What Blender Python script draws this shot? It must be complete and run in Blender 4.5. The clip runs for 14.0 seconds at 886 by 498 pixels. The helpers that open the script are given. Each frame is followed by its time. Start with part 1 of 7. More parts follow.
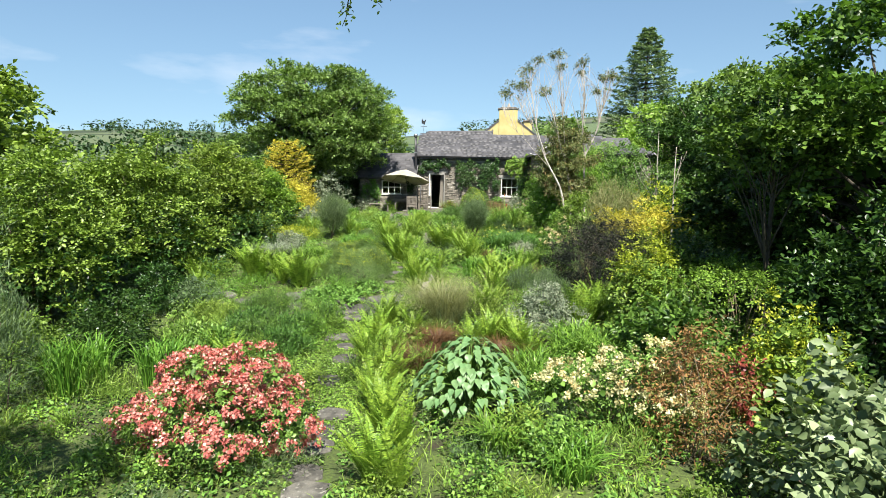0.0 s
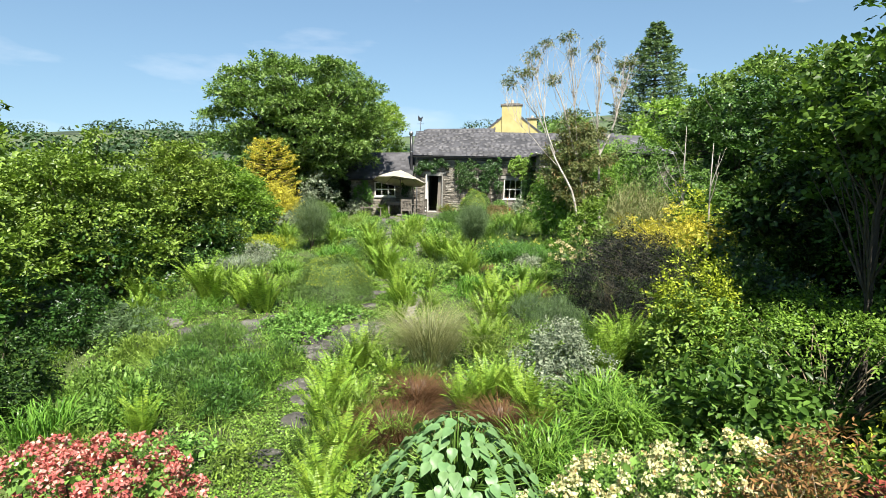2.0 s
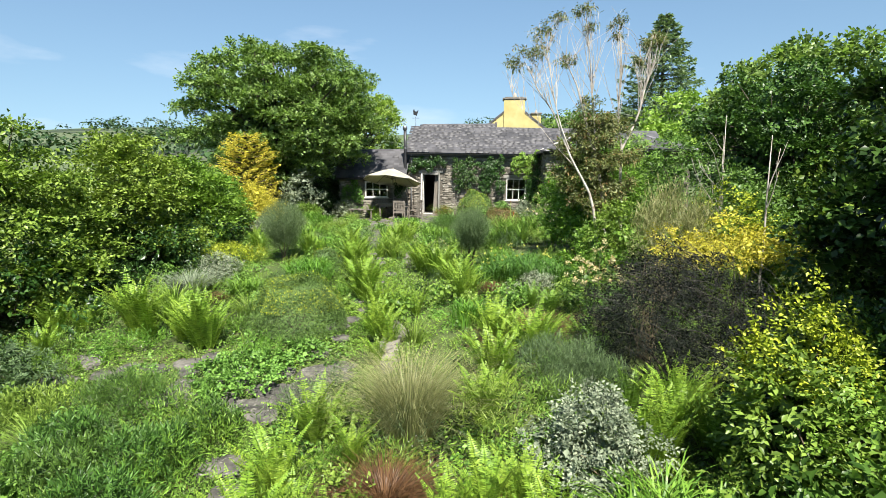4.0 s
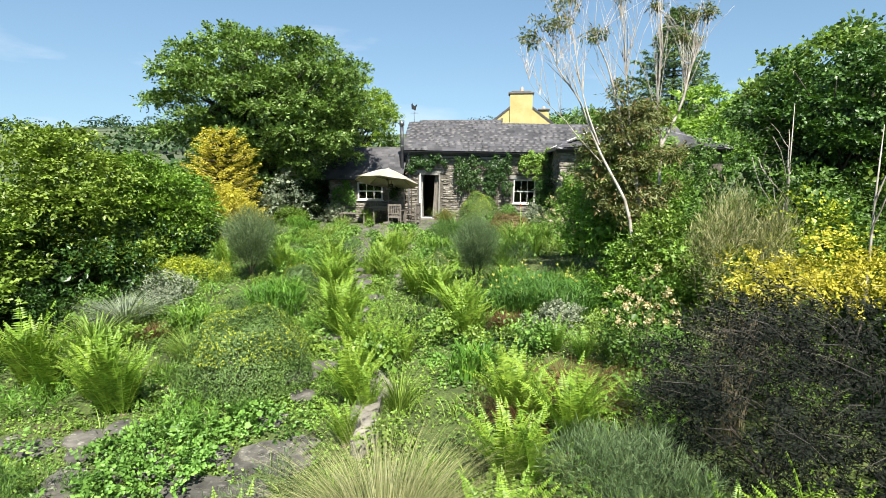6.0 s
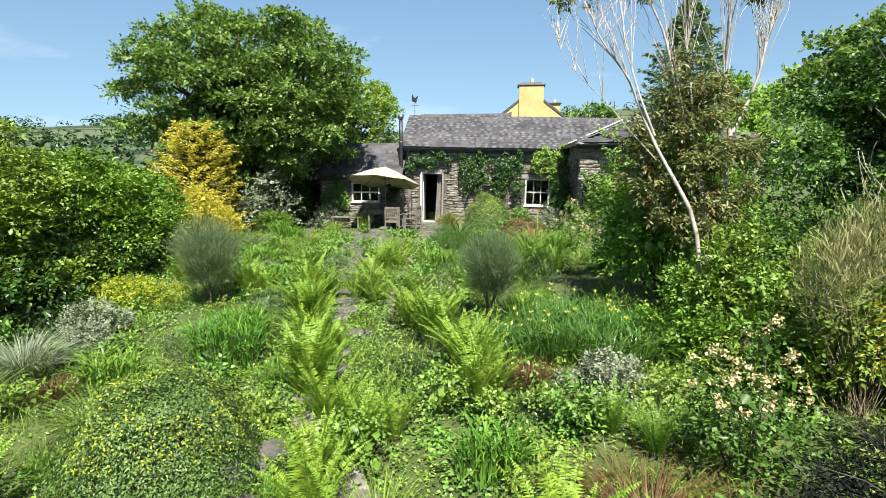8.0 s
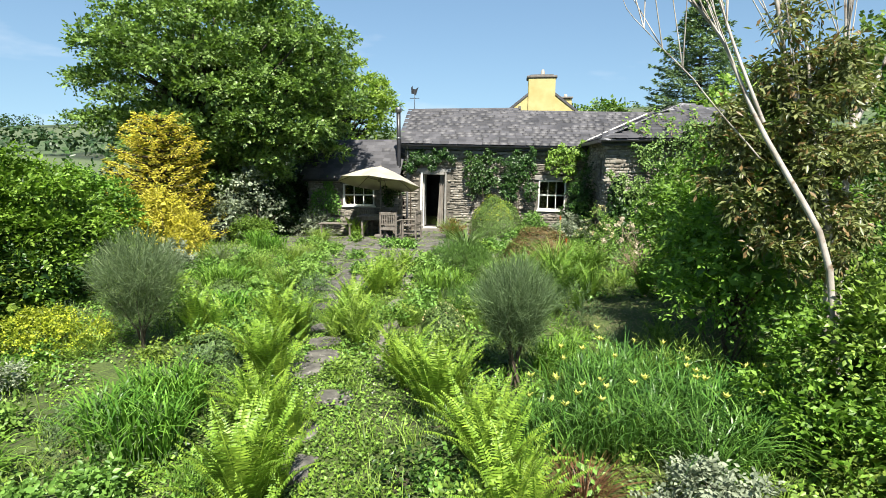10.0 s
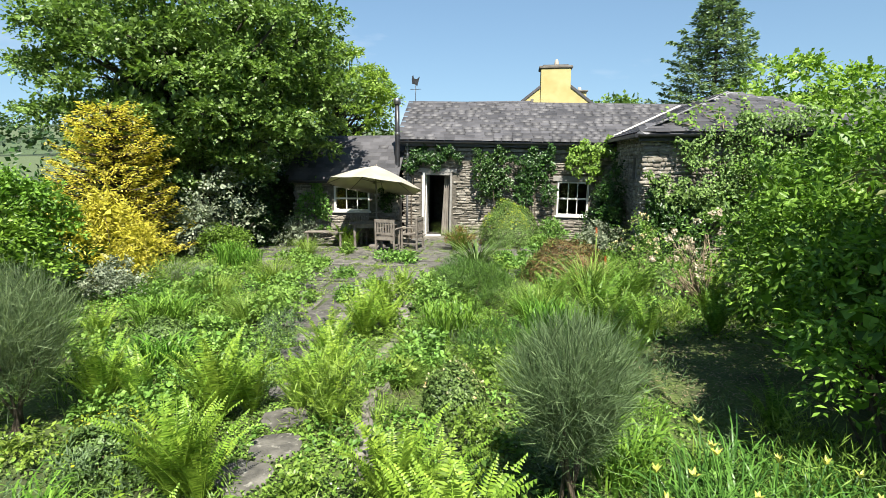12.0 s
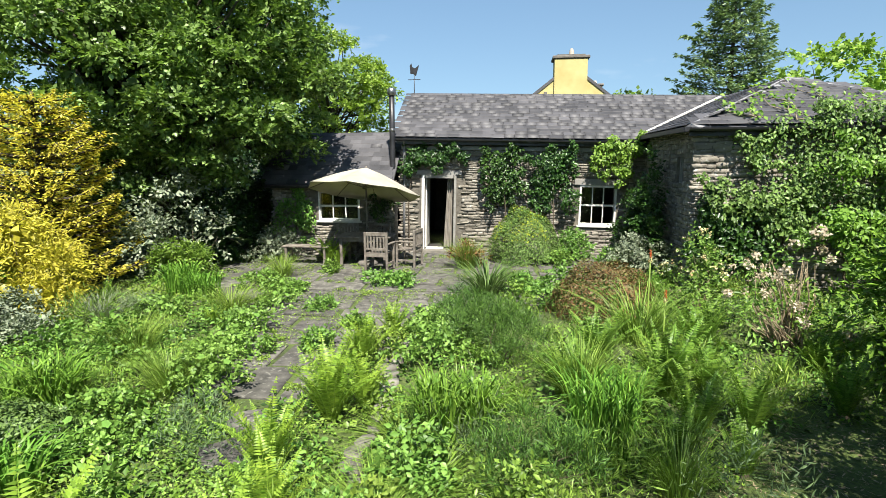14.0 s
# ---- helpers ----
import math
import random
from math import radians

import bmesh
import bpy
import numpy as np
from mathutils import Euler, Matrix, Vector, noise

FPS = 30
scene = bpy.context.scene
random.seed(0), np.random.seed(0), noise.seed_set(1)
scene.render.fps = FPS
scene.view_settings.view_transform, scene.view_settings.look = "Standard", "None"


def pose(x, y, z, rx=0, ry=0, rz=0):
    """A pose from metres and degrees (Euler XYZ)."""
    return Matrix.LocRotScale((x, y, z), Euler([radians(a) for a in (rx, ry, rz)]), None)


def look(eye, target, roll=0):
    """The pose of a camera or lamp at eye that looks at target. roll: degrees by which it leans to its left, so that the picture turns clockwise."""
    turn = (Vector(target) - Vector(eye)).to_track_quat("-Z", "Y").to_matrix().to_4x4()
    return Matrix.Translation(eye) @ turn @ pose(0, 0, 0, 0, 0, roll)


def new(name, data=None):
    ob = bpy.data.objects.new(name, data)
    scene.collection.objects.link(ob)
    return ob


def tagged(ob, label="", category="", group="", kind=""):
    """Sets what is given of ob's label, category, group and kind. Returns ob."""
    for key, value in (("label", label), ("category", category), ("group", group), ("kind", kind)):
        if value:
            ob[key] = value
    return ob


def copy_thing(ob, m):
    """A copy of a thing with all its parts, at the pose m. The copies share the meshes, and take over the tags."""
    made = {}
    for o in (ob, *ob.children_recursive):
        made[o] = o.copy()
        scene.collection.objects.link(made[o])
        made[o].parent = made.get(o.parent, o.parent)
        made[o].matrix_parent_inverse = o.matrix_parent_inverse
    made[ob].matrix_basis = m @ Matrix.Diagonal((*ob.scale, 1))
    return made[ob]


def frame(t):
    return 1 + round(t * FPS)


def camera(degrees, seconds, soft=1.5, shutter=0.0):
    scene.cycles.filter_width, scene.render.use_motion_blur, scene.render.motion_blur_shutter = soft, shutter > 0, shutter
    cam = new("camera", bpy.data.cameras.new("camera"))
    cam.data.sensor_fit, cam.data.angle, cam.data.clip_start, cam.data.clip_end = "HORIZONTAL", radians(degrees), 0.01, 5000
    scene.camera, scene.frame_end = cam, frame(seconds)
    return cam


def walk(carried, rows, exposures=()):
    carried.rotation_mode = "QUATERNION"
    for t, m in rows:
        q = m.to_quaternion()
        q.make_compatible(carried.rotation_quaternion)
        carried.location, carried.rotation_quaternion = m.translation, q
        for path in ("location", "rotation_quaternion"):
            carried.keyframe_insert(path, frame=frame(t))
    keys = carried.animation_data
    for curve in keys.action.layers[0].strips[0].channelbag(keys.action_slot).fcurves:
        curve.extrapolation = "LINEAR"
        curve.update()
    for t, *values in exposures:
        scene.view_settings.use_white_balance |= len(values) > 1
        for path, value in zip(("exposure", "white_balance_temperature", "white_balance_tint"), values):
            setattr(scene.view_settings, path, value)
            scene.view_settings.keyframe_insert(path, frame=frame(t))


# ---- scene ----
# camera: a level flight up the garden towards the cottage
cam = camera(76.4, 14.0, soft=0.6)
PATH = [
    (0, (0.882, 0.536, 2.574), (0.688, 2.505, 2.286), 0.1),
    (0.5, (0.899, 1.191, 2.579), (0.703, 3.161, 2.291), 0.1),
    (1, (0.911, 1.849, 2.585), (0.709, 3.818, 2.297), 0.1),
    (1.5, (0.92, 2.51, 2.59), (0.716, 4.479, 2.303), 0.1),
    (2, (0.926, 3.175, 2.592), (0.72, 5.144, 2.304), 0.0),
    (2.5, (0.923, 3.845, 2.589), (0.716, 5.813, 2.299), 0.0),
    (3, (0.91, 4.514, 2.587), (0.702, 6.481, 2.295), 0.0),
    (5.5, (0.715, 7.879, 2.583), (0.502, 9.845, 2.288), 0.1),
    (6, (0.65, 8.551, 2.582), (0.433, 10.517, 2.286), 0.1),
    (6.5, (0.577, 9.22, 2.581), (0.356, 11.185, 2.282), 0.0),
    (7, (0.503, 9.884, 2.58), (0.276, 11.848, 2.279), 0.0),
    (7.5, (0.427, 10.543, 2.581), (0.198, 12.507, 2.279), 0.0),
    (8, (0.344, 11.196, 2.581), (0.115, 13.16, 2.278), 0.0),
    (10.5, (-0.127, 14.452, 2.578), (-0.361, 16.414, 2.271), 0.1),
    (11, (-0.226, 15.1, 2.574), (-0.463, 17.062, 2.266), 0.1),
    (11.5, (-0.326, 15.749, 2.57), (-0.566, 17.711, 2.261), 0.1),
    (12, (-0.422, 16.399, 2.568), (-0.663, 18.36, 2.259), 0.0),
    (12.5, (-0.512, 17.051, 2.567), (-0.759, 19.012, 2.258), -0.1),
    (13, (-0.597, 17.71, 2.567), (-0.849, 19.67, 2.258), -0.2),
    (13.5, (-0.671, 18.375, 2.569), (-0.926, 20.335, 2.261), -0.2),
    (14, (-0.733, 19.041, 2.572), (-0.986, 21.001, 2.265), -0.2),
]
walk(cam, [(t, look(eye, target, roll)) for t, eye, target, roll in PATH],
     exposures=[(0, 1.47), (14, 1.47)])

# ---- light: clear summer sky, high sun from behind and to the right ----
SUN_EL, SUN_AZ = 56.0, 16.0  # azimuth: degrees to the right of straight behind the camera
to_sun = Vector((math.sin(radians(SUN_AZ)) * math.cos(radians(SUN_EL)),
                 -math.cos(radians(SUN_AZ)) * math.cos(radians(SUN_EL)), math.sin(radians(SUN_EL))))
sun = new("sun", bpy.data.lights.new("sun", "SUN"))
sun.data.energy, sun.data.angle, sun.data.color = 5.0, radians(0.53), (1.0, 0.95, 0.86)
sun.matrix_world = look(to_sun * 60, (0, 0, 0))

world = bpy.data.worlds.new("sky")
scene.world = world
world.use_nodes = True
wn, wl = world.node_tree.nodes, world.node_tree.links
sky = wn.new("ShaderNodeTexSky")
sky.sky_type, sky.sun_disc = "NISHITA", False
sky.sun_elevation, sky.sun_rotation = radians(SUN_EL), radians(180 - SUN_AZ)
sky.air_density, sky.dust_density, sky.ozone_density = 1.0, 0.5, 1.3
back = wn["Background"]
back.inputs["Strength"].default_value = 0.053
# thin fair-weather wisps
coord = wn.new("ShaderNodeTexCoord")
raise_view = wn.new("ShaderNodeMapping")  # hills hide the haze band: the sky starts a little above it
raise_view.inputs["Location"].default_value, raise_view.inputs["Scale"].default_value = (0, 0, 0.10), (1, 1, 0.65)
wl.new(coord.outputs["Generated"], raise_view.inputs["Vector"])
wl.new(raise_view.outputs[0], sky.inputs["Vector"])
stretch = wn.new("ShaderNodeMapping")
stretch.inputs["Scale"].default_value = (2.2, 2.2, 8.0)
stretch.inputs["Location"].default_value = (0.35, 0.1, 0.2)
wisps = wn.new("ShaderNodeTexNoise")
wisps.inputs["Scale"].default_value, wisps.inputs["Detail"].default_value = 1.6, 7.0
ramp = wn.new("ShaderNodeValToRGB")
ramp.color_ramp.elements[0].position, ramp.color_ramp.elements[1].position = 0.55, 0.8
ramp.color_ramp.elements[1].color = (0.5, 0.5, 0.5, 1)
cloud = wn.new("ShaderNodeMix")
cloud.data_type = "RGBA"
cloud.inputs[7].default_value = (8.0, 8.3, 8.8, 1)
wl.new(coord.outputs["Generated"], stretch.inputs["Vector"])
wl.new(stretch.outputs[0], wisps.inputs["Vector"])
wl.new(wisps.outputs["Fac"], ramp.inputs[0])
wl.new(ramp.outputs[0], cloud.inputs[0])
tint = wn.new("ShaderNodeMix")
tint.data_type, tint.blend_type = "RGBA", "MULTIPLY"
tint.inputs[0].default_value, tint.inputs[7].default_value = 1.0, (0.96, 1.06, 1.05, 1)
wl.new(sky.outputs[0], tint.inputs[6])
wl.new(tint.outputs[2], cloud.inputs[6])
wl.new(cloud.outputs[2], back.inputs["Color"])


# ---- materials ----
def material(name):
    m = bpy.data.materials.new(name)
    m.use_nodes = True
    return m, m.node_tree.nodes, m.node_tree.links, m.node_tree.nodes["Principled BSDF"]


def value_ramp(nodes, stops):
    r = nodes.new("ShaderNodeValToRGB")
    while len(r.color_ramp.elements) < len(stops):
        r.color_ramp.elements.new(0.5)
    for e, (p, c) in zip(r.color_ramp.elements, stops):
        e.position, e.color = p, (*c, 1)
    return r


ALBEDO = 0.66  # share of the colours below that suits strong sun under a deep sky


def leaf_mat(name, dark, light, extra=None, share=0.0, glow=0.35, rough=0.42):
    """Living leaves: colour differs leaf by leaf and plant by plant, some light comes through."""
    m, n, l, bsdf = material(name)
    if light[1] > light[0] * 1.15 and light[2] < light[1] * 0.3:  # greens lean to the cool side
        dark, light = ((c[0] * 0.90, c[1] * 1.02, c[2] * 1.25) for c in (dark, light))
    geo, info = n.new("ShaderNodeNewGeometry"), n.new("ShaderNodeObjectInfo")
    dark, light = (tuple(c * ALBEDO for c in e) for e in (dark, light))
    stops = [(0.0, tuple(c * 0.62 for c in dark)), (0.5, tuple(0.5 * c + 0.36 * e for c, e in zip(dark, light))), (max(0.55, 0.93 - share), tuple(c * 0.88 for c in light))]
    if extra:
        extra = tuple(c * 0.85 * ALBEDO for c in extra)
        stops += [(min(0.98, 0.96 - share), extra), (1.0, extra)]
    r = value_ramp(n, stops)
    l.new(geo.outputs["Random Per Island"], r.inputs[0])
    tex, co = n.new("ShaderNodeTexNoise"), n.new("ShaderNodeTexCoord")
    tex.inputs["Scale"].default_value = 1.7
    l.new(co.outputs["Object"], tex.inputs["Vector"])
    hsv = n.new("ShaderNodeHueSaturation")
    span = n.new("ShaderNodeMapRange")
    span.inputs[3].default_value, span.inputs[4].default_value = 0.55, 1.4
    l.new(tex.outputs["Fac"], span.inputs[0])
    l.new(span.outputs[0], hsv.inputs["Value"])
    hue = n.new("ShaderNodeMapRange")
    hue.inputs[3].default_value, hue.inputs[4].default_value = 0.49, 0.51
    l.new(info.outputs["Random"], hue.inputs[0])
    l.new(hue.outputs[0], hsv.inputs["Hue"])
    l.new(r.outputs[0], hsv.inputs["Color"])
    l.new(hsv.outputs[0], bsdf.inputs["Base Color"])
    bsdf.inputs["Roughness"].default_value = rough
    bsdf.inputs["Specular IOR Level"].default_value = 0.25
    thin, mix = n.new("ShaderNodeBsdfTranslucent"), n.new("ShaderNodeMixShader")
    warm = n.new("ShaderNodeMix")
    warm.data_type, warm.blend_type = "RGBA", "MULTIPLY"
    warm.inputs[0].default_value, warm.inputs[7].default_value = 1.0, (1.1, 1.25, 0.6, 1)
    l.new(hsv.outputs[0], warm.inputs[6])
    l.new(warm.outputs[2], thin.inputs["Color"])
    mix.inputs[0].default_value = glow * 0.85
    l.new(bsdf.outputs[0], mix.inputs[1])
    l.new(thin.outputs[0], mix.inputs[2])
    l.new(mix.outputs[0], n["Material Output"].inputs["Surface"])
    return m


def solid_mat(name, dark, light, scale=6.0, rough=0.8, bump=0.3, bump_scale=40.0, metal=0.0, per_piece=0.0, spots=None, albedo=0.66):
    """Stone, wood, paint, soil: two scales of noise, fine relief, and a shift from piece to piece."""
    m, n, l, bsdf = material(name)
    co = n.new("ShaderNodeNewGeometry")
    big, fine = n.new("ShaderNodeTexNoise"), n.new("ShaderNodeTexNoise")
    big.inputs["Scale"].default_value, big.inputs["Detail"].default_value = scale, 6.0
    fine.inputs["Scale"].default_value, fine.inputs["Detail"].default_value = bump_scale, 5.0
    l.new(co.outputs["Position"], big.inputs["Vector"])
    l.new(co.outputs["Position"], fine.inputs["Vector"])
    r = value_ramp(n, [(0.3, tuple(c * 0.84 * albedo for c in dark)), (0.7, tuple(c * 0.86 * albedo for c in light))])
    l.new(big.outputs["Fac"], r.inputs[0])
    out = r.outputs[0]
    if spots:
        lich, sr = n.new("ShaderNodeTexNoise"), value_ramp(n, [(0.58, (0, 0, 0)), (0.68, (1, 1, 1))])
        lich.inputs["Scale"].default_value, lich.inputs["Detail"].default_value = scale * 2.7, 8.0
        l.new(co.outputs["Position"], lich.inputs["Vector"])
        l.new(lich.outputs["Fac"], sr.inputs[0])
        sm = n.new("ShaderNodeMix")
        sm.data_type = "RGBA"
        l.new(sr.outputs[0], sm.inputs[0])
        l.new(out, sm.inputs[6])
        sm.inputs[7].default_value = (*(c * albedo for c in spots), 1)
        out = sm.outputs[2]
    if per_piece:
        info, geo, hsv = n.new("ShaderNodeObjectInfo"), n.new("ShaderNodeNewGeometry"), n.new("ShaderNodeHueSaturation")
        add, fr, span = n.new("ShaderNodeMath"), n.new("ShaderNodeMath"), n.new("ShaderNodeMapRange")
        add.operation, fr.operation = "ADD", "FRACT"
        l.new(info.outputs["Random"], add.inputs[0])
        l.new(geo.outputs["Random Per Island"], add.inputs[1])
        l.new(add.outputs[0], fr.inputs[0])
        span.inputs[3].default_value, span.inputs[4].default_value = 1 - per_piece, 1 + per_piece
        l.new(fr.outputs[0], span.inputs[0])
        l.new(span.outputs[0], hsv.inputs["Value"])
        l.new(out, hsv.inputs["Color"])
        out = hsv.outputs[0]
    l.new(out, bsdf.inputs["Base Color"])
    bsdf.inputs["Roughness"].default_value, bsdf.inputs["Metallic"].default_value = rough, metal
    b = n.new("ShaderNodeBump")
    b.inputs["Strength"].default_value, b.inputs["Distance"].default_value = bump, 0.02
    l.new(fine.outputs["Fac"], b.inputs["Height"])
    l.new(b.outputs[0], bsdf.inputs["Normal"])
    return m


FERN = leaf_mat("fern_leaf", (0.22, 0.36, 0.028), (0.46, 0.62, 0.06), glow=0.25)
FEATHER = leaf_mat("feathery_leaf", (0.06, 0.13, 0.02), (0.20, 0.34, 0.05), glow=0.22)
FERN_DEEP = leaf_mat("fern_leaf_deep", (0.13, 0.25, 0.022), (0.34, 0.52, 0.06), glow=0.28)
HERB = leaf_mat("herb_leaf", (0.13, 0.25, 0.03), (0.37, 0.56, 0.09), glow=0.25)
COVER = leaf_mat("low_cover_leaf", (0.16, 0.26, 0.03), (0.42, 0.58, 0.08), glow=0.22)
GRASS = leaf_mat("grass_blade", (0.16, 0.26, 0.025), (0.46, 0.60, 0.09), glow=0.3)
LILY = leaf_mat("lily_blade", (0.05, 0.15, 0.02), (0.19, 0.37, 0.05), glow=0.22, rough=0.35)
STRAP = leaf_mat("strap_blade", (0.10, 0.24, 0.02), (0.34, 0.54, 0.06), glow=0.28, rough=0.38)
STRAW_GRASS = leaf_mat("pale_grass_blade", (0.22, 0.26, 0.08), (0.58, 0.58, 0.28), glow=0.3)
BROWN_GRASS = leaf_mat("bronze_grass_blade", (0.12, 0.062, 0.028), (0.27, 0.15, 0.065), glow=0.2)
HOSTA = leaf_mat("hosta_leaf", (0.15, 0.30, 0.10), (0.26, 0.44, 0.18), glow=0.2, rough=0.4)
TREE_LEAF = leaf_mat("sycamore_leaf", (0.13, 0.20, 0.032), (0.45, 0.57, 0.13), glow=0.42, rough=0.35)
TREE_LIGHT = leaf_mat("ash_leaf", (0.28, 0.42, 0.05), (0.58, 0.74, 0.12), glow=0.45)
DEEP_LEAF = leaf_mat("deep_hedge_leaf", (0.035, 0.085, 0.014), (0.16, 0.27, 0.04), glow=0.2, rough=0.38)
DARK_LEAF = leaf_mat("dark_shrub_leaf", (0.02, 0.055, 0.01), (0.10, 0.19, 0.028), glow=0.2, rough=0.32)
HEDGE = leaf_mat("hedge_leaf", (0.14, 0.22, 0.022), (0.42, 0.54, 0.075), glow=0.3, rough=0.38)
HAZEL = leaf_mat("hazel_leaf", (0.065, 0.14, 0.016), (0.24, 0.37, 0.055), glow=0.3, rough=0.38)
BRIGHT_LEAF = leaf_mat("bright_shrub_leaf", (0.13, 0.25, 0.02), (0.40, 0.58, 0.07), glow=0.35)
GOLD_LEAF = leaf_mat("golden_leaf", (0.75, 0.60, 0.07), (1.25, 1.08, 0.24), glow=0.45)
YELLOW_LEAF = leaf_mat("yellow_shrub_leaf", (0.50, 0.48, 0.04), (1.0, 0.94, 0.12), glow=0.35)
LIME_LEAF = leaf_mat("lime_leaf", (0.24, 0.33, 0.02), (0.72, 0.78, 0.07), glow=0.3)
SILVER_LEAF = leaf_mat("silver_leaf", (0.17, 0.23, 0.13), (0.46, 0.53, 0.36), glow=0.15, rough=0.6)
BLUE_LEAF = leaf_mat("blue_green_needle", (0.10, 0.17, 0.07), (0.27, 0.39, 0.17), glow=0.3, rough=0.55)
# almost black: shade from the trees on the right is put into the colour
HEATH_SHADE_LEAF = leaf_mat("heath_shade_leaf", (0.005, 0.008, 0.005), (0.022, 0.03, 0.018), glow=0.02, rough=0.9)
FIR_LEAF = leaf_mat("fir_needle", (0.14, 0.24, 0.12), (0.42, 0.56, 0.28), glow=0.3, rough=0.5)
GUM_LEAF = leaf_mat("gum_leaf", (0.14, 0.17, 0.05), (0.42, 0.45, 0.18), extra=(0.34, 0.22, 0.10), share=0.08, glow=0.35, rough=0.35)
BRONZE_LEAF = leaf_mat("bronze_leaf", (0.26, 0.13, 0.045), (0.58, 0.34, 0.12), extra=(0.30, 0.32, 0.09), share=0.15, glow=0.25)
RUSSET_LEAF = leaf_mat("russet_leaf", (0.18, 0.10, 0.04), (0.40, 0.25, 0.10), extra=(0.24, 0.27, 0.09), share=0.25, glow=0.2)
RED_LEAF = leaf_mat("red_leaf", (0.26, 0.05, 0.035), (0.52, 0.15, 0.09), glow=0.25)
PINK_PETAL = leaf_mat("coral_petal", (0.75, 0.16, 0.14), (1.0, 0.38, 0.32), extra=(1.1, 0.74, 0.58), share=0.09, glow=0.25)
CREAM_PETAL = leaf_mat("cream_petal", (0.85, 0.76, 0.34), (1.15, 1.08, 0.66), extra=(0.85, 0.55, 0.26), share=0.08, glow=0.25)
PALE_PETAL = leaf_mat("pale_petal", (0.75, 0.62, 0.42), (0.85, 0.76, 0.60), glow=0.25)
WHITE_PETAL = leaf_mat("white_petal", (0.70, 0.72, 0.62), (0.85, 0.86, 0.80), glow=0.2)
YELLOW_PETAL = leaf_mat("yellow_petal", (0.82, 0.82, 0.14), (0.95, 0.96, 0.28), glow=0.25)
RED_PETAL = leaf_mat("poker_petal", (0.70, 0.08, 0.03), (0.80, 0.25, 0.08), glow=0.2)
STEM = solid_mat("twig_bark", (0.07, 0.05, 0.03), (0.16, 0.12, 0.08), 14, 0.85, 0.4)
TWIG_PALE = solid_mat("straw_twig", (0.28, 0.21, 0.12), (0.46, 0.38, 0.24), 14, 0.8, 0.3)
HEATH_TWIG = solid_mat("heath_twig", (0.04, 0.037, 0.03), (0.13, 0.122, 0.10), 14, 0.8, 0.3)
BARK = solid_mat("tree_bark", (0.035, 0.028, 0.02), (0.11, 0.09, 0.065), 7, 0.9, 0.7, 25)
GUM_BARK = solid_mat("gum_bark", (0.33, 0.28, 0.22), (0.74, 0.69, 0.61), 4, 0.55, 0.2, 18, spots=(0.24, 0.17, 0.11))
SLATE = solid_mat("roof_slate", (0.060, 0.059, 0.065), (0.125, 0.121, 0.128), 1.3, 0.6, 0.3, 60, per_piece=0.38)
STONE = solid_mat("rubble_stone", (0.22, 0.195, 0.15), (0.42, 0.38, 0.315), 4, 0.9, 0.8, 30, per_piece=0.34, spots=(0.50, 0.48, 0.42))
MORTAR = solid_mat("wall_mortar", (0.13, 0.115, 0.09), (0.24, 0.215, 0.175), 8, 0.95, 0.8, 30)
FLAG = solid_mat("flagstone", (0.05, 0.048, 0.041), (0.21, 0.198, 0.168), 5.5, 0.95, 0.8, 36, per_piece=0.30, spots=(0.27, 0.26, 0.22))
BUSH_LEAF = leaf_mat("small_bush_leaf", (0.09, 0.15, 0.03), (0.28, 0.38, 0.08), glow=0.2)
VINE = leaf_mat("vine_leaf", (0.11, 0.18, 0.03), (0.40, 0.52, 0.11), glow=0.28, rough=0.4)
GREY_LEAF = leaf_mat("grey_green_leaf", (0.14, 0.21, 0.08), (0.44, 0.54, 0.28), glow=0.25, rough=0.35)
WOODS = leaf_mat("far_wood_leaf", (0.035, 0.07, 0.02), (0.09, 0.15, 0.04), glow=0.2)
EDGE_STONE = solid_mat("edging_stone", (0.17, 0.155, 0.125), (0.38, 0.355, 0.30), 5, 0.85, 0.6, 25, per_piece=0.2)
WHITE_PAINT = solid_mat("white_paint", (0.66, 0.64, 0.58), (0.80, 0.78, 0.73), 4, 0.5, 0.08, 50, albedo=0.9)
GREY_PAINT = solid_mat("grey_painted_timber", (0.30, 0.29, 0.26), (0.44, 0.42, 0.38), 5, 0.6, 0.15, 50)
YELLOW_RENDER = solid_mat("yellow_render", (0.64, 0.53, 0.20), (0.77, 0.66, 0.29), 2.2, 0.85, 0.2, 60)
CONCRETE = solid_mat("chimney_cap_concrete", (0.13, 0.115, 0.10), (0.26, 0.235, 0.20), 6, 0.9, 0.4, 30)
CLAY = solid_mat("clay_pot", (0.42, 0.36, 0.29), (0.62, 0.56, 0.48), 8, 0.8, 0.2, 40)
LEAD = solid_mat("lead_flashing", (0.24, 0.24, 0.25), (0.40, 0.40, 0.41), 6, 0.5, 0.2, 30)
GUTTER = solid_mat("dark_gutter", (0.02, 0.02, 0.022), (0.045, 0.045, 0.05), 5, 0.4, 0.1, 40)
STEEL = solid_mat("flue_steel", (0.38, 0.38, 0.38), (0.58, 0.58, 0.57), 8, 0.32, 0.1, 40, metal=0.9)
TEAK = solid_mat("weathered_teak", (0.15, 0.125, 0.10), (0.34, 0.30, 0.25), 9, 0.8, 0.4, 50)
CANVAS = leaf_mat("cream_canvas", (0.70, 0.65, 0.53), (0.76, 0.71, 0.60), glow=0.3, rough=0.9)
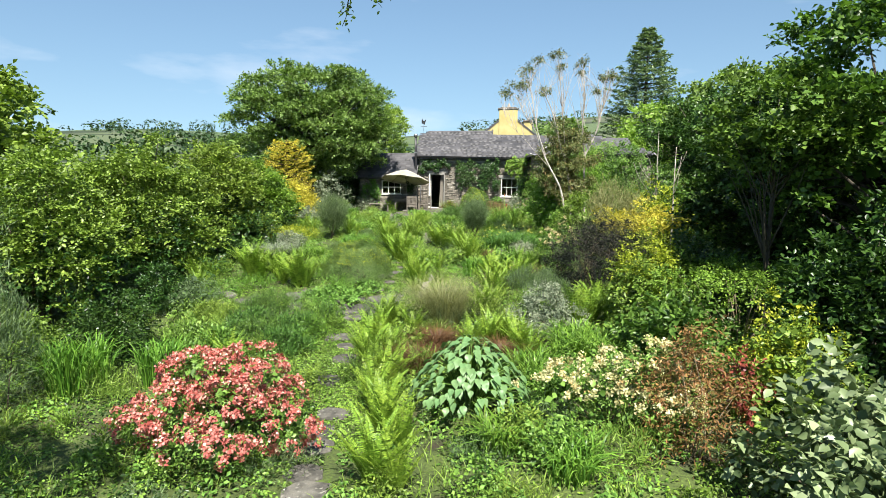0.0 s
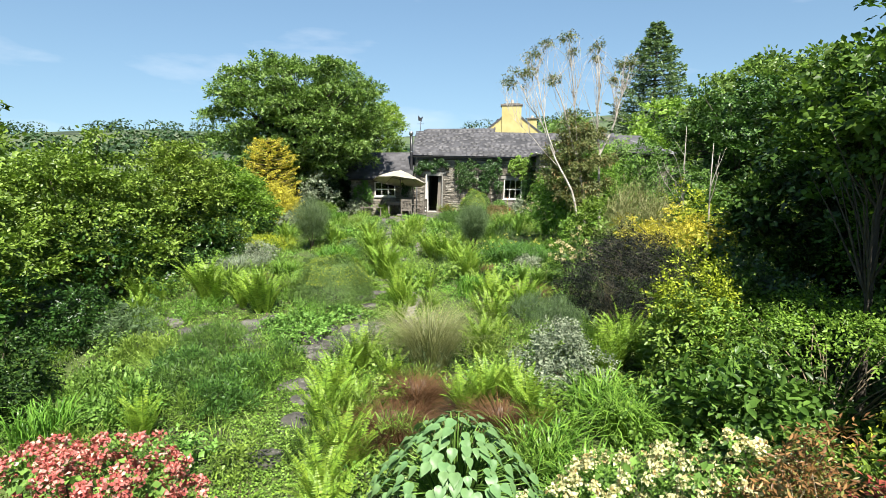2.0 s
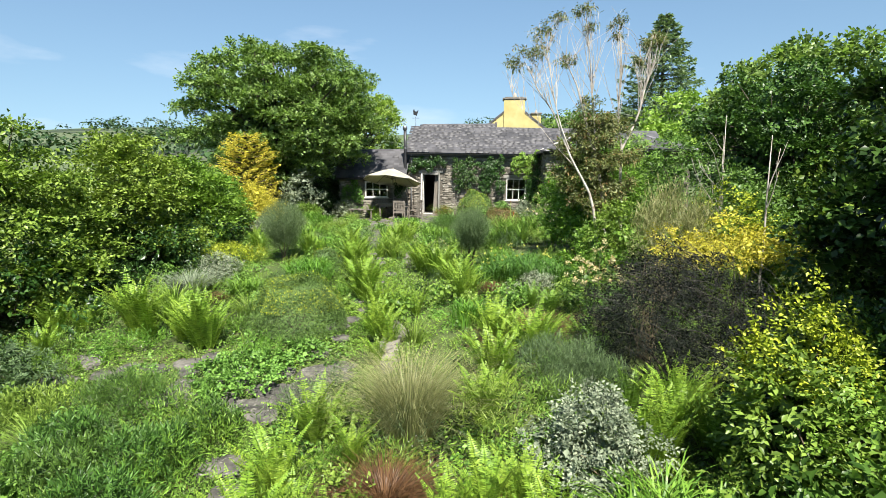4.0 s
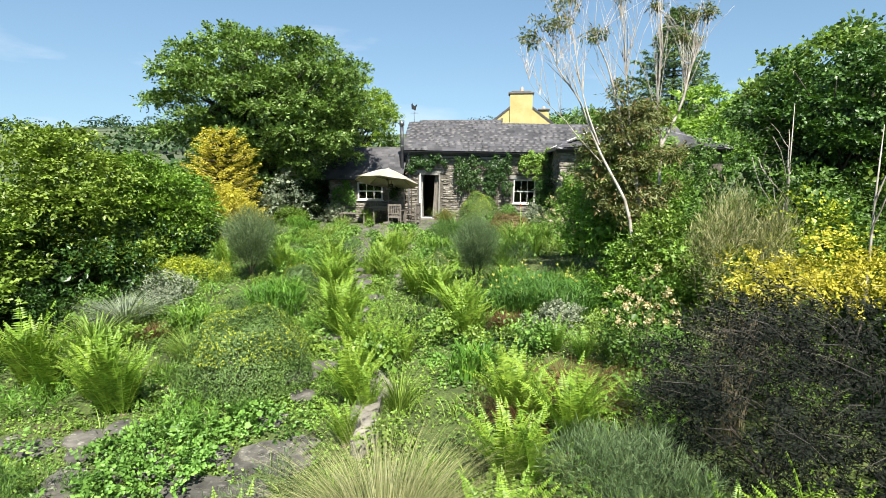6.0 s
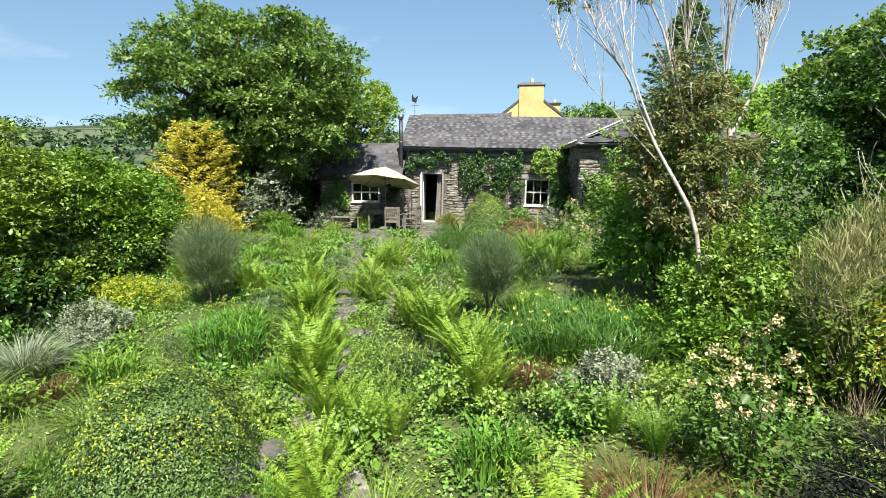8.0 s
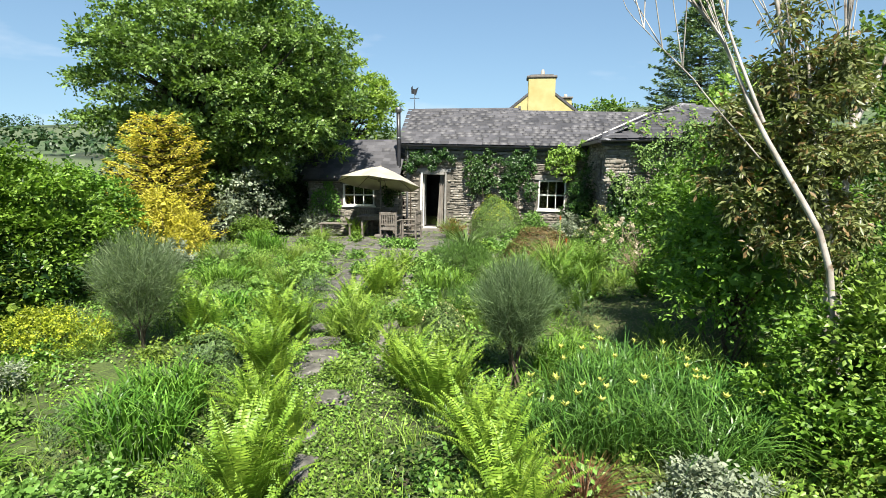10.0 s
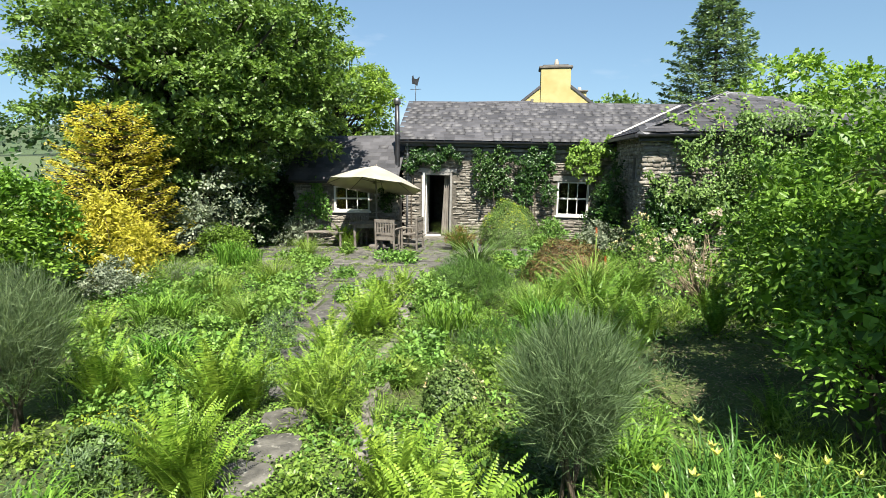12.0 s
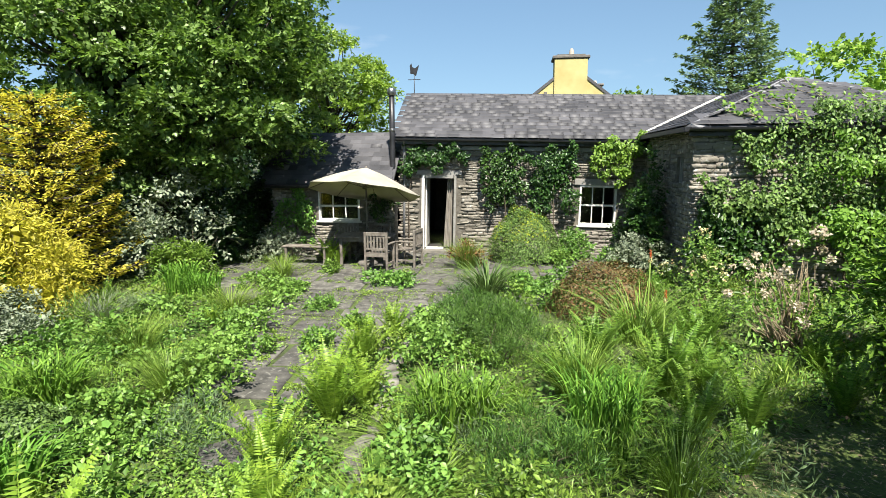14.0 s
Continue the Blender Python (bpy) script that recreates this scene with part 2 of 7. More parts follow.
# near-black: the dimness of the rooms is put into this colour
SHADE_WALL = solid_mat("darkened_interior", (0.03, 0.026, 0.022), (0.06, 0.052, 0.045), 3, 0.9, 0.1, 30)
CURTAIN = solid_mat("curtain_cloth", (0.34, 0.30, 0.25), (0.46, 0.42, 0.36), 5, 0.9, 0.2, 60)
GLASS, gn, gl_, gb = material("window_glass")
gb.inputs["Base Color"].default_value = (0.9, 0.95, 0.95, 1)
gb.inputs["Roughness"].default_value, gb.inputs["Transmission Weight"].default_value = 0.03, 1.0

# ground: soil and moss in the garden, fields with hedge lines on the hills
GROUND, n, l, bsdf = material("garden_ground")
co = n.new("ShaderNodeTexCoord")
n1, n2, n3 = (n.new("ShaderNodeTexNoise") for _ in range(3))
for node, s in ((n1, 1.6), (n2, 26.0), (n3, 0.012)):
    node.inputs["Scale"].default_value, node.inputs["Detail"].default_value = s, 8.0
    l.new(co.outputs["Object"], node.inputs["Vector"])
soil = value_ramp(n, [(0.30, (0.036, 0.030, 0.014)), (0.40, (0.050, 0.075, 0.014)), (0.60, (0.085, 0.125, 0.022)), (0.74, (0.075, 0.065, 0.032))])
l.new(n1.outputs["Fac"], soil.inputs[0])
speck = n.new("ShaderNodeMix")
speck.data_type, speck.blend_type = "RGBA", "MULTIPLY"
speck.inputs[0].default_value = 0.8
sr = value_ramp(n, [(0.3, (0.36, 0.36, 0.36)), (0.7, (1.1, 1.1, 1.1))])
l.new(n2.outputs["Fac"], sr.inputs[0])
l.new(soil.outputs[0], speck.inputs[6])
l.new(sr.outputs[0], speck.inputs[7])
fields = n.new("ShaderNodeTexVoronoi")
fields.inputs["Scale"].default_value = 0.014
l.new(co.outputs["Object"], fields.inputs["Vector"])
lines = n.new("ShaderNodeTexVoronoi")
lines.feature = "DISTANCE_TO_EDGE"
lines.inputs["Scale"].default_value = 0.014
l.new(co.outputs["Object"], lines.inputs["Vector"])
fr = value_ramp(n, [(0.0, (0.05, 0.08, 0.03)), (0.5, (0.075, 0.105, 0.04)), (1.0, (0.06, 0.07, 0.038))])
sep = n.new("ShaderNodeSeparateColor")
l.new(fields.outputs["Color"], sep.inputs[0])
l.new(sep.outputs[0], fr.inputs[0])
hedge = value_ramp(n, [(0.02, (0.25, 0.32, 0.25)), (0.06, (1, 1, 1))])
l.new(lines.outputs["Distance"], hedge.inputs[0])
fm = n.new("ShaderNodeMix")
fm.data_type, fm.blend_type = "RGBA", "MULTIPLY"
fm.inputs[0].default_value = 1.0
l.new(fr.outputs[0], fm.inputs[6])
l.new(hedge.outputs[0], fm.inputs[7])
dist = n.new("ShaderNodeVectorMath")
dist.operation = "LENGTH"
l.new(co.outputs["Object"], dist.inputs[0])
far = n.new("ShaderNodeMapRange")
far.inputs[1].default_value, far.inputs[2].default_value = 55.0, 90.0
l.new(dist.outputs["Value"], far.inputs[0])
both = n.new("ShaderNodeMix")
both.data_type = "RGBA"
l.new(far.outputs[0], both.inputs[0])
l.new(speck.outputs[2], both.inputs[6])
l.new(fm.outputs[2], both.inputs[7])
l.new(both.outputs[2], bsdf.inputs["Base Color"])
bsdf.inputs["Roughness"].default_value = 0.95
gbump = n.new("ShaderNodeBump")
gbump.inputs["Strength"].default_value, gbump.inputs["Distance"].default_value = 0.8, 0.05
l.new(n2.outputs["Fac"], gbump.inputs["Height"])
l.new(gbump.outputs[0], bsdf.inputs["Normal"])

# ---- building helpers ----
rng = np.random.default_rng(7)


def mesh_from(name, V, F, mat, smooth=False):
    V, F = np.asarray(V, np.float32), np.asarray(F, np.int32)
    me = bpy.data.meshes.new(name)
    k = F.shape[1]
    me.vertices.add(len(V))
    me.vertices.foreach_set("co", V.ravel())
    me.loops.add(F.size)
    me.loops.foreach_set("vertex_index", F.ravel())
    me.polygons.add(len(F))
    me.polygons.foreach_set("loop_start", np.arange(0, F.size, k, dtype=np.int32))
    if smooth:
        me.polygons.foreach_set("use_smooth", np.ones(len(F), bool))
    me.update(calc_edges=True)
    me.materials.append(mat)
    return me


def bm_mesh(name, bm, mat, smooth=False):
    me = bpy.data.meshes.new(name)
    bm.to_mesh(me)
    bm.free()
    if smooth:
        me.polygons.foreach_set("use_smooth", np.ones(len(me.polygons), bool))
    me.materials.append(mat)
    return me


def thing(name, label, category, x=0.0, y=0.0, z=0.0, group="", kind=""):
    ob = new(name)
    ob.location = (x, y, z)
    ob.empty_display_size = 0.2
    return tagged(ob, label, category, group, kind)


def part(name, me, parent, label="", m=None):
    """One mesh object under a thing, in the thing's own coordinates."""
    ob = new(name, me)
    ob.parent = parent
    if m is not None:
        ob.matrix_basis = m
    return tagged(ob, label)


def join(pieces):
    """Joins (V, F) pairs with faces of one size."""
    Vs, Fs, at = [], [], 0
    for V, F in pieces:
        Vs.append(np.asarray(V, float))
        Fs.append(np.asarray(F, int) + at)
        at += len(V)
    return np.concatenate(Vs), np.concatenate(Fs)


def unit(a):
    return a / np.maximum(np.linalg.norm(a, axis=-1, keepdims=True), 1e-9)


def tube(points, radii, sides=6):
    P, R = np.asarray(points, float), np.asarray(radii, float)
    T = unit(np.gradient(P, axis=0))
    ref = np.where(np.abs(T[:, 2:3]) > 0.9, np.array([[1.0, 0, 0]]), np.array([[0, 0, 1.0]]))
    A = unit(np.cross(T, ref))
    B = np.cross(T, A)
    ang = np.linspace(0, 2 * np.pi, sides, endpoint=False)
    ring = np.cos(ang)[None, :, None] * A[:, None] + np.sin(ang)[None, :, None] * B[:, None]
    V = (P[:, None] + ring * R[:, None, None]).reshape(-1, 3)
    F = []
    for i in range(len(P) - 1):
        for j in range(sides):
            a, b = i * sides + j, i * sides + (j + 1) % sides
            F += [(a, b, b + sides), (a, b + sides, a + sides)]
    n = len(P) * sides
    V = np.vstack([V, P[-1:]])
    F += [(n - sides + j, n - sides + (j + 1) % sides, n) for j in range(sides)]
    return V, np.array(F)


LEAF2 = (np.array([(0, 0, 0), (-0.5, 0.5, 0.14), (0, 1, -0.05), (0.5, 0.5, 0.14)]), np.array([(0, 2, 1), (0, 3, 2)]))
LEAF4 = (np.array([(0, 0, 0), (-0.42, 0.32, 0.12), (-0.38, 0.66, 0.08), (0, 1, -0.12), (0.38, 0.66, 0.08), (0.42, 0.32, 0.12), (0, 0.5, 0)]),
         np.array([(0, 6, 1), (1, 6, 2), (2, 6, 3), (3, 6, 4), (4, 6, 5), (5, 6, 0)]))
LEAF3 = (np.array([(0, 0, 0), (-0.46, 0.3, 0.12), (-0.36, 0.78, 0.10), (0, 1, -0.08), (0.36, 0.78, 0.10), (0.46, 0.3, 0.12)]), np.array([(0, 2, 1), (0, 3, 2), (0, 4, 3), (0, 5, 4)]))
PETAL = (np.array([(0, 0, 0), (-0.5, 0.7, 0.25), (0, 1.0, 0.1), (0.5, 0.7, 0.25)]), np.array([(0, 2, 1), (0, 3, 2)]))


def leaves(P, N, size, width=0.6, template=LEAF2, droop=0.3, spread=0.3, along=None):
    """Leaves at P that face roughly N. size: length, or (least, most)."""
    k = len(P)
    N = unit(N + rng.normal(0, spread, (k, 3)))
    A = rng.normal(0, 1, (k, 3)) if along is None else along + rng.normal(0, 0.35, (k, 3))
    A[:, 2] -= droop
    A = unit(A - N * np.sum(A * N, 1, keepdims=True))
    B = np.cross(A, N)
    lo, hi = size if isinstance(size, tuple) else (size * 0.7, size * 1.2)
    S = rng.uniform(lo, hi, k)[:, None, None]
    V0, F0 = template
    V = P[:, None] + S * (V0[None, :, 0:1] * width * B[:, None] + V0[None, :, 1:2] * A[:, None] + V0[None, :, 2:3] * min(1.0, 1.5 * width) * N[:, None])
    F = F0[None] + (np.arange(k) * len(V0))[:, None, None]
    return V.reshape(-1, 3), F.reshape(-1, 3)


def puff_cloud(puffs, count, shell=0.6, floor=None, up=0.35):
    """Points near the skins of the union of puffs (x, y, z, rx, ry, rz), with outward directions."""
    puffs = np.asarray(puffs, float)
    area = (puffs[:, 3] * puffs[:, 4] * puffs[:, 5]) ** (2 / 3)
    pick = rng.choice(len(puffs), count, p=area / area.sum())
    D = unit(rng.normal(0, 1, (count, 3)) + np.array([0, 0, up]))
    R = shell + (1.06 - shell) * rng.random(count) ** 0.6
    P = puffs[pick, :3] + D * puffs[pick, 3:] * R[:, None]
    keep = np.ones(count, bool)
    lim = (shell * 0.85) ** 2
    if lim > 0.02:
        P32, pf32 = P.astype(np.float32), puffs.astype(np.float32)
        for q in pf32:
            d2 = ((P32[:, 0] - q[0]) / q[3]) ** 2 + ((P32[:, 1] - q[1]) / q[4]) ** 2 + ((P32[:, 2] - q[2]) / q[5]) ** 2
            keep &= d2 >= lim
    if floor is not None:
        keep &= P[:, 2] > floor
    return P[keep], D[keep]


def sprays(P, D, length, per, leaf, width, template=LEAF2, droop=0.3, lift=0.0, flat=0.7):
    """Twigs at P that point along D, each with its own leaves in two ranks, so that leaf clusters and gaps show."""
    k = len(P)
    T = unit(D + rng.normal(0, 0.4, (k, 3)) + np.array([0, 0, lift]))
    N = unit(np.array([0, 0, flat]) + D * 0.5 + rng.normal(0, 0.28, (k, 3)))
    N = unit(N - T * np.sum(N * T, 1, keepdims=True))
    B = np.cross(T, N)
    f = np.tile(np.linspace(0.0, 1.0, per), k)
    side = np.tile(np.where(np.arange(per) % 2 == 0, 1.0, -1.0), k)[:, None]
    side[per - 1::per] *= 0.15
    L = np.repeat(length * rng.uniform(0.65, 1.25, k), per)
    T, N, B, C = (np.repeat(e, per, 0) for e in (T, N, B, P))
    C = C + T * ((f - 0.55) * L)[:, None] + N * (-0.25 * f ** 2 * L * max(0.0, droop))[:, None] + rng.normal(0, 0.03, C.shape) * length
    along = B * side * 0.85 + T * 0.75
    return leaves(C, N, leaf, width, template, droop, 0.3, along)


def core_leaves(puffs, per, share=0.5, most=0.3):
    """Large leaves deep inside each puff, so that a dense plant is dark within."""
    puffs = np.repeat(np.asarray(puffs, float), per, 0)
    D = unit(rng.normal(0, 1, (len(puffs), 3)))
    P = puffs[:, :3] + D * puffs[:, 3:] * (0.55 * rng.random(len(puffs)) ** 0.5)[:, None]
    size = np.minimum(most, share * puffs[:, 3:].min(1).mean())
    return leaves(P, D + np.array([0, -0.4, 0.5]), (size * 0.8, size * 1.3), 0.8)


def blades(count, radius, height, width, lean=0.6, arch=0.5, segs=3, base_z=0.0, centres=None):
    """Grass or strap leaves that rise from a tuft and arch outwards."""
    a = rng.uniform(0, 2 * np.pi, count)
    r0 = radius * 0.35 * np.sqrt(rng.random(count))
    out = np.stack([np.cos(a), np.sin(a), np.zeros(count)], 1)
    base = out * r0[:, None] + (0 if centres is None else centres)
    base[:, 2] += base_z
    H = height * rng.uniform(0.55, 1.05, count)
    L = radius * lean * rng.uniform(0.3, 1.25, count) * (0.4 + r0 / (radius * 0.35 + 1e-6))
    side = np.stack([-np.sin(a), np.cos(a), np.zeros(count)], 1)
    twist = unit(side + rng.normal(0, 0.5, (count, 3)) * np.array([1, 1, 0.2]))
    rows = []
    for i in range(segs + 1):
        s = i / segs
        rise = H * (s * (1 + arch) - arch * s ** 2.2 * 1.15)
        c = base + out * (L * s ** 1.6)[:, None] + np.array([0, 0, 1.0]) * rise[:, None]
        w = width * (1 - s) ** 0.55 * 0.5 if i else width * 0.35
        if i < segs:
            rows += [c - twist * w, c + twist * w]
        else:
            rows.append(c)
    V = np.stack(rows, 1)
    F = []
    for i in range(segs - 1):
        F += [(2 * i, 2 * i + 1, 2 * i + 3), (2 * i, 2 * i + 3, 2 * i + 2)]
    F.append((2 * segs - 2, 2 * segs - 1, 2 * segs))
    m = V.shape[1]
    return V.reshape(-1, 3), (np.array(F)[None] + (np.arange(count) * m)[:, None, None]).reshape(-1, 3)


def box_bm(bm, x0, x1, y0, y1, z0, z1, bevel=0.0):
    r = bmesh.ops.create_cube(bm, size=1.0)
    bmesh.ops.transform(bm, matrix=Matrix.Translation(((x0 + x1) / 2, (y0 + y1) / 2, (z0 + z1) / 2)) @ Matrix.Diagonal((x1 - x0, y1 - y0, z1 - z0, 1)), verts=r["verts"])
    if bevel:
        edges = list({e for v in r["verts"] for e in v.link_edges})
        bmesh.ops.bevel(bm, geom=edges, offset=bevel, segments=1, affect="EDGES")


def box(name, x0, x1, y0, y1, z0, z1, mat, bevel=0.0):
    bm = bmesh.new()
    box_bm(bm, x0, x1, y0, y1, z0, z1, bevel)
    return bm_mesh(name, bm, mat)


GY = [-60, 6, 8, 12, 15, 18, 20, 22, 25, 60]
GZ = [-1.25, -1.22, -1.2, -1.05, -0.72, -0.42, -0.25, -0.1, 0.0, 0.0]


def ground_z(x, y):
    y = np.asarray(y, float)
    z = np.interp(y, GY, GZ)
    # the beds to the right of the path lie higher
    bank = np.clip((np.asarray(x, float) + 0.9) / 2.2, 0, 1) * np.clip((21.5 - y) / 6.5, 0, 1)
    z = z + 0.36 * bank * bank * (3 - 2 * bank)
    z = z + 0.035 * np.sin(x * 1.7 + y * 0.6) * np.sin(y * 1.3 - x * 0.4) * (1 - np.clip((np.asarray(y) - 22) / 3, 0, 1))
    return z


def hills(x, y):
    """Rising country beyond the house."""
    r = np.hypot(x, y)
    a = np.degrees(np.arctan2(x, y))
    ridge = 0.066 + 0.012 * np.sin(np.radians(a * 3.1 + 20)) + 0.010 * np.sin(np.radians(a * 7.3)) + 0.028 * np.clip((a - 12) / 20, 0, 1)
    front = np.clip((90 - np.abs(a)) / 60, 0, 1)
    s = np.clip((r - 70) / 380, 0, 1)
    return s * s * (3 - 2 * s) * 450 * ridge * front


# ---- ground, one sheet to the horizon ----
def axis(lo, hi, step, reach):
    inner = np.arange(lo, hi + 1e-6, step)
    grow, s, p = [], step, 0.0
    while p < reach:
        s *= 1.22
        p += s
        grow.append(p)
    grow = np.array(grow)
    return np.concatenate([lo - grow[::-1], inner, hi + grow])


gx, gy = axis(-14, 14, 0.35, 2600), axis(-4, 40, 0.35, 2600)
X, Y = np.meshgrid(gx, gy)
Z = ground_z(X, Y) + hills(X, Y)
idx = np.arange(X.size).reshape(X.shape)
Q = np.stack([idx[:-1, :-1], idx[:-1, 1:], idx[1:, 1:], idx[1:, :-1]], -1).reshape(-1, 4)
ground = new("ground", mesh_from("ground", np.stack([X, Y, Z], -1).reshape(-1, 3), Q, GROUND, True))
tagged(ground, "mossy garden soil running out to green hill fields", "ground", kind="structure")
# ---- stone, slate and paving pieces ----
def stone_shape(seed):
    """A rough block, 1 x 1 x 1, its face towards -y."""
    r = np.random.default_rng(seed)
    c = np.array([(-0.5, -0.5), (0.1, -0.5), (0.5, -0.45), (0.5, 0.1), (0.48, 0.5), (-0.1, 0.5), (-0.5, 0.46), (-0.5, -0.1)])
    mid = c * 0.97 + r.normal(0, 0.035, c.shape)
    face = c * 0.90 + r.normal(0, 0.045, c.shape)
    V = [(x, 0.5, z) for x, z in mid] + [(x, -0.2, z) for x, z in mid] + [(x, -0.5 + r.normal(0, 0.04), z) for x, z in face]
    V.append((0, -0.53, 0))
    F = []
    for ring in (0, 8):
        for j in range(8):
            a, b = ring + j, ring + (j + 1) % 8
            F += [(a, b, b + 8), (a, b + 8, a + 8)]
    F += [(16 + j, 16 + (j + 1) % 8, 24) for j in range(8)]
    return np.array(V), np.array(F)


STONES = [stone_shape(s) for s in range(10)]
STONE_MESHES = [mesh_from("stone", V, F, STONE) for V, F in STONES]


def rubble_face(parent, x0, x1, z0, z1, y, holes, budget, m=Matrix(), seed=1):
    """Random rubble courses on a wall face; the first budget stones are parts, the others one joined part."""
    r = np.random.default_rng(seed)
    places, z = [], z0
    while z < z1 - 0.03:
        hgt = min(r.uniform(0.035, 0.105), z1 - z)
        x = x0 + r.uniform(-0.1, 0)
        while x < x1 - 0.03:
            wid = min(r.uniform(0.1, 0.42), x1 - x)
            hh = hgt * r.uniform(0.75, 1.25)
            cx, cz = x + wid / 2, z + hh / 2 + r.normal(0, 0.008)
            if wid > 0.05 and not any(a - 0.03 < cx + wid * 0.42 and cx - wid * 0.42 < b + 0.03 and c - 0.02 < cz + hh * 0.4 and cz - hh * 0.4 < d + 0.02 for a, b, c, d in holes):
                places.append((cx, cz, wid * 1.0, hh * 1.02, r.uniform(0.075, 0.092), r.integers(10), r.normal(0, 0.045)))
            x += wid
        z += hgt
    r.shuffle(places)
    rest = []
    for i, (cx, cz, w, hh, d, k, tilt) in enumerate(places):
        k = int(k)
        pm = m @ Matrix.Translation((cx, y - d / 2 + 0.06, cz)) @ Matrix.Rotation(tilt, 4, "Y") @ Matrix.Diagonal((w, d, hh, 1))
        if i < budget:
            part("stone", STONE_MESHES[k], parent, m=pm)
        else:
            V, F = STONES[k]
            A = np.array(pm)
            rest.append((V @ A[:3, :3].T + A[:3, 3], F))
    if rest:
        o = part("stonework", mesh_from("stonework", *join(rest), STONE), parent)
        tagged(o, kind="stuff")


SLATE_V = np.array([(-0.5, 0, 0), (0.5, 0, 0), (0.5, 1, 0), (-0.5, 1, 0), (-0.48, 0.01, 1), (0.47, -0.02, 1), (0.5, 1, 1), (-0.5, 1, 1)], float)
SLATE_F = np.array([(4, 5, 6), (4, 6, 7), (0, 1, 5), (0, 5, 4), (1, 2, 6), (1, 6, 5), (3, 0, 4), (3, 4, 7)])
SLATE_MESH = mesh_from("slate", SLATE_V, SLATE_F, SLATE)


def slate_slope(parent, origin, along, upslope, width, length, inside, budget, course=0.21, w0=0.31, seed=2, prefer=None):
    """Lapped slates over a roof slope; inside(u, v) says where the slope lies."""
    r = np.random.default_rng(seed)
    a, u = Vector(along).normalized(), Vector(upslope).normalized()
    nrm = a.cross(u).normalized()
    base = Matrix((a, u, nrm)).transposed().to_4x4()
    base.translation = Vector(origin)
    places = []
    for row in range(int(length / course) + 1):
        v, x = row * course, -(row % 2) * w0 / 2
        while x < width:
            w = w0 * r.uniform(0.82, 1.15)
            if inside(x + w / 2, v + course / 2):
                top = min(course * 1.9, length - v + 0.02)
                places.append((x + w / 2, v + r.normal(0, 0.006), w * 0.985, top, r.normal(0, 0.012)))
            x += w
    if prefer:
        places.sort(key=lambda q: prefer(q[0], q[1]))
    else:
        r.shuffle(places)
    rest = []
    for i, (cx, v, w, hgt, turn) in enumerate(places):
        pm = base @ Matrix.Translation((cx, v, 0.034)) @ Matrix.Rotation(radians(-3.6), 4, "X") @ Matrix.Rotation(turn, 4, "Z") @ Matrix.Diagonal((w, hgt, 0.012, 1))
        if i < budget:
            part("slate", SLATE_MESH, parent, m=pm)
        else:
            A = np.array(pm)
            rest.append((SLATE_V @ A[:3, :3].T + A[:3, 3], SLATE_F))
    if rest:
        tagged(part("slating", mesh_from("slating", *join(rest), SLATE), parent), kind="stuff")


def prism(name, outline, y0, y1, mat, axis="y"):
    """A slab with the given outline (pairs across the axis) between y0 and y1."""
    k = len(outline)
    bm = bmesh.new()
    put = (lambda p, q: (p[0], q, p[1])) if axis == "y" else (lambda p, q: (q, p[0], p[1]))
    A = [bm.verts.new(put(p, y0)) for p in outline]
    B = [bm.verts.new(put(p, y1)) for p in outline]
    bm.faces.new(A)
    bm.faces.new(B[::-1])
    for i in range(k):
        bm.faces.new((A[i], B[i], B[(i + 1) % k], A[(i + 1) % k]))
    bmesh.ops.recalc_face_normals(bm, faces=bm.faces)
    return bm_mesh(name, bm, mat)


def slab(name, corners, thick, mat):
    """A flat slab below four or three corners."""
    bm = bmesh.new()
    A = [bm.verts.new(c) for c in corners]
    B = [bm.verts.new((c[0], c[1], c[2] - thick)) for c in corners]
    bm.faces.new(A)
    bm.faces.new(B[::-1])
    for i in range(len(A)):
        bm.faces.new((A[i], B[i], B[(i + 1) % len(A)], A[(i + 1) % len(A)]))
    bmesh.ops.recalc_face_normals(bm, faces=bm.faces)
    return bm_mesh(name, bm, mat)


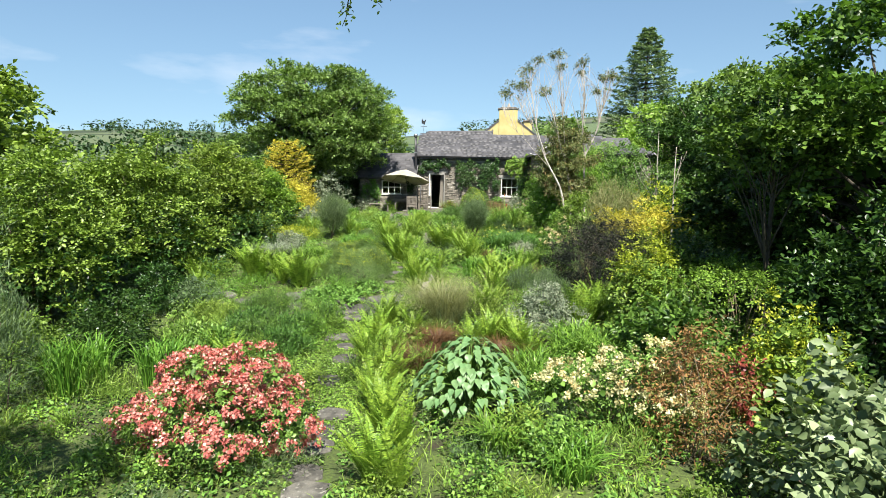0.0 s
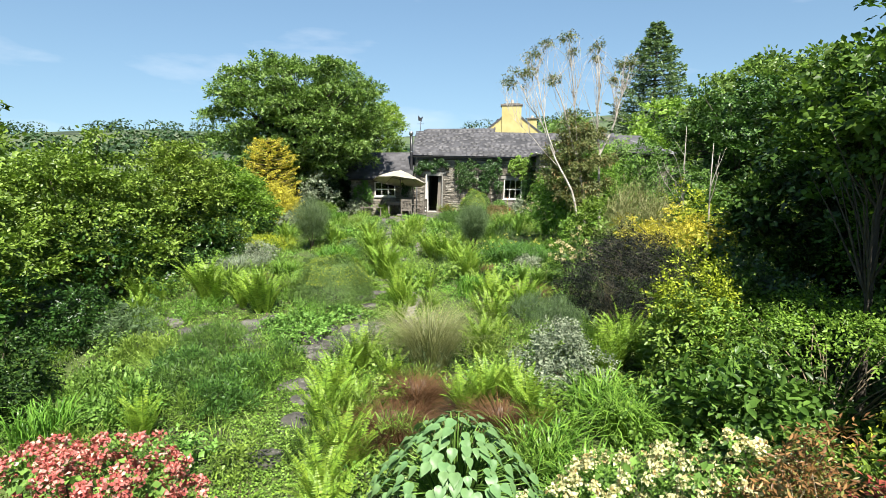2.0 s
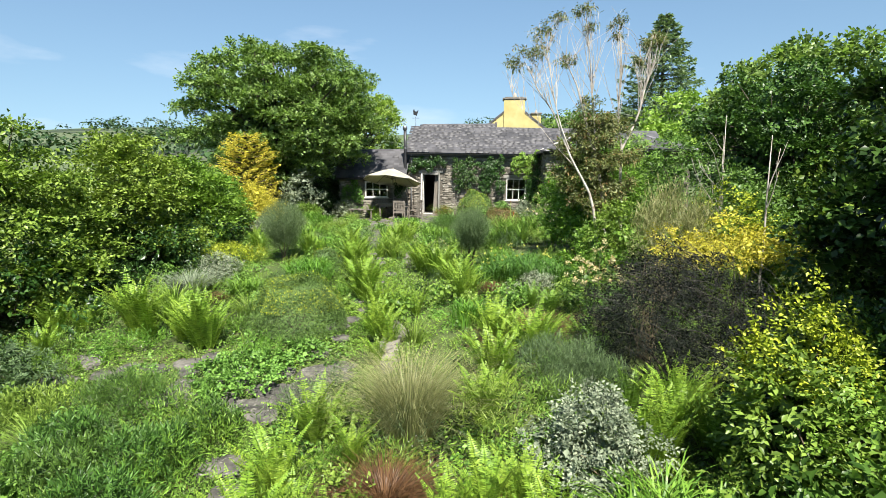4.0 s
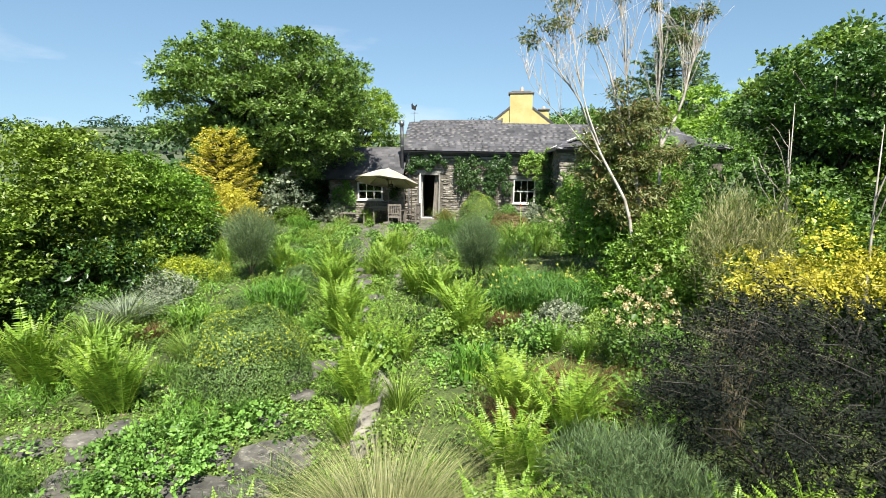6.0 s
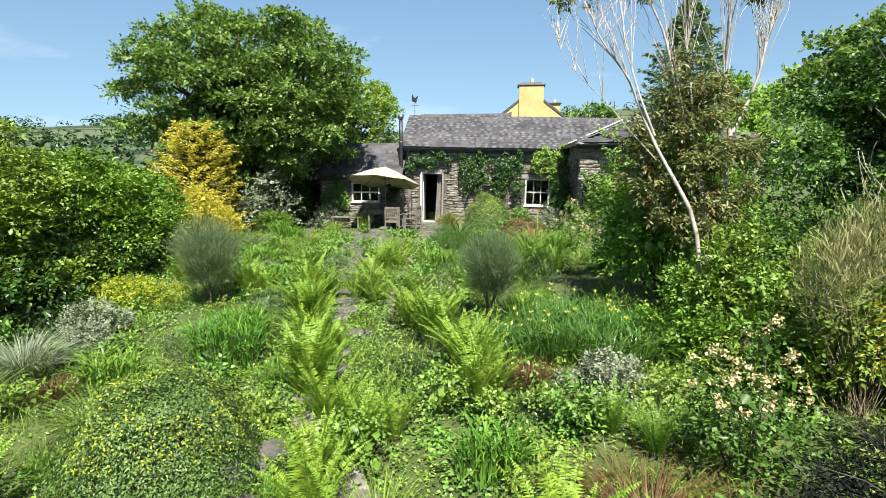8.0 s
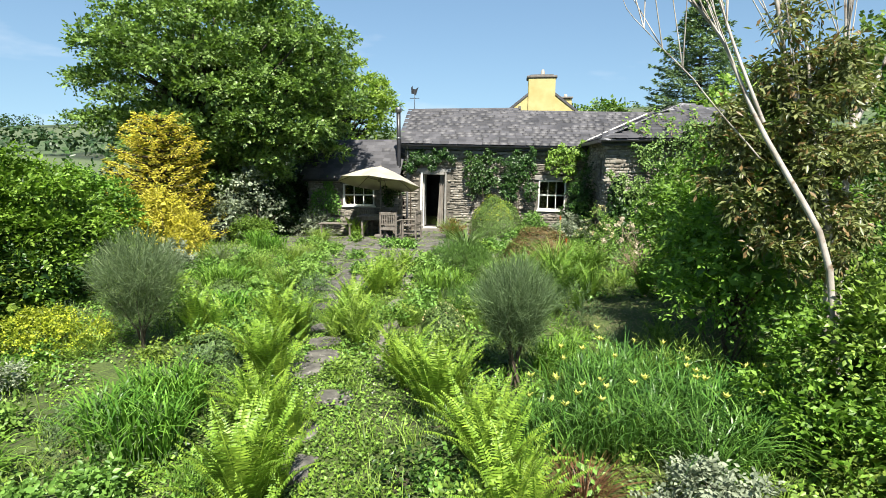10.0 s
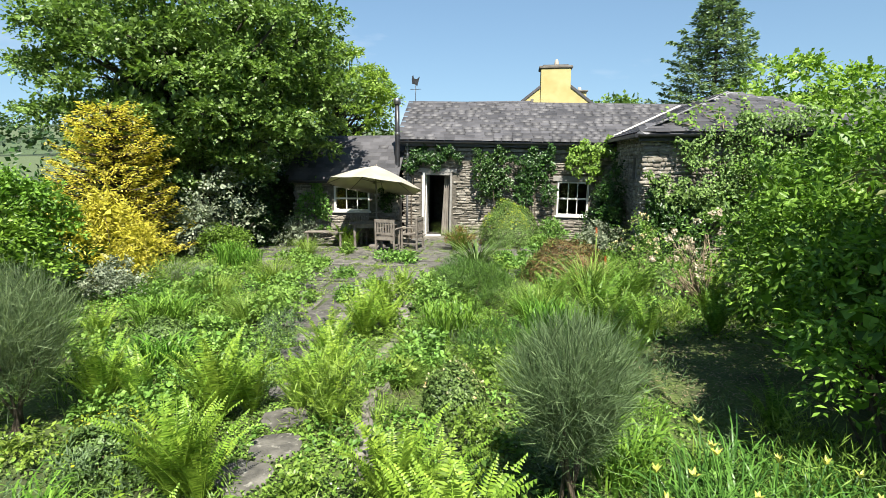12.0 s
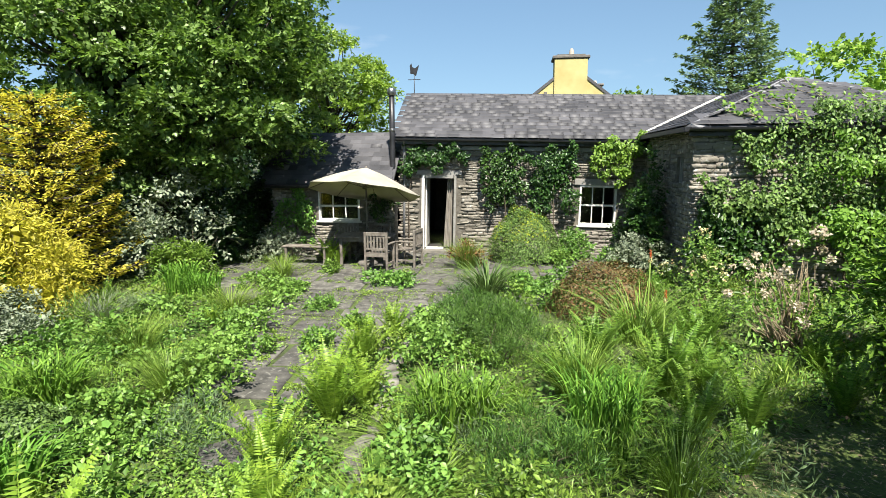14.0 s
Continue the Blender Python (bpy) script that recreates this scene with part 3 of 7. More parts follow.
def sash_window(parent, x0, x1, z0, z1, y, cols=3, m=Matrix(), name="window"):
    """A white sliding sash set in a wall, its face towards -y."""
    win = new(name)
    win.parent = parent
    win.matrix_basis = m
    f, zm = 0.055, (z0 + z1) / 2
    bm = bmesh.new()
    box_bm(bm, x0, x0 + f, y - 0.05, y + 0.06, z0, z1, 0.006)
    box_bm(bm, x1 - f, x1, y - 0.05, y + 0.06, z0, z1, 0.006)
    box_bm(bm, x0 + f, x1 - f, y - 0.05, y + 0.06, z1 - f, z1, 0.006)
    box_bm(bm, x0 + f, x1 - f, y - 0.05, y + 0.06, z0, z0 + f, 0.006)
    part("window_frame", bm_mesh("window_frame", bm, WHITE_PAINT), win)
    part("window_sill", box("window_sill", x0 - 0.05, x1 + 0.05, y - 0.11, y + 0.05, z0 - 0.055, z0 - 0.002, WHITE_PAINT, 0.008), win)
    part("meeting_rail", box("meeting_rail", x0 + f, x1 - f, y - 0.03, y + 0.03, zm - 0.025, zm + 0.025, WHITE_PAINT, 0.004), win)
    cell = (x1 - x0 - 2 * f) / cols
    for i in range(1, cols):
        xm = x0 + f + cell * i
        part("glazing_bar", box("glazing_bar", xm - 0.012, xm + 0.012, y - 0.022, y + 0.02, z0 + f, zm - 0.025, WHITE_PAINT), win)
        part("glazing_bar", box("glazing_bar", xm - 0.012, xm + 0.012, y - 0.022, y + 0.02, zm + 0.025, z1 - f, WHITE_PAINT), win)
    for i in range(cols):
        for a, b in ((z0 + f, zm - 0.025), (zm + 0.025, z1 - f)):
            p = part("pane", box("pane", x0 + f + cell * i + 0.012, x0 + f + cell * (i + 1) - 0.012, y, y + 0.005, a, b, GLASS), win)
            p.visible_shadow = False
    return win


def gutter(parent, x0, x1, y, z, mat=GUTTER, name="gutter"):
    pts = [(math.cos(a) * 0.065, math.sin(a) * 0.065) for a in np.linspace(math.pi, 2 * math.pi, 7)]
    pts += [(c * 0.85, s * 0.85) for c, s in reversed(pts)]
    return part(name, prism(name, [(y + a, z + b) for a, b in pts], x0, x1, mat, axis="x"), parent)


# ---- the cottage: long stone range ----
WX0, WX1, WY, EAVE, RIDGE_Y, RIDGE_Z = -3.98, 2.75, 34.8, 3.2, 37.4, 4.66
DOOR = (-3.40, -2.42, 0.10, 2.20)
WIN = (0.98, 1.98, 0.90, 2.0)
cottage = thing("cottage", "long rubble-stone cottage under a grey slate roof", "house")
# the old range stands slightly askew, its eaves falling towards the wing
cottage.matrix_basis = Matrix.Translation((-2.9, WY, 0)) @ Matrix.Rotation(radians(2.0), 4, "Z") @ Matrix.Rotation(radians(1.15), 4, "Y") @ Matrix.Translation((2.9, -WY, 0))


def wall_with_holes(parent, x0, x1, z0, z1, y0, y1, holes, mat, name="wall"):
    xs = sorted({x0, x1, *(h[0] for h in holes), *(h[1] for h in holes)})
    bm = bmesh.new()
    for a, b in zip(xs, xs[1:]):
        spans, z = [], z0
        for h in sorted(holes, key=lambda q: q[2]):
            if h[0] <= a and b <= h[1]:
                spans.append((z, h[2]))
                z = h[3]
        spans.append((z, z1))
        for c, d in spans:
            if d - c > 0.01:
                box_bm(bm, a, b, y0, y1, c, d)
    bmesh.ops.remove_doubles(bm, verts=bm.verts, dist=1e-5)
    return part(name, bm_mesh(name, bm, mat), parent)


wall_with_holes(cottage, WX0, 9.0, -0.15, EAVE + 0.12, WY, WY + 0.5, [DOOR, WIN], MORTAR)
part("rear_wall", box("rear_wall", WX0, 9.0, 39.8, 40.3, -0.15, EAVE + 0.1, MORTAR), cottage)
part("gable_wall", prism("gable_wall", [(WY + 0.5, -0.15), (39.8, -0.15), (39.8, EAVE + 0.1), (RIDGE_Y, RIDGE_Z - 0.12), (WY + 0.5, EAVE + 0.12)], WX0, WX0 + 0.45, MORTAR, axis="x"), cottage)
part("gable_wall", prism("gable_wall", [(WY + 0.5, -0.15), (39.8, -0.15), (39.8, EAVE + 0.1), (RIDGE_Y, RIDGE_Z - 0.12), (WY + 0.5, EAVE + 0.12)], 8.55, 9.0, MORTAR, axis="x"), cottage)
# room surfaces in the darkened colour, so the doorway looks unlit
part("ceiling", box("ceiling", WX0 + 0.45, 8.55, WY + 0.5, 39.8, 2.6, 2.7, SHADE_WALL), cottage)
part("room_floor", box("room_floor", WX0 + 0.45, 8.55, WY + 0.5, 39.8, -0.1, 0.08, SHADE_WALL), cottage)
part("roof_slope", slab("roof_slope", [(WX0 - 0.12, WY - 0.3, EAVE), (9.0, WY - 0.3, EAVE), (9.0, RIDGE_Y, RIDGE_Z), (WX0 - 0.12, RIDGE_Y, RIDGE_Z)], 0.1, SLATE), cottage)
part("roof_slope", slab("roof_slope", [(WX0 - 0.12, RIDGE_Y, RIDGE_Z), (9.0, RIDGE_Y, RIDGE_Z), (9.0, 40.4, EAVE - 0.1), (WX0 - 0.12, 40.4, EAVE - 0.1)], 0.1, SLATE), cottage)
for i in range(24):
    x = WX0 - 0.12 + i * 0.45
    part("ridge_tile", prism("ridge_tile", [(RIDGE_Y - 0.13, RIDGE_Z - 0.02), (RIDGE_Y, RIDGE_Z + 0.06), (RIDGE_Y + 0.13, RIDGE_Z - 0.02), (RIDGE_Y, RIDGE_Z + 0.03)], x, x + 0.44, SLATE, axis="x"), cottage)
part("fascia", box("fascia", WX0 - 0.1, WX1, WY - 0.24, WY - 0.21, EAVE - 0.16, EAVE - 0.02, GUTTER), cottage)
gutter(cottage, WX0 - 0.12, WX1, WY - 0.33, EAVE - 0.02)
part("eaves_band", box("eaves_band", WX0, WX1, WY - 0.06, WY - 0.003, EAVE - 0.30, EAVE - 0.2, GREY_PAINT, 0.004), cottage)
part("downpipe", mesh_from("downpipe", *tube([(WX0 + 0.1, WY - 0.3, EAVE - 0.06), (WX0 + 0.1, WY - 0.14, EAVE - 0.3), (WX0 + 0.1, WY - 0.1, 1.6), (WX0 + 0.1, WY - 0.1, 0.05)], [0.035] * 4, 8), LEAD, True), cottage)
# doorway
entry = new("doorway")
entry.parent = cottage
part("door_jamb", box("door_jamb", DOOR[0], DOOR[0] + 0.085, WY - 0.05, WY + 0.14, 0.1, 2.2, WHITE_PAINT, 0.006), entry)
part("door_jamb", box("door_jamb", DOOR[1] - 0.07, DOOR[1], WY - 0.05, WY + 0.14, 0.1, 2.2, GREY_PAINT, 0.006), entry)
part("door_head", box("door_head", DOOR[0] + 0.085, DOOR[1] - 0.085, WY - 0.05, WY + 0.14, 2.11, 2.2, GREY_PAINT, 0.006), entry)
part("lintel", box("lintel", DOOR[0] - 0.15, DOOR[1] + 0.15, WY - 0.055, WY - 0.003, 2.203, 2.33, GREY_PAINT, 0.01), entry)
part("threshold", box("threshold", DOOR[0] - 0.02, DOOR[1] + 0.02, WY - 0.22, WY + 0.45, 0.0, 0.098, EDGE_STONE, 0.012), entry)
# thin white patch on the floor of the doorway
part("door_mat", box("door_mat", DOOR[0] + 0.12, DOOR[0] + 0.62, WY + 0.02, WY + 0.38, 0.1, 0.112, WHITE_PAINT, 0.004), entry, "pale flat patch on the doorway floor")
part("open_door", box("open_door", DOOR[0] + 0.09, DOOR[0] + 0.13, WY + 0.16, WY + 0.98, 0.12, 2.10, WHITE_PAINT, 0.005), entry, "white door standing open inwards")
xs = np.linspace(0, 0.26, 40)
cv = [(DOOR[1] - 0.10 - x * (1.0 - 0.35 * zz), WY + 0.2 + 0.03 * math.sin(x * 75), 0.14 + 1.96 * zz) for zz in (0, 0.5, 1) for x in xs]
cf = [(k * 40 + i, k * 40 + i + 1, k * 40 + 41 + i, k * 40 + 40 + i) for k in range(2) for i in range(39)]
part("door_curtain", mesh_from("door_curtain", cv, cf, CURTAIN, True), entry, "pale cloth curtain drawn to one side")
sash_window(cottage, WIN[0], WIN[1], WIN[2], WIN[3], WY + 0.03)
part("lintel", box("lintel", WIN[0] - 0.16, WIN[1] + 0.16, WY - 0.055, WY - 0.003, WIN[3] + 0.003, WIN[3] + 0.17, GREY_PAINT, 0.01), cottage)
rubble_face(cottage, WX0, WX1, -0.05, EAVE - 0.3, WY, [(DOOR[0] - 0.02, DOOR[1] + 0.02, 0, 2.34), (WIN[0] - 0.03, WIN[1] + 0.03, WIN[2] - 0.08, WIN[3] + 0.18)], 300, seed=4)
up = Vector((0, RIDGE_Y - WY + 0.3, RIDGE_Z - EAVE))
slate_slope(cottage, (WX0 - 0.13, WY - 0.33, EAVE + 0.005), (1, 0, 0), up, 10.8, up.length, lambda u, v: u < 10.6, 300)

# ---- lower wing at the end: window behind the parasol ----
LX0, LX1, LY, LE, LRY, LRZ = -7.4, -3.98, 34.0, 1.96, 35.6, 3.37
LWIN = (-6.12, -4.95, 0.98, 1.78)
outhouse = thing("outhouse", "low stone lean-to with dark slate roof, shaded by a tree", "house")
wall_with_holes(outhouse, LX0, LX1 - 0.004, -0.15, LE + 0.1, LY, LY + 0.4, [LWIN], MORTAR)
part("gable_wall", prism("gable_wall", [(LY + 0.4, -0.15), (37.2, -0.15), (37.2, LE + 0.05), (LRY, LRZ - 0.12), (LY + 0.4, LE + 0.1)], LX0, LX0 + 0.4, MORTAR, axis="x"), outhouse)
part("rear_wall", box("rear_wall", LX0, LX1 - 0.004, 37.2, 37.5, -0.15, LE + 0.05, MORTAR), outhouse)
# darkened wall behind the window keeps the pane dim
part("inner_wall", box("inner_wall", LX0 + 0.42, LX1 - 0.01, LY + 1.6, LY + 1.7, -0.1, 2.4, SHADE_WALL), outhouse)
part("roof_slope", slab("roof_slope", [(LX0 - 0.12, LY - 0.25, LE), (LX1 - 0.005, LY - 0.25, LE), (LX1 - 0.005, LRY, LRZ), (LX0 - 0.12, LRY, LRZ)], 0.08, SLATE), outhouse)
part("roof_slope", slab("roof_slope", [(LX0 - 0.12, LRY, LRZ), (LX1 - 0.005, LRY, LRZ), (LX1 - 0.005, 37.6, LE), (LX0 - 0.12, 37.6, LE)], 0.08, SLATE), outhouse)
part("ridge_cap", prism("ridge_cap", [(LRY - 0.12, LRZ - 0.02), (LRY, LRZ + 0.06), (LRY + 0.12, LRZ - 0.02), (LRY, LRZ + 0.02)], LX0 - 0.12, LX1 - 0.005, SLATE, axis="x"), outhouse)
gutter(outhouse, LX0 - 0.12, LX1 - 0.01, LY - 0.3, LE - 0.02)
sash_window(outhouse, LWIN[0], LWIN[1], LWIN[2], LWIN[3], LY + 0.03)
rubble_face(outhouse, LX0, LX1 - 0.01, -0.05, LE - 0.05, LY, [(LWIN[0] - 0.03, LWIN[1] + 0.03, LWIN[2] - 0.08, LWIN[3] + 0.05)], 160, seed=9)
up2 = Vector((0, LRY - LY + 0.25, LRZ - LE))
slate_slope(outhouse, (LX0 - 0.13, LY - 0.28, LE + 0.005), (1, 0, 0), up2, LX1 - LX0 + 0.1, up2.length, lambda u, v: u < LX1 - LX0 + 0.06, 130, course=0.2, seed=5)

flue = thing("stove_flue", "tall dark steel stove flue with a bright cap", "flue", -4.09, 34.35)
part("pipe", mesh_from("pipe", *tube([(0, 0, 2.3), (0, 0, 3.4), (0, 0, 4.36)], [0.075, 0.075, 0.075], 14), GUTTER, True), flue)
part("cowl", mesh_from("cowl", *tube([(0, 0, 4.33), (0, 0, 4.35), (0, 0, 4.5), (0, 0, 4.53)], [0.08, 0.115, 0.115, 0.06], 14), STEEL, True), flue, "bright steel cowl")
part("collar", mesh_from("collar", *tube([(0, 0, 3.38), (0, 0, 3.39), (0, 0, 3.45), (0, 0, 3.46)], [0.076, 0.085, 0.085, 0.076], 14), STEEL, True), flue)
part("bracket", box("bracket", -0.02, 0.02, 0.06, 0.5, 2.9, 2.94, GUTTER), flue)

vane = thing("weather_vane", "small dark iron weather vane on the gable", "weather vane", -4.02, 37.45)
part("rod", mesh_from("rod", *tube([(0, 0, 4.72), (0, 0, 5.5)], [0.014, 0.01], 6), GUTTER), vane)
part("arm", box("arm", -0.2, 0.2, -0.008, 0.008, 5.16, 5.18, GUTTER), vane)
part("figure", prism("figure", [(-0.13, 5.36), (-0.02, 5.34), (0.06, 5.28), (0.1, 5.42), (0.16, 5.62), (0.03, 5.52), (-0.06, 5.56), (-0.09, 5.68), (-0.14, 5.6)], -0.01, 0.01, GUTTER), vane)

# ---- hipped wing with climbers ----
HX0, HX1, HY, HE = 2.75, 8.65, 30.7, 3.22
APEX = (5.5, 33.5, 4.44)
wing = thing("hipped_wing", "stone wing with hipped slate roof, half hidden by climbers", "house")
part("wall", box("wall", HX0, HX1, HY, HY + 0.45, -0.15, HE, MORTAR), wing)
SIDE_HOLE = (31.55, 32.0, 2.1, 2.65)
bm = bmesh.new()
for a, b, c, d in ((HY + 0.45, SIDE_HOLE[0], -0.15, HE), (SIDE_HOLE[1], WY - 0.01, -0.15, HE), (SIDE_HOLE[0], SIDE_HOLE[1], -0.15, SIDE_HOLE[2]), (SIDE_HOLE[0], SIDE_HOLE[1], SIDE_HOLE[3], HE)):
    box_bm(bm, HX0, HX0 + 0.45, a, b, c, d)
part("side_wall", bm_mesh("side_wall", bm, MORTAR), wing)
part("side_wall", box("side_wall", HX1 - 0.45, HX1, HY + 0.45, WY - 0.01, -0.15, HE, MORTAR), wing)
part("side_pane", box("side_pane", HX0 + 0.12, HX0 + 0.126, SIDE_HOLE[0], SIDE_HOLE[1], SIDE_HOLE[2], SIDE_HOLE[3], GLASS), wing)
part("pane_frame", box("pane_frame", HX0 + 0.06, HX0 + 0.11, SIDE_HOLE[0], SIDE_HOLE[0] + 0.05, SIDE_HOLE[2], SIDE_HOLE[3], GREY_PAINT), wing)
part("pane_frame", box("pane_frame", HX0 + 0.06, HX0 + 0.11, SIDE_HOLE[1] - 0.05, SIDE_HOLE[1], SIDE_HOLE[2], SIDE_HOLE[3], GREY_PAINT), wing)
EL, ER, EF = HX0 - 0.2, HX1 + 0.2, HY - 0.22
part("roof_front", slab("roof_front", [(EL, EF, HE), (ER, EF, HE), APEX], 0.08, SLATE), wing)
part("roof_side", slab("roof_side", [(EL, 38.0, HE), (EL, EF, HE), APEX, (APEX[0], 38.0, APEX[2])], 0.08, SLATE), wing)
part("roof_side", slab("roof_side", [(ER, EF, HE), (ER, 38.0, HE), (APEX[0], 38.0, APEX[2]), APEX], 0.08, SLATE), wing)
for corner in ((EL, EF, HE), (ER, EF, HE)):
    a, b = Vector(corner), Vector(APEX)
    side = (b - a).cross(Vector((0, 0, 1))).normalized() * 0.19
    lift = Vector((0, 0, 0.055))
    down = Vector((0, 0, -0.05))
    for k in range(9):
        p, q = a.lerp(b, k / 9), a.lerp(b, (k + 0.985) / 9)
        bm = bmesh.new()
        vs = [bm.verts.new(c) for c in (p - side + down, p + lift, p + side + down, q - side + down, q + lift, q + side + down)]
        for f in ((0, 1, 4, 3), (1, 2, 5, 4), (0, 2, 1), (3, 4, 5), (0, 3, 5, 2)):
            bm.faces.new([vs[i] for i in f])
        bmesh.ops.recalc_face_normals(bm, faces=bm.faces)
        part("hip_tile", bm_mesh("hip_tile", bm, LEAD), wing)
part("ridge_cap", prism("ridge_cap", [(APEX[0] - 0.13, APEX[2] - 0.03), (APEX[0], APEX[2] + 0.06), (APEX[0] + 0.13, APEX[2] - 0.03), (APEX[0], APEX[2])], APEX[1], 38.0, LEAD), wing)
vb, va = Vector((5.2, 37.05, 4.45)), Vector((2.72, 34.92, 3.37))
sd = Vector((0.7, -0.7, 0)).normalized() * 0.04
part("valley_strip", slab("valley_strip", [va - sd, va + sd, vb + sd, vb - sd], 0.03, WHITE_PAINT), wing)
gutter(wing, EL - 0.05, ER, EF - 0.06, HE - 0.03)
part("fascia", box("fascia", EL, ER, HY - 0.15, HY - 0.12, HE - 0.18, HE - 0.05, GUTTER), wing)
part("side_gutter", prism("side_gutter", [(EL - 0.12, HE - 0.1), (EL, HE - 0.1), (EL, HE - 0.01), (EL - 0.12, HE - 0.01)], EF - 0.06, WY - 0.35, GUTTER), wing)
rubble_face(wing, HX0, HX0 + 4.2, -0.05, HE - 0.06, HY, [], 200, seed=12)
side_turn = Matrix.Translation((HX0, HY, 0)) @ Matrix.Rotation(radians(-90), 4, "Z")
rubble_face(wing, -(WY - HY) + 0.02, 0, -0.05, HE - 0.06, 0, [(-(SIDE_HOLE[1] - HY), -(SIDE_HOLE[0] - HY), SIDE_HOLE[2], SIDE_HOLE[3])], 60, m=side_turn, seed=13)
fu = Vector((0, APEX[1] - EF, APEX[2] - HE))
half, fl = (ER - EL) / 2, fu.length
slate_slope(wing, (EL, EF - 0.02, HE + 0.004), (1, 0, 0), fu, ER - EL, fl, lambda u, v: abs(u - half) < half * (1 - v / fl) - 0.05, 160, course=0.24, w0=0.36, seed=6)
su = Vector((APEX[0] - EL, 0, APEX[2] - HE))
slate_slope(wing, (EL - 0.02, 38.0, HE + 0.004), (0, -1, 0), su, 38.0 - EF, su.length, lambda u, v: (38.0 - EF) - u > v / su.length * (APEX[1] - EF) + 0.05, 60, course=0.24, w0=0.36, seed=8)

# ---- roof behind, and the yellow house ----
barn = thing("rear_outbuilding", "rear stone range showing only its slate roof", "house")
part("wall", box("wall", -4.2, 0.3, 40.6, 44.0, -0.15, 3.7, MORTAR), barn)
part("roof_slope", slab("roof_slope", [(-4.3, 40.5, 4.1), (0.4, 40.5, 4.1), (0.4, 42.2, 5.12), (-4.3, 42.2, 5.12)], 0.1, SLATE), barn)
part("roof_slope", slab("roof_slope", [(-4.3, 42.2, 5.12), (0.4, 42.2, 5.12), (0.4, 44.2, 3.9), (-4.3, 44.2, 3.9)], 0.1, SLATE), barn)
part("ridge_cap", prism("ridge_cap", [(42.05, 5.1), (42.2, 5.19), (42.35, 5.1)], -4.3, 0.4, SLATE, axis="x"), barn)
part("end_cap", box("end_cap", 0.3, 0.42, 42.1, 42.3, 5.08, 5.26, CONCRETE, 0.01), barn)
bu = Vector((0, 1.7, 1.02))
slate_slope(barn, (-4.3, 40.48, 4.105), (1, 0, 0), bu, 4.7, bu.length, lambda u, v: u < 4.65, 0, course=0.22, seed=3)

CX, CY = 1.51, 44.4
farm = thing("yellow_house", "yellow-rendered two-storey house with a big gable chimney", "house")
GA, GEAVE, GHALF = 6.55, 3.3, 4.3
part("gable_wall", prism("gable_wall", [(CX - GHALF, -0.2), (CX + GHALF, -0.2), (CX + GHALF, GEAVE), (CX, GA), (CX - GHALF, GEAVE)], CY, CY + 0.5, YELLOW_RENDER), farm)
part("gable_wall", prism("gable_wall", [(CX - GHALF, -0.2), (CX + GHALF, -0.2), (CX + GHALF, GEAVE), (CX, GA), (CX - GHALF, GEAVE)], CY + 9.5, CY + 10, YELLOW_RENDER), farm)
part("side_wall", box("side_wall", CX - GHALF, CX - GHALF + 0.5, CY + 0.5, CY + 9.5, -0.2, GEAVE, YELLOW_RENDER), farm)
part("side_wall", box("side_wall", CX + GHALF - 0.5, CX + GHALF, CY + 0.5, CY + 9.5, -0.2, GEAVE, YELLOW_RENDER), farm)
for s in (-1, 1):
    part("roof_slope", slab("roof_slope", [(CX + s * 0.05, CY - 0.04, GA + 0.10), (CX + s * 0.05, CY + 10.1, GA + 0.10), (CX + s * (GHALF + 0.2), CY + 10.1, GEAVE - 0.12), (CX + s * (GHALF + 0.2), CY - 0.04, GEAVE - 0.12)][::s], 0.14, SLATE), farm)
stack = part("chimney", box("chimney", CX - 0.69, CX + 0.69, CY - 0.10, CY + 0.9, 4.5, 6.86, YELLOW_RENDER, 0.01), farm)
part("chimney_cap", box("chimney_cap", CX - 0.78, CX + 0.78, CY - 0.15, CY + 0.99, 6.87, 7.0, CONCRETE, 0.03), stack)
part("chimney_flaunching", box("chimney_flaunching", CX - 0.6, CX + 0.6, CY, CY + 0.85, 7.0, 7.07, CONCRETE, 0.06), stack)
part("chimney_pot", mesh_from("chimney_pot", *tube([(CX + 0.05, CY + 0.4, 7.05), (CX + 0.05, CY + 0.4, 7.1), (CX + 0.05, CY + 0.4, 7.28), (CX + 0.05, CY + 0.4, 7.36)], [0.13, 0.12, 0.09, 0.05], 12), CLAY, True), stack)
stack2 = part("chimney", box("chimney", 2.9, 3.6, 49.7, 50.6, 3.5, 6.38, YELLOW_RENDER, 0.01), farm)
part("chimney_cap", box("chimney_cap", 2.83, 3.67, 49.6, 50.7, 6.39, 6.5, CONCRETE, 0.03), stack2)
part("chimney_pot", mesh_from("chimney_pot", *tube([(3.25, 50.1, 6.5), (3.25, 50.1, 6.7)], [0.12, 0.09], 10), CLAY, True), stack2)


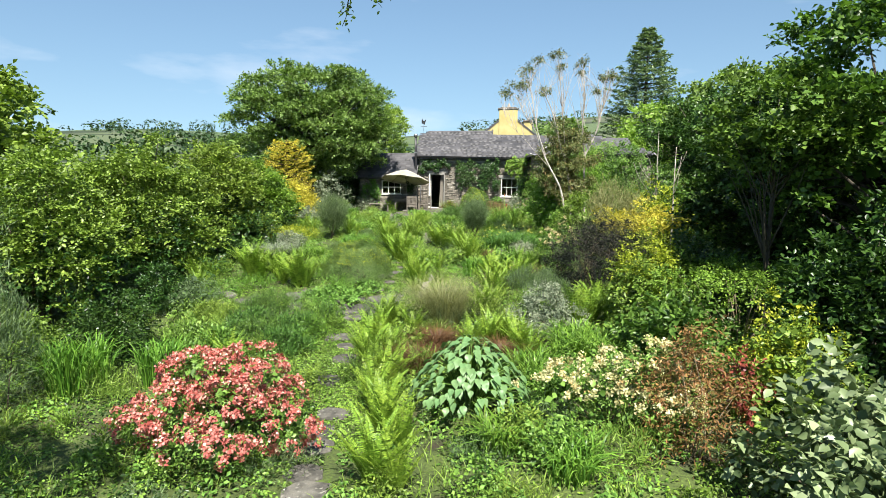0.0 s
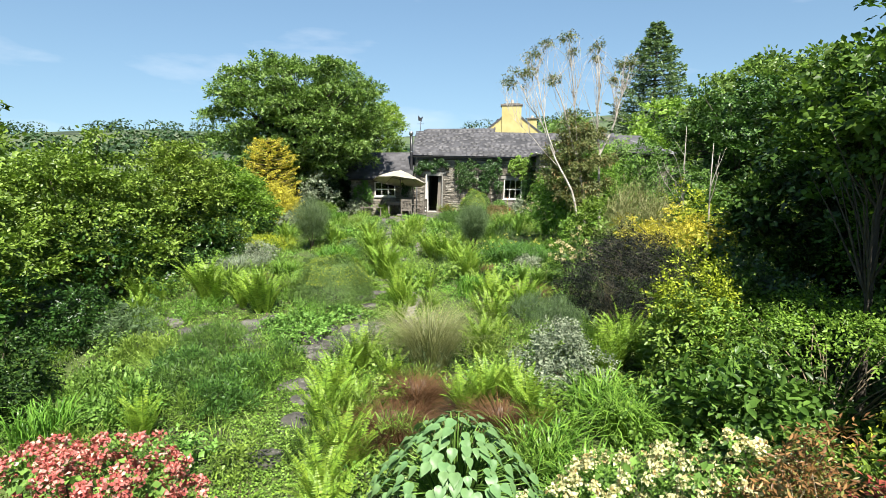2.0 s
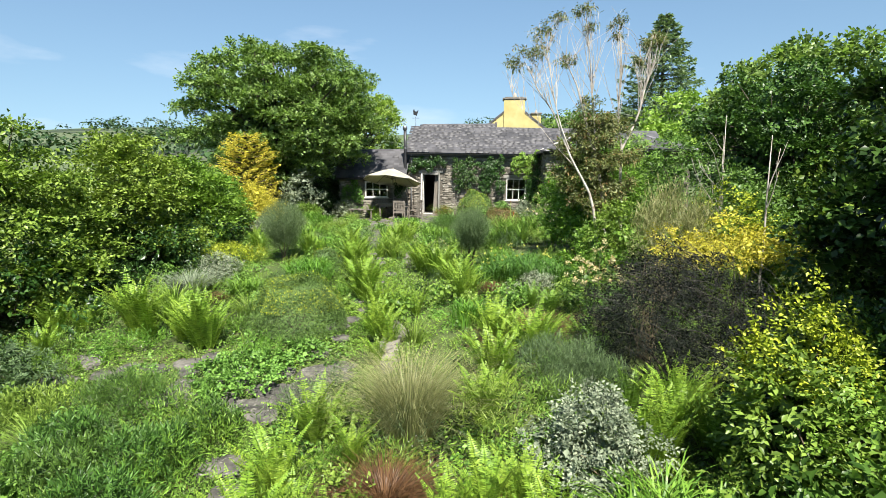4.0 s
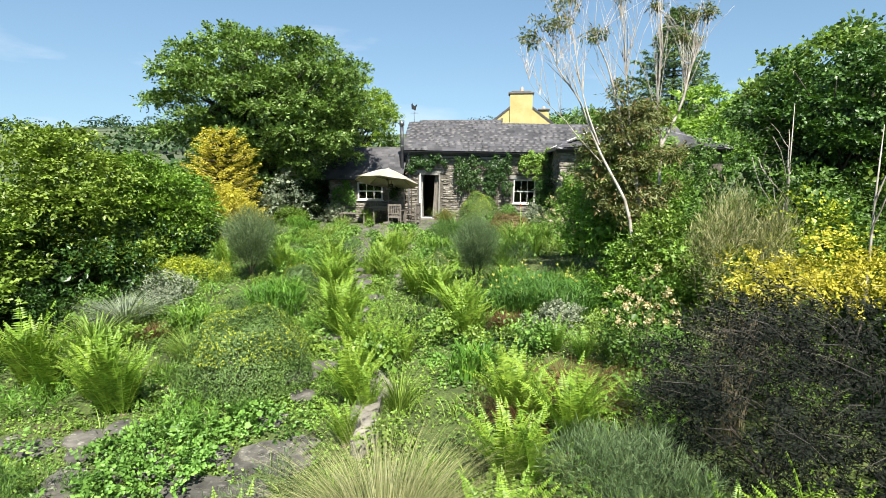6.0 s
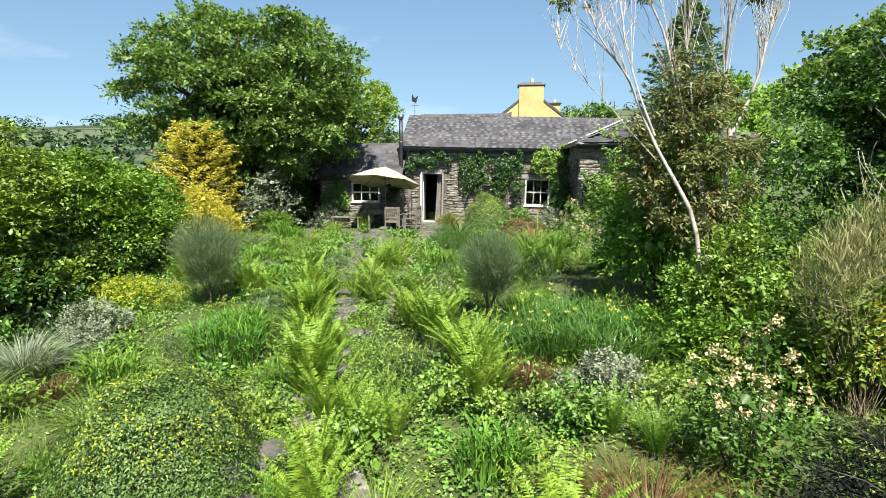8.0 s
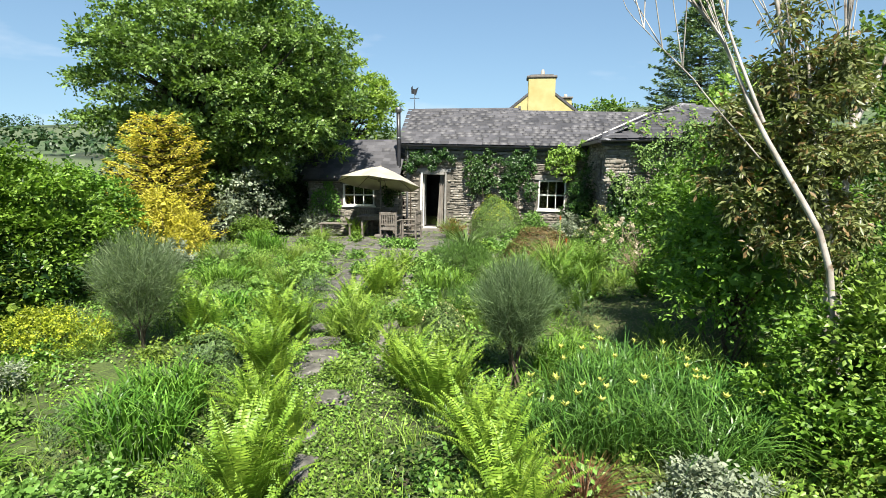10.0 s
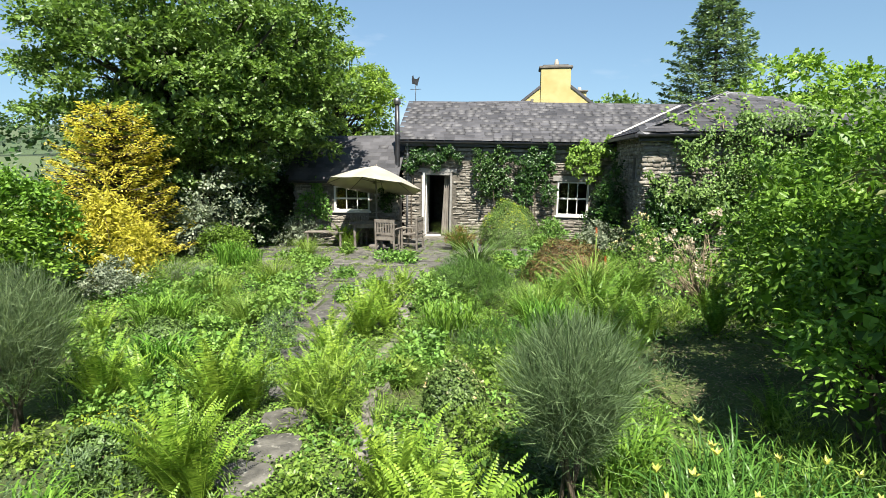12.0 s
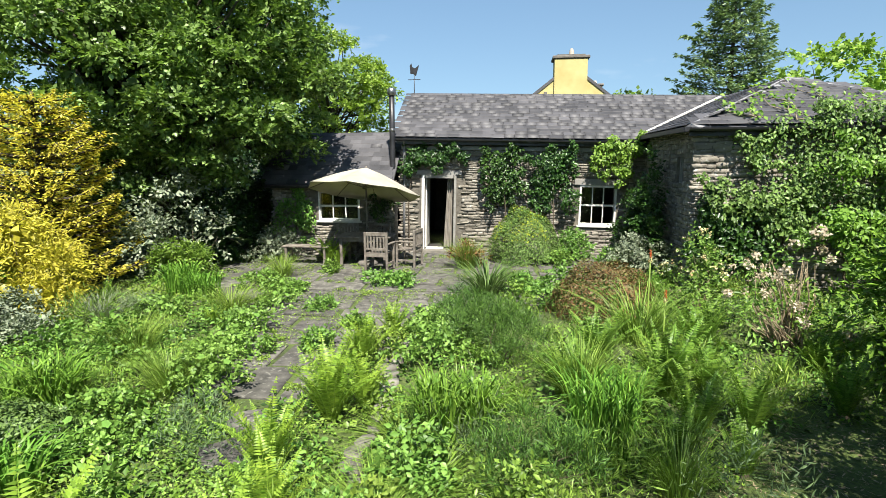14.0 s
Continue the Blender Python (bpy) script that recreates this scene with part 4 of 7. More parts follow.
# ---- garden furniture on the terrace ----
def slatted_chair():
    c = thing("garden_armchair", "weathered grey slatted wooden garden armchair on the terrace", "chair", group="chairs round the garden table")
    for sx in (-0.27, 0.27):
        part("leg", box("leg", sx - 0.025, sx + 0.025, -0.25, -0.2, 0, 0.62, TEAK, 0.005), c)
        part("leg", box("leg", sx - 0.025, sx + 0.025, 0.2, 0.25, 0, 0.92, TEAK, 0.005), c)
        part("armrest", box("armrest", sx - 0.035, sx + 0.035, -0.28, 0.2, 0.622, 0.65, TEAK, 0.006), c)
        part("stretcher", box("stretcher", sx - 0.015, sx + 0.015, -0.2, 0.2, 0.16, 0.2, TEAK), c)
    for i in range(6):
        part("seat_slat", box("seat_slat", -0.25, 0.25, -0.24 + i * 0.078, -0.175 + i * 0.078, 0.415, 0.437, TEAK, 0.003), c)
    part("apron", box("apron", -0.245, 0.245, -0.24, -0.215, 0.34, 0.412, TEAK), c)
    part("apron", box("apron", -0.245, 0.245, 0.215, 0.24, 0.34, 0.412, TEAK), c)
    part("top_rail", box("top_rail", -0.245, 0.245, 0.21, 0.245, 0.83, 0.92, TEAK, 0.008), c)
    part("lower_rail", box("lower_rail", -0.245, 0.245, 0.21, 0.245, 0.50, 0.55, TEAK, 0.004), c)
    for i in range(6):
        x = -0.2 + i * 0.08
        part("back_slat", box("back_slat", x - 0.02, x + 0.02, 0.22, 0.235, 0.552, 0.828, TEAK), c)
    return c


chair = slatted_chair()
chair.matrix_basis = pose(-3.92, 31.95, 0.03, 0, 0, 172)
copy_thing(chair, pose(-3.3, 32.5, 0.03, 0, 0, -100))
copy_thing(chair, pose(-5.15, 33.35, 0.03, 0, 0, 8))
copy_thing(chair, pose(-4.35, 33.5, 0.03, 0, 0, -4))

table = thing("garden_table", "weathered wooden garden table under the parasol", "table", -4.45, 32.75, 0.03)
for sx in (-0.55, 0.55):
    for sy in (-0.35, 0.35):
        part("leg", box("leg", sx - 0.035, sx + 0.035, sy - 0.035, sy + 0.035, 0, 0.69, TEAK, 0.006), table)
for i in range(9):
    y = -0.45 + i * 0.1
    for a, b in (((-0.7, -0.03), (0.09, 0.7)) if i == 4 else ((-0.7, 0.7),)):
        part("top_slat", box("top_slat", a, b, y, y + 0.09, 0.70, 0.73, TEAK, 0.004), table)
part("apron", box("apron", -0.58, 0.58, -0.36, -0.33, 0.6, 0.698, TEAK), table)
part("apron", box("apron", -0.58, 0.58, 0.33, 0.36, 0.6, 0.698, TEAK), table)

bench = thing("garden_bench", "weathered slatted bench against the cottage wall", "bench", -5.95, 32.6, 0.03)
for sx in (-0.5, 0.5):
    part("leg", box("leg", sx - 0.03, sx + 0.03, -0.2, -0.14, 0, 0.43, TEAK, 0.005), bench)
    part("leg", box("leg", sx - 0.03, sx + 0.03, 0.14, 0.2, 0, 0.43, TEAK, 0.005), bench)
for i in range(5):
    part("seat_slat", box("seat_slat", -0.6, 0.6, -0.22 + i * 0.09, -0.14 + i * 0.09, 0.432, 0.455, TEAK, 0.003), bench)


def parasol(x, y):
    p = thing("parasol", "cream canvas parasol with wooden pole, tilted, open", "parasol", x, y, 0.03)
    part("base", mesh_from("base", *tube([(0, 0, 0), (0, 0, 0.03), (0, 0, 0.08), (0, 0, 0.1)], [0.26, 0.26, 0.22, 0.05], 20), CONCRETE, True), p)
    part("pole", mesh_from("pole", *tube([(0, 0, 0.08), (0, 0, 1.3), (0, 0, 2.32)], [0.022, 0.022, 0.02], 10), TEAK, True), p)
    tilt = Matrix.Translation((0, 0, 2.25)) @ Matrix.Rotation(radians(4.0), 4, "Y") @ Matrix.Rotation(radians(-13), 4, "X")
    R, H, n = 1.42, 0.6, 8
    V, F, per = [], [], 6
    for k in range(n * per):
        a = 2 * math.pi * k / (n * per)
        sag = math.sin(math.pi * (k % per) / per)
        for s in range(5):
            q = 0.06 + 0.94 * s / 4
            rr = R * q * (1 - 0.075 * sag * q)
            V.append((rr * math.cos(a), rr * math.sin(a), H * (0.24 - q ** 1.25) - 0.05 * sag * q * (1 - q) * 2 - 0.012 * sag * q))
    m = n * per
    V = np.array(V)
    W = V - np.array([0, 0, 0.006])
    for k in range(m):
        k2 = (k + 1) % m
        for s in range(4):
            F.append((k * 5 + s, k * 5 + s + 1, k2 * 5 + s + 1, k2 * 5 + s))
    off = len(V)
    F2 = [tuple(i + off for i in f[::-1]) for f in F]
    rim = [(k * 5 + 4, k * 5 + 4 + off, ((k + 1) % m) * 5 + 4 + off, ((k + 1) % m) * 5 + 4) for k in range(m)]
    canopy = part("canopy", mesh_from("canopy", np.vstack([V, W]), F + F2 + rim, CANVAS, False), p, m=tilt)
    part("vent_cap", mesh_from("vent_cap", *tube([(0, 0, 0.02), (0, 0, 0.08), (0, 0, 0.14)], [0.24, 0.17, 0.05], 16), CANVAS, True), canopy)
    part("finial", mesh_from("finial", *tube([(0, 0, 0.12), (0, 0, 0.16), (0, 0, 0.2)], [0.03, 0.035, 0.01], 8), TEAK, True), canopy)
    for k in range(n):
        a = 2 * math.pi * k / n
        pts = [(R * q * math.cos(a), R * q * math.sin(a), H * (0.24 - q ** 1.25) - 0.022) for q in (0.04, 0.3, 0.6, 0.99)]
        part("rib", mesh_from("rib", *tube(pts, [0.011] * 4, 5), TEAK), canopy)
        part("strut", mesh_from("strut", *tube([(0.03 * math.cos(a), 0.03 * math.sin(a), -0.34), (R * 0.55 * math.cos(a), R * 0.55 * math.sin(a), H * (0.24 - 0.55 ** 1.25) - 0.03)], [0.008, 0.008], 5), TEAK), canopy)
    part("hub", mesh_from("hub", *tube([(0, 0, -0.38), (0, 0, -0.3)], [0.045, 0.045], 10), TEAK, True), canopy)
    return p


parasol(-4.42, 32.72)
# ---- plants ----
def at_ground(x, y):
    return float(ground_z(x, y))


def dome_puffs(w, d, h, count, size=0.34, low=0.12, seed=0, flat=None):
    """Puffs that fill a rounded bush of that width, depth and height, uneven at the top."""
    r = np.random.default_rng(seed)
    out = []
    for _ in range(count):
        a, q = r.uniform(0, 2 * np.pi), math.sqrt(r.random())
        s = size * r.uniform(0.5, 1.55)
        top = h * (1 - 0.55 * q ** 2) * r.uniform(0.85, 1.08)
        z = max(low * h + s * h * 0.4, top - s * h * 0.62) if r.random() < 0.65 else r.uniform(low * h, max(low * h + 0.05, top * 0.7))
        out.append((w * 0.5 * (1 - s * 0.55) * q * math.cos(a), d * 0.5 * (1 - s * 0.55) * q * math.sin(a), z, s * w * 0.6, s * d * 0.6, s * h * 0.62 if flat is None else s * w * 0.6 * flat))
    return out


def stems_to(puffs, count, radius, seed=0):
    r = np.random.default_rng(seed)
    pieces = []
    for k in range(count):
        p = puffs[int(r.integers(len(puffs)))]
        end = np.array(p[:3]) + r.normal(0, 0.1, 3) * np.array(p[3:])
        base = np.array([r.normal(0, 0.08), r.normal(0, 0.08), -0.08])
        mid = base * 0.5 + end * 0.5 + np.array([r.normal(0, 0.08), r.normal(0, 0.08), 0.1 * end[2]])
        pieces.append(tube([base, base * 0.7 + mid * 0.3, mid, end], [radius, radius * 0.85, radius * 0.6, radius * 0.2], 5))
    return join(pieces)


def shrub(name, label, x, y, w, h, mat, leaf=0.06, count=5000, puffs=16, d=None, width=0.55, category="shrub", template=LEAF2,
          stem=0.02, stem_mat=None, shell=0.6, size=0.30, low=0.1, seed=None, spread=0.65, droop=0.3, group="", flowers=None, up=0.35, stems=5, flat=None, core=8, tier=0.7):
    """A bush: woody stems, a leaf mass and, where it has them, flowers: (material, trusses, petals, petal size, least height share)."""
    seed = int(abs(x * 131 + y * 17) * 10) if seed is None else seed
    d = w if d is None else d
    z = at_ground(x, y)
    ob = thing(name, label, category, x, y, z, group)
    pf = dome_puffs(w, d, h, puffs, size, low, seed, flat)
    if stems <= 12:
        for k in range(stems):
            part("stem", mesh_from("stem", *stems_to(pf, 1, stem, seed + k), stem_mat or STEM, True), ob)
    elif stems:
        part("stem_thicket", mesh_from("stem_thicket", *stems_to(pf, stems, stem, seed), stem_mat or STEM, True), ob)
    per = 7 if width > 0.25 else 5
    core = 0 if width < 0.2 or stems > 18 else core
    P, D = puff_cloud(pf, int(count / per * 1.25), max(shell, 0.72) if core else shell, 0.02, up)
    leafage = [sprays(P, D, leaf * (per * 0.42 if width > 0.25 else 1.6), per, leaf, width, template, droop, 0.9 if droop < 0 else 0.0, tier)]
    if core:
        V, F = core_leaves(pf, core + 3, 0.5, max(0.1, leaf * 1.6))
        V[:, 2] = np.maximum(V[:, 2], 0.01)
        leafage.append((V, F))
    part("foliage", mesh_from("foliage", *join(leafage), mat), ob)
    if flowers:
        fm, trusses, petals, psize, least = flowers
        FP, FD = puff_cloud(pf, trusses * 6, 0.94, h * least, 0.5)
        FP, FD = FP[:trusses], FD[:trusses]
        c = np.repeat(FP, petals, 0)
        dd = unit(np.repeat(FD, petals, 0) + rng.normal(0, 0.75, (len(c), 3)))
        pos = c + dd * psize * rng.uniform(0.4, 2.0, (len(c), 1))
        part("blossom", mesh_from("blossom", *leaves(pos, dd, (psize * 0.7, psize * 1.3), 0.9, PETAL, 0.0, 0.5), fm), ob)
    return ob


def tuft(name, label, x, y, radius, height, mat, count=220, width=0.012, lean=1.0, arch=0.6, category="grass", segs=4, group="", flowers=None, scatter=0.0):
    ob = thing(name, label, category, x, y, at_ground(x, y) - 0.02, group)
    if scatter:  # many shoots side by side rather than one fountain
        a, q = rng.uniform(0, 2 * np.pi, 26), radius * scatter * np.sqrt(rng.random(26))
        pick = rng.integers(0, 26, count)
        spots = np.stack([q * np.cos(a), q * np.sin(a), np.zeros(26)], 1)[pick]
        part("leafage", mesh_from("leafage", *blades(count, radius * 0.42, height, width, lean * 1.2, arch, segs, 0.0, spots), mat), ob)
    else:
        part("leafage", mesh_from("leafage", *blades(count, radius, height, width, lean, arch, segs), mat), ob)
    if width > 0.0105 or radius > 0.4:  # the broad outer leaves can be told apart
        kind = [mesh_from("leaf", *blades(1, 1.0, 1.0, width / radius * 1.25, 0.9, arch, 5), mat) for _ in range(3)]
        for k in range(16):
            part("leaf", kind[k % 3], ob, m=Matrix.Rotation(k * 2.4, 4, "Z") @ Matrix.Diagonal((radius * (0.9 + 0.02 * k), radius, height * (1.1 - 0.02 * k), 1)))
    if flowers:
        fm, k, psize, lift = flowers
        a, q = rng.uniform(0, 2 * np.pi, k), radius * 0.95 * np.sqrt(rng.random(k))
        tops = np.stack([q * np.cos(a), q * np.sin(a), height * rng.uniform(0.85, 1.15, k) + lift], 1)
        part("flower_stalk", mesh_from("flower_stalk", *join([tube([(t[0] * 0.6, t[1] * 0.6, 0.0), t * np.array([0.85, 0.85, 0.6]), t], [0.006, 0.005, 0.004], 4) for t in tops]), mat), ob)
        c = np.repeat(tops, 6, 0)
        ang = np.tile(np.arange(6) * np.pi / 3, k)
        along = np.stack([np.cos(ang), np.sin(ang), np.full(len(ang), 0.9)], 1)
        part("blossom", mesh_from("blossom", *leaves(c, np.stack([-np.cos(ang), -np.sin(ang), np.full(len(ang), 0.8)], 1), (psize * 0.9, psize * 1.1), 0.38, LEAF2, 0.0, 0.1, along), fm), ob)
    return ob


def frond_mesh(name, mat, pairs=26, bend=0.5, seed=0):
    """One fern frond, length 1: a stalk that rises and arches along +x, with leaflets on both sides."""
    r = np.random.default_rng(seed)
    s = np.linspace(0, 1, 40)
    ang = np.radians(86) - s ** 1.9 * bend * 1.7
    cx, cz = np.cumsum(np.cos(ang)) / 40, np.cumsum(np.sin(ang)) / 40
    spine = np.stack([cx, 0.02 * np.sin(s * 3 + seed), cz], 1)
    pieces = [tube(spine[::8], np.linspace(0.009, 0.002, len(spine[::8])), 3)]
    for i in range(pairs):
        q = 0.10 + 0.89 * i / (pairs - 1)
        k = min(int(q * 39), 38)
        p, t = spine[k], unit(spine[k + 1] - spine[k])
        L = 0.135 * math.sin(math.pi * min(1, 0.12 + q * 0.88) ** 0.75) * (1.0 if q > 0.25 else 0.55 + q * 1.8) + 0.006
        wide = 0.016
        for side in (-1, 1):
            b = np.array([0, side, 0.0])
            up = np.cross(t, b) * side
            direction = unit(b * 0.94 + t * 0.34 + up * r.normal(0.16, 0.1))
            mid, tip = p + direction * L * 0.5 + up * 0.012, p + direction * L - np.array([0, 0, 0.012])
            V = [p, p * 0.6 + mid * 0.4 - t * wide * 0.7 + up * 0.008, tip, p * 0.6 + mid * 0.4 + t * wide * 0.7 + up * 0.008]
            F = [(0, 1, 3), (1, 2, 3)]
            pieces.append((np.array(V), np.array(F)))
    return mesh_from(name, *join(pieces), mat)


FRONDS = {m.name: [frond_mesh("frond", m, 28 + 2 * k, 0.16 + 0.12 * k, k) for k in range(4)] for m in (FERN, FERN_DEEP)}


def fern(x, y, height, count=15, mat=FERN, seed=None, open_=1.0):
    """A shuttlecock of fronds round one crown."""
    r = np.random.default_rng(int(abs(x * 313 + y * 71) * 10) if seed is None else seed)
    label = "bright yellow-green shuttlecock fern" if mat is FERN else "deep green fern with arching fronds"
    ob = thing("fern", label, "fern", x, y, at_ground(x, y) - 0.03, "ferns in the garden")
    part("crown", mesh_from("crown", *tube([(0, 0, -0.05), (0, 0, 0.03), (0, 0, 0.09)], [0.07, 0.06, 0.02], 7), STEM, True), ob)
    count = int(count * 1.9)
    for k in range(count):
        inner = k % 3 == 0
        s = 0.88 * height * (1.12 if inner else 1.0) * r.uniform(0.85, 1.2)
        turn = 2 * math.pi * k / count + r.normal(0, 0.18)
        tip = radians((4 if inner else 17) * open_ + r.normal(0, 5))
        m = Matrix.Rotation(turn, 4, "Z") @ Matrix.Translation((0.03, 0, 0.02)) @ Matrix.Rotation(tip, 4, "Y") @ Matrix.Rotation(r.normal(0, 0.2), 4, "Z") @ Matrix.Scale(s, 4)
        part("frond", FRONDS[mat.name][int(r.integers(4))], ob, m=m)
    return ob


def limb(start, direction, length, radius, r, droop=0.0, bends=5):
    pts, d = [np.array(start, float)], unit(np.array(direction, float))
    for _ in range(bends):
        d = unit(d + r.normal(0, 0.13, 3) + np.array([0, 0, 0.05 - droop]))
        pts.append(pts[-1] + d * length / bends)
    return pts, np.linspace(radius, radius * 0.35, bends + 1)


def tree(name, label, x, y, h, crown, mat, leaf=0.17, count=46000, clumps=45, trunk=0.22, bark=None, flat=0.7, clump=0.26, fork=0.28, seed=1, category="tree", base=None, width=0.8, lean=(0, 0), core=10):
    """A broad-leaved tree. crown: (centre height, radius across, radius along, radius up), its middle shifted by lean."""
    r = np.random.default_rng(seed)
    z0 = at_ground(x, y) if base is None else base
    ob = thing(name, label, category, x, y, z0)
    cz, rx, ry, rz = crown
    lx, ly = lean
    top = np.array([lx * 0.5, ly * 0.5, cz])
    tp = [np.array([0, 0, -0.3]), np.array([0.03, 0, h * fork * 0.5]), np.array([lx * 0.25, ly * 0.25, h * fork])]
    pieces = [tube(tp + [top], [trunk * 1.35, trunk, trunk * 0.85, trunk * 0.4], 9)]
    puffs = []
    for k in range(clumps):
        d = unit(r.normal(0, 1, 3) + np.array([0, 0, 0.12]))
        q = r.uniform(0.62, 0.86) if r.random() < 0.8 else r.uniform(0.2, 0.6)
        s = clump * r.uniform(0.65, 1.3)
        c = np.array([lx, ly, cz]) + d * q * np.array([rx, ry, rz])
        puffs.append((*c, s * rx, s * ry, s * (rx + ry) / 2 * flat))
        if k % 3 == 0:
            f = tp[2] + (top - tp[2]) * r.uniform(0, 0.9)
            mid = f * 0.5 + c * 0.5 + r.normal(0, 0.12, 3) * rx * 0.3 + np.array([0, 0, 0.08 * rz])
            pieces.append(tube([f, f * 0.6 + mid * 0.4, mid, c], [trunk * 0.38, trunk * 0.3, trunk * 0.2, trunk * 0.05], 6))
    part("trunk", mesh_from("trunk", *pieces[0], bark or BARK, True), ob)
    for piece in pieces[1:]:
        part("limb", mesh_from("limb", *piece, bark or BARK, True), ob)
    P, D = puff_cloud(puffs, int(count / 7 * 1.3), 0.7, None, 0.8)
    leafage = [sprays(P, D, leaf * 2.6, 7, leaf, width, LEAF2, 0.35, 0.0, 1.2)]
    if core:
        leafage.append(core_leaves(puffs, core + 4, 0.5, leaf * 1.45))
        leafage.append(core_leaves([(lx, ly, cz, rx * 0.75, ry * 0.75, rz * 0.7)], core * 90, 0.2, leaf * 2.2))
    part("crown", mesh_from("crown", *join(leafage), mat), ob)
    return ob


def fir(name, label, x, y, h, radius, mat, tiers=26, per=9, leaf=0.30, needles=70, trunk=0.3, seed=1, base=0.0, droop=0.12, low=0.08, power=0.85):
    """A conifer: tiers of boughs round a straight trunk, each bough hung with needle sprays."""
    r = np.random.default_rng(seed)
    ob = thing(name, label, "conifer", x, y, base)
    boughs = []
    P, A = [], []
    for t in range(tiers):
        q = low + (1 - low) * t / tiers
        L = radius * (1 - q) ** power * r.uniform(0.8, 1.1) + 0.15
        for k in range(per):
            a = 2 * math.pi * (k + 0.5 * (t % 2)) / per + r.normal(0, 0.15)
            LL = L * r.uniform(0.65, 1.15)
            s = np.linspace(0, 1, 5)
            d = np.array([math.cos(a), math.sin(a), 0])
            pts = np.array([0, 0, h * q]) + d * (LL * s)[:, None] + np.array([0, 0, 1.0]) * (LL * (0.12 * s - droop * 2.2 * s ** 2 + 0.22 * s ** 3))[:, None]
            boughs.append(tube(pts, np.linspace(0.045, 0.008, 5) * (0.4 + LL / radius), 4))
            m = int(needles * (0.25 + LL / radius))
            f = 0.12 + 0.9 * np.sqrt(r.random(m))
            c = np.stack([np.interp(f, s, pts[:, i]) for i in range(3)], 1)
            side = np.array([-d[1], d[0], 0])
            off = r.normal(0, 0.16, m)[:, None] * LL * (1.15 - f)[:, None]
            P.append(c + side * off + r.normal(0, 0.04, (m, 3)))
            A.append(d * 0.8 + side * np.sign(off) * 0.6 - np.array([0, 0, 0.25]) + np.zeros((m, 3)))
    P, A = np.concatenate(P), np.concatenate(A)
    part("trunk", mesh_from("trunk", *tube([(0, 0, -0.2), (0, 0, h * 0.5), (0, 0, h)], [trunk, trunk * 0.6, 0.03], 8), BARK, True), ob)
    if len(boughs) <= 200:
        for piece in boughs:
            part("bough", mesh_from("bough", *piece, BARK, True), ob)
    else:
        tagged(part("bough_mass", mesh_from("bough_mass", *join(boughs), BARK, True), ob), kind="stuff")
    part("needle_foliage", mesh_from("needle_foliage", *leaves(P, np.tile([0, 0, 1.0], (len(P), 1)), leaf, 0.42, LEAF2, 0.1, 0.35, A), mat), ob)
    return ob


# ---- large trees and the leafy walls of the garden ----
tree("sycamore", "large dark green sycamore with a broad dense crown", -10.2, 33.6, 8.8, (4.95, 5.4, 3.9, 4.15), TREE_LEAF, 0.125, 80000, 330, 0.36, clump=0.15, seed=3, fork=0.22, flat=0.36, lean=(0.1, -0.8))
tree("ash_tree", "light green airy ash tree behind the cottage", -9.3, 45.0, 9.3, (5.3, 3.3, 3.4, 3.9), TREE_LIGHT, 0.14, 20000, 150, 0.2, clump=0.14, seed=5, flat=0.5, core=0)
fir("spruce", "tall dark spruce behind the roofs", 19.9, 79.0, 20.7, 9.2, FIR_LEAF, 34, 10, 0.5, 95, 0.4, 4, power=0.85, droop=0.09)
tree("field_tree", "rounded green tree at the edge of the garden", 13.8, 32.0, 8.2, (4.6, 4.3, 4.0, 3.6), TREE_LEAF, 0.2, 13000, 90, 0.22, clump=0.18, seed=8)
tree("field_tree", "tall green tree beyond the hedge", 12.6, 21.5, 5.0, (2.8, 2.8, 2.8, 2.3), TREE_LEAF, 0.2, 7000, 50, 0.2, clump=0.2, seed=9)
tree("field_tree", "green tree beyond the wing", 12.5, 44.0, 7.5, (4.6, 3.8, 3.2, 2.6), TREE_LIGHT, 0.22, 6000, 30, 0.2, seed=10)
tree("field_tree", "rounded green tree beyond the hedge", -21, 21.5, 6.8, (3.8, 4.6, 4.0, 3.4), HEDGE, 0.26, 5000, 40, 0.22, seed=11)
tree("field_tree", "distant green tree on the valley side", 9.0, 70.0, 8.2, (5.2, 4.5, 4.0, 3.0), TREE_LEAF, 0.35, 4500, 26, 0.25, seed=12)
tree("hazel_tree", "tall shady hazel with dense green leaves", 8.1, 10.6, 7.8, (3.4, 3.2, 3.4, 4.3), HAZEL, 0.115, 36000, 280, 0.18, flat=0.42, clump=0.135, seed=15, fork=0.15)
# unseen second hazel, added only for the shade it casts
tree("hazel_tree", "tall shady hazel with dense green leaves", 8.6, 4.8, 7.5, (3.6, 2.9, 3.0, 4.0), HAZEL, 0.16, 9000, 80, 0.18, clump=0.2, seed=16, fork=0.15)
tree("hazel_tree", "dark leafy tree leaning over the garden", 7.4, 14.6, 5.2, (2.6, 2.2, 2.2, 2.4), DARK_LEAF, 0.12, 18000, 36, 0.15, seed=17, fork=0.15)

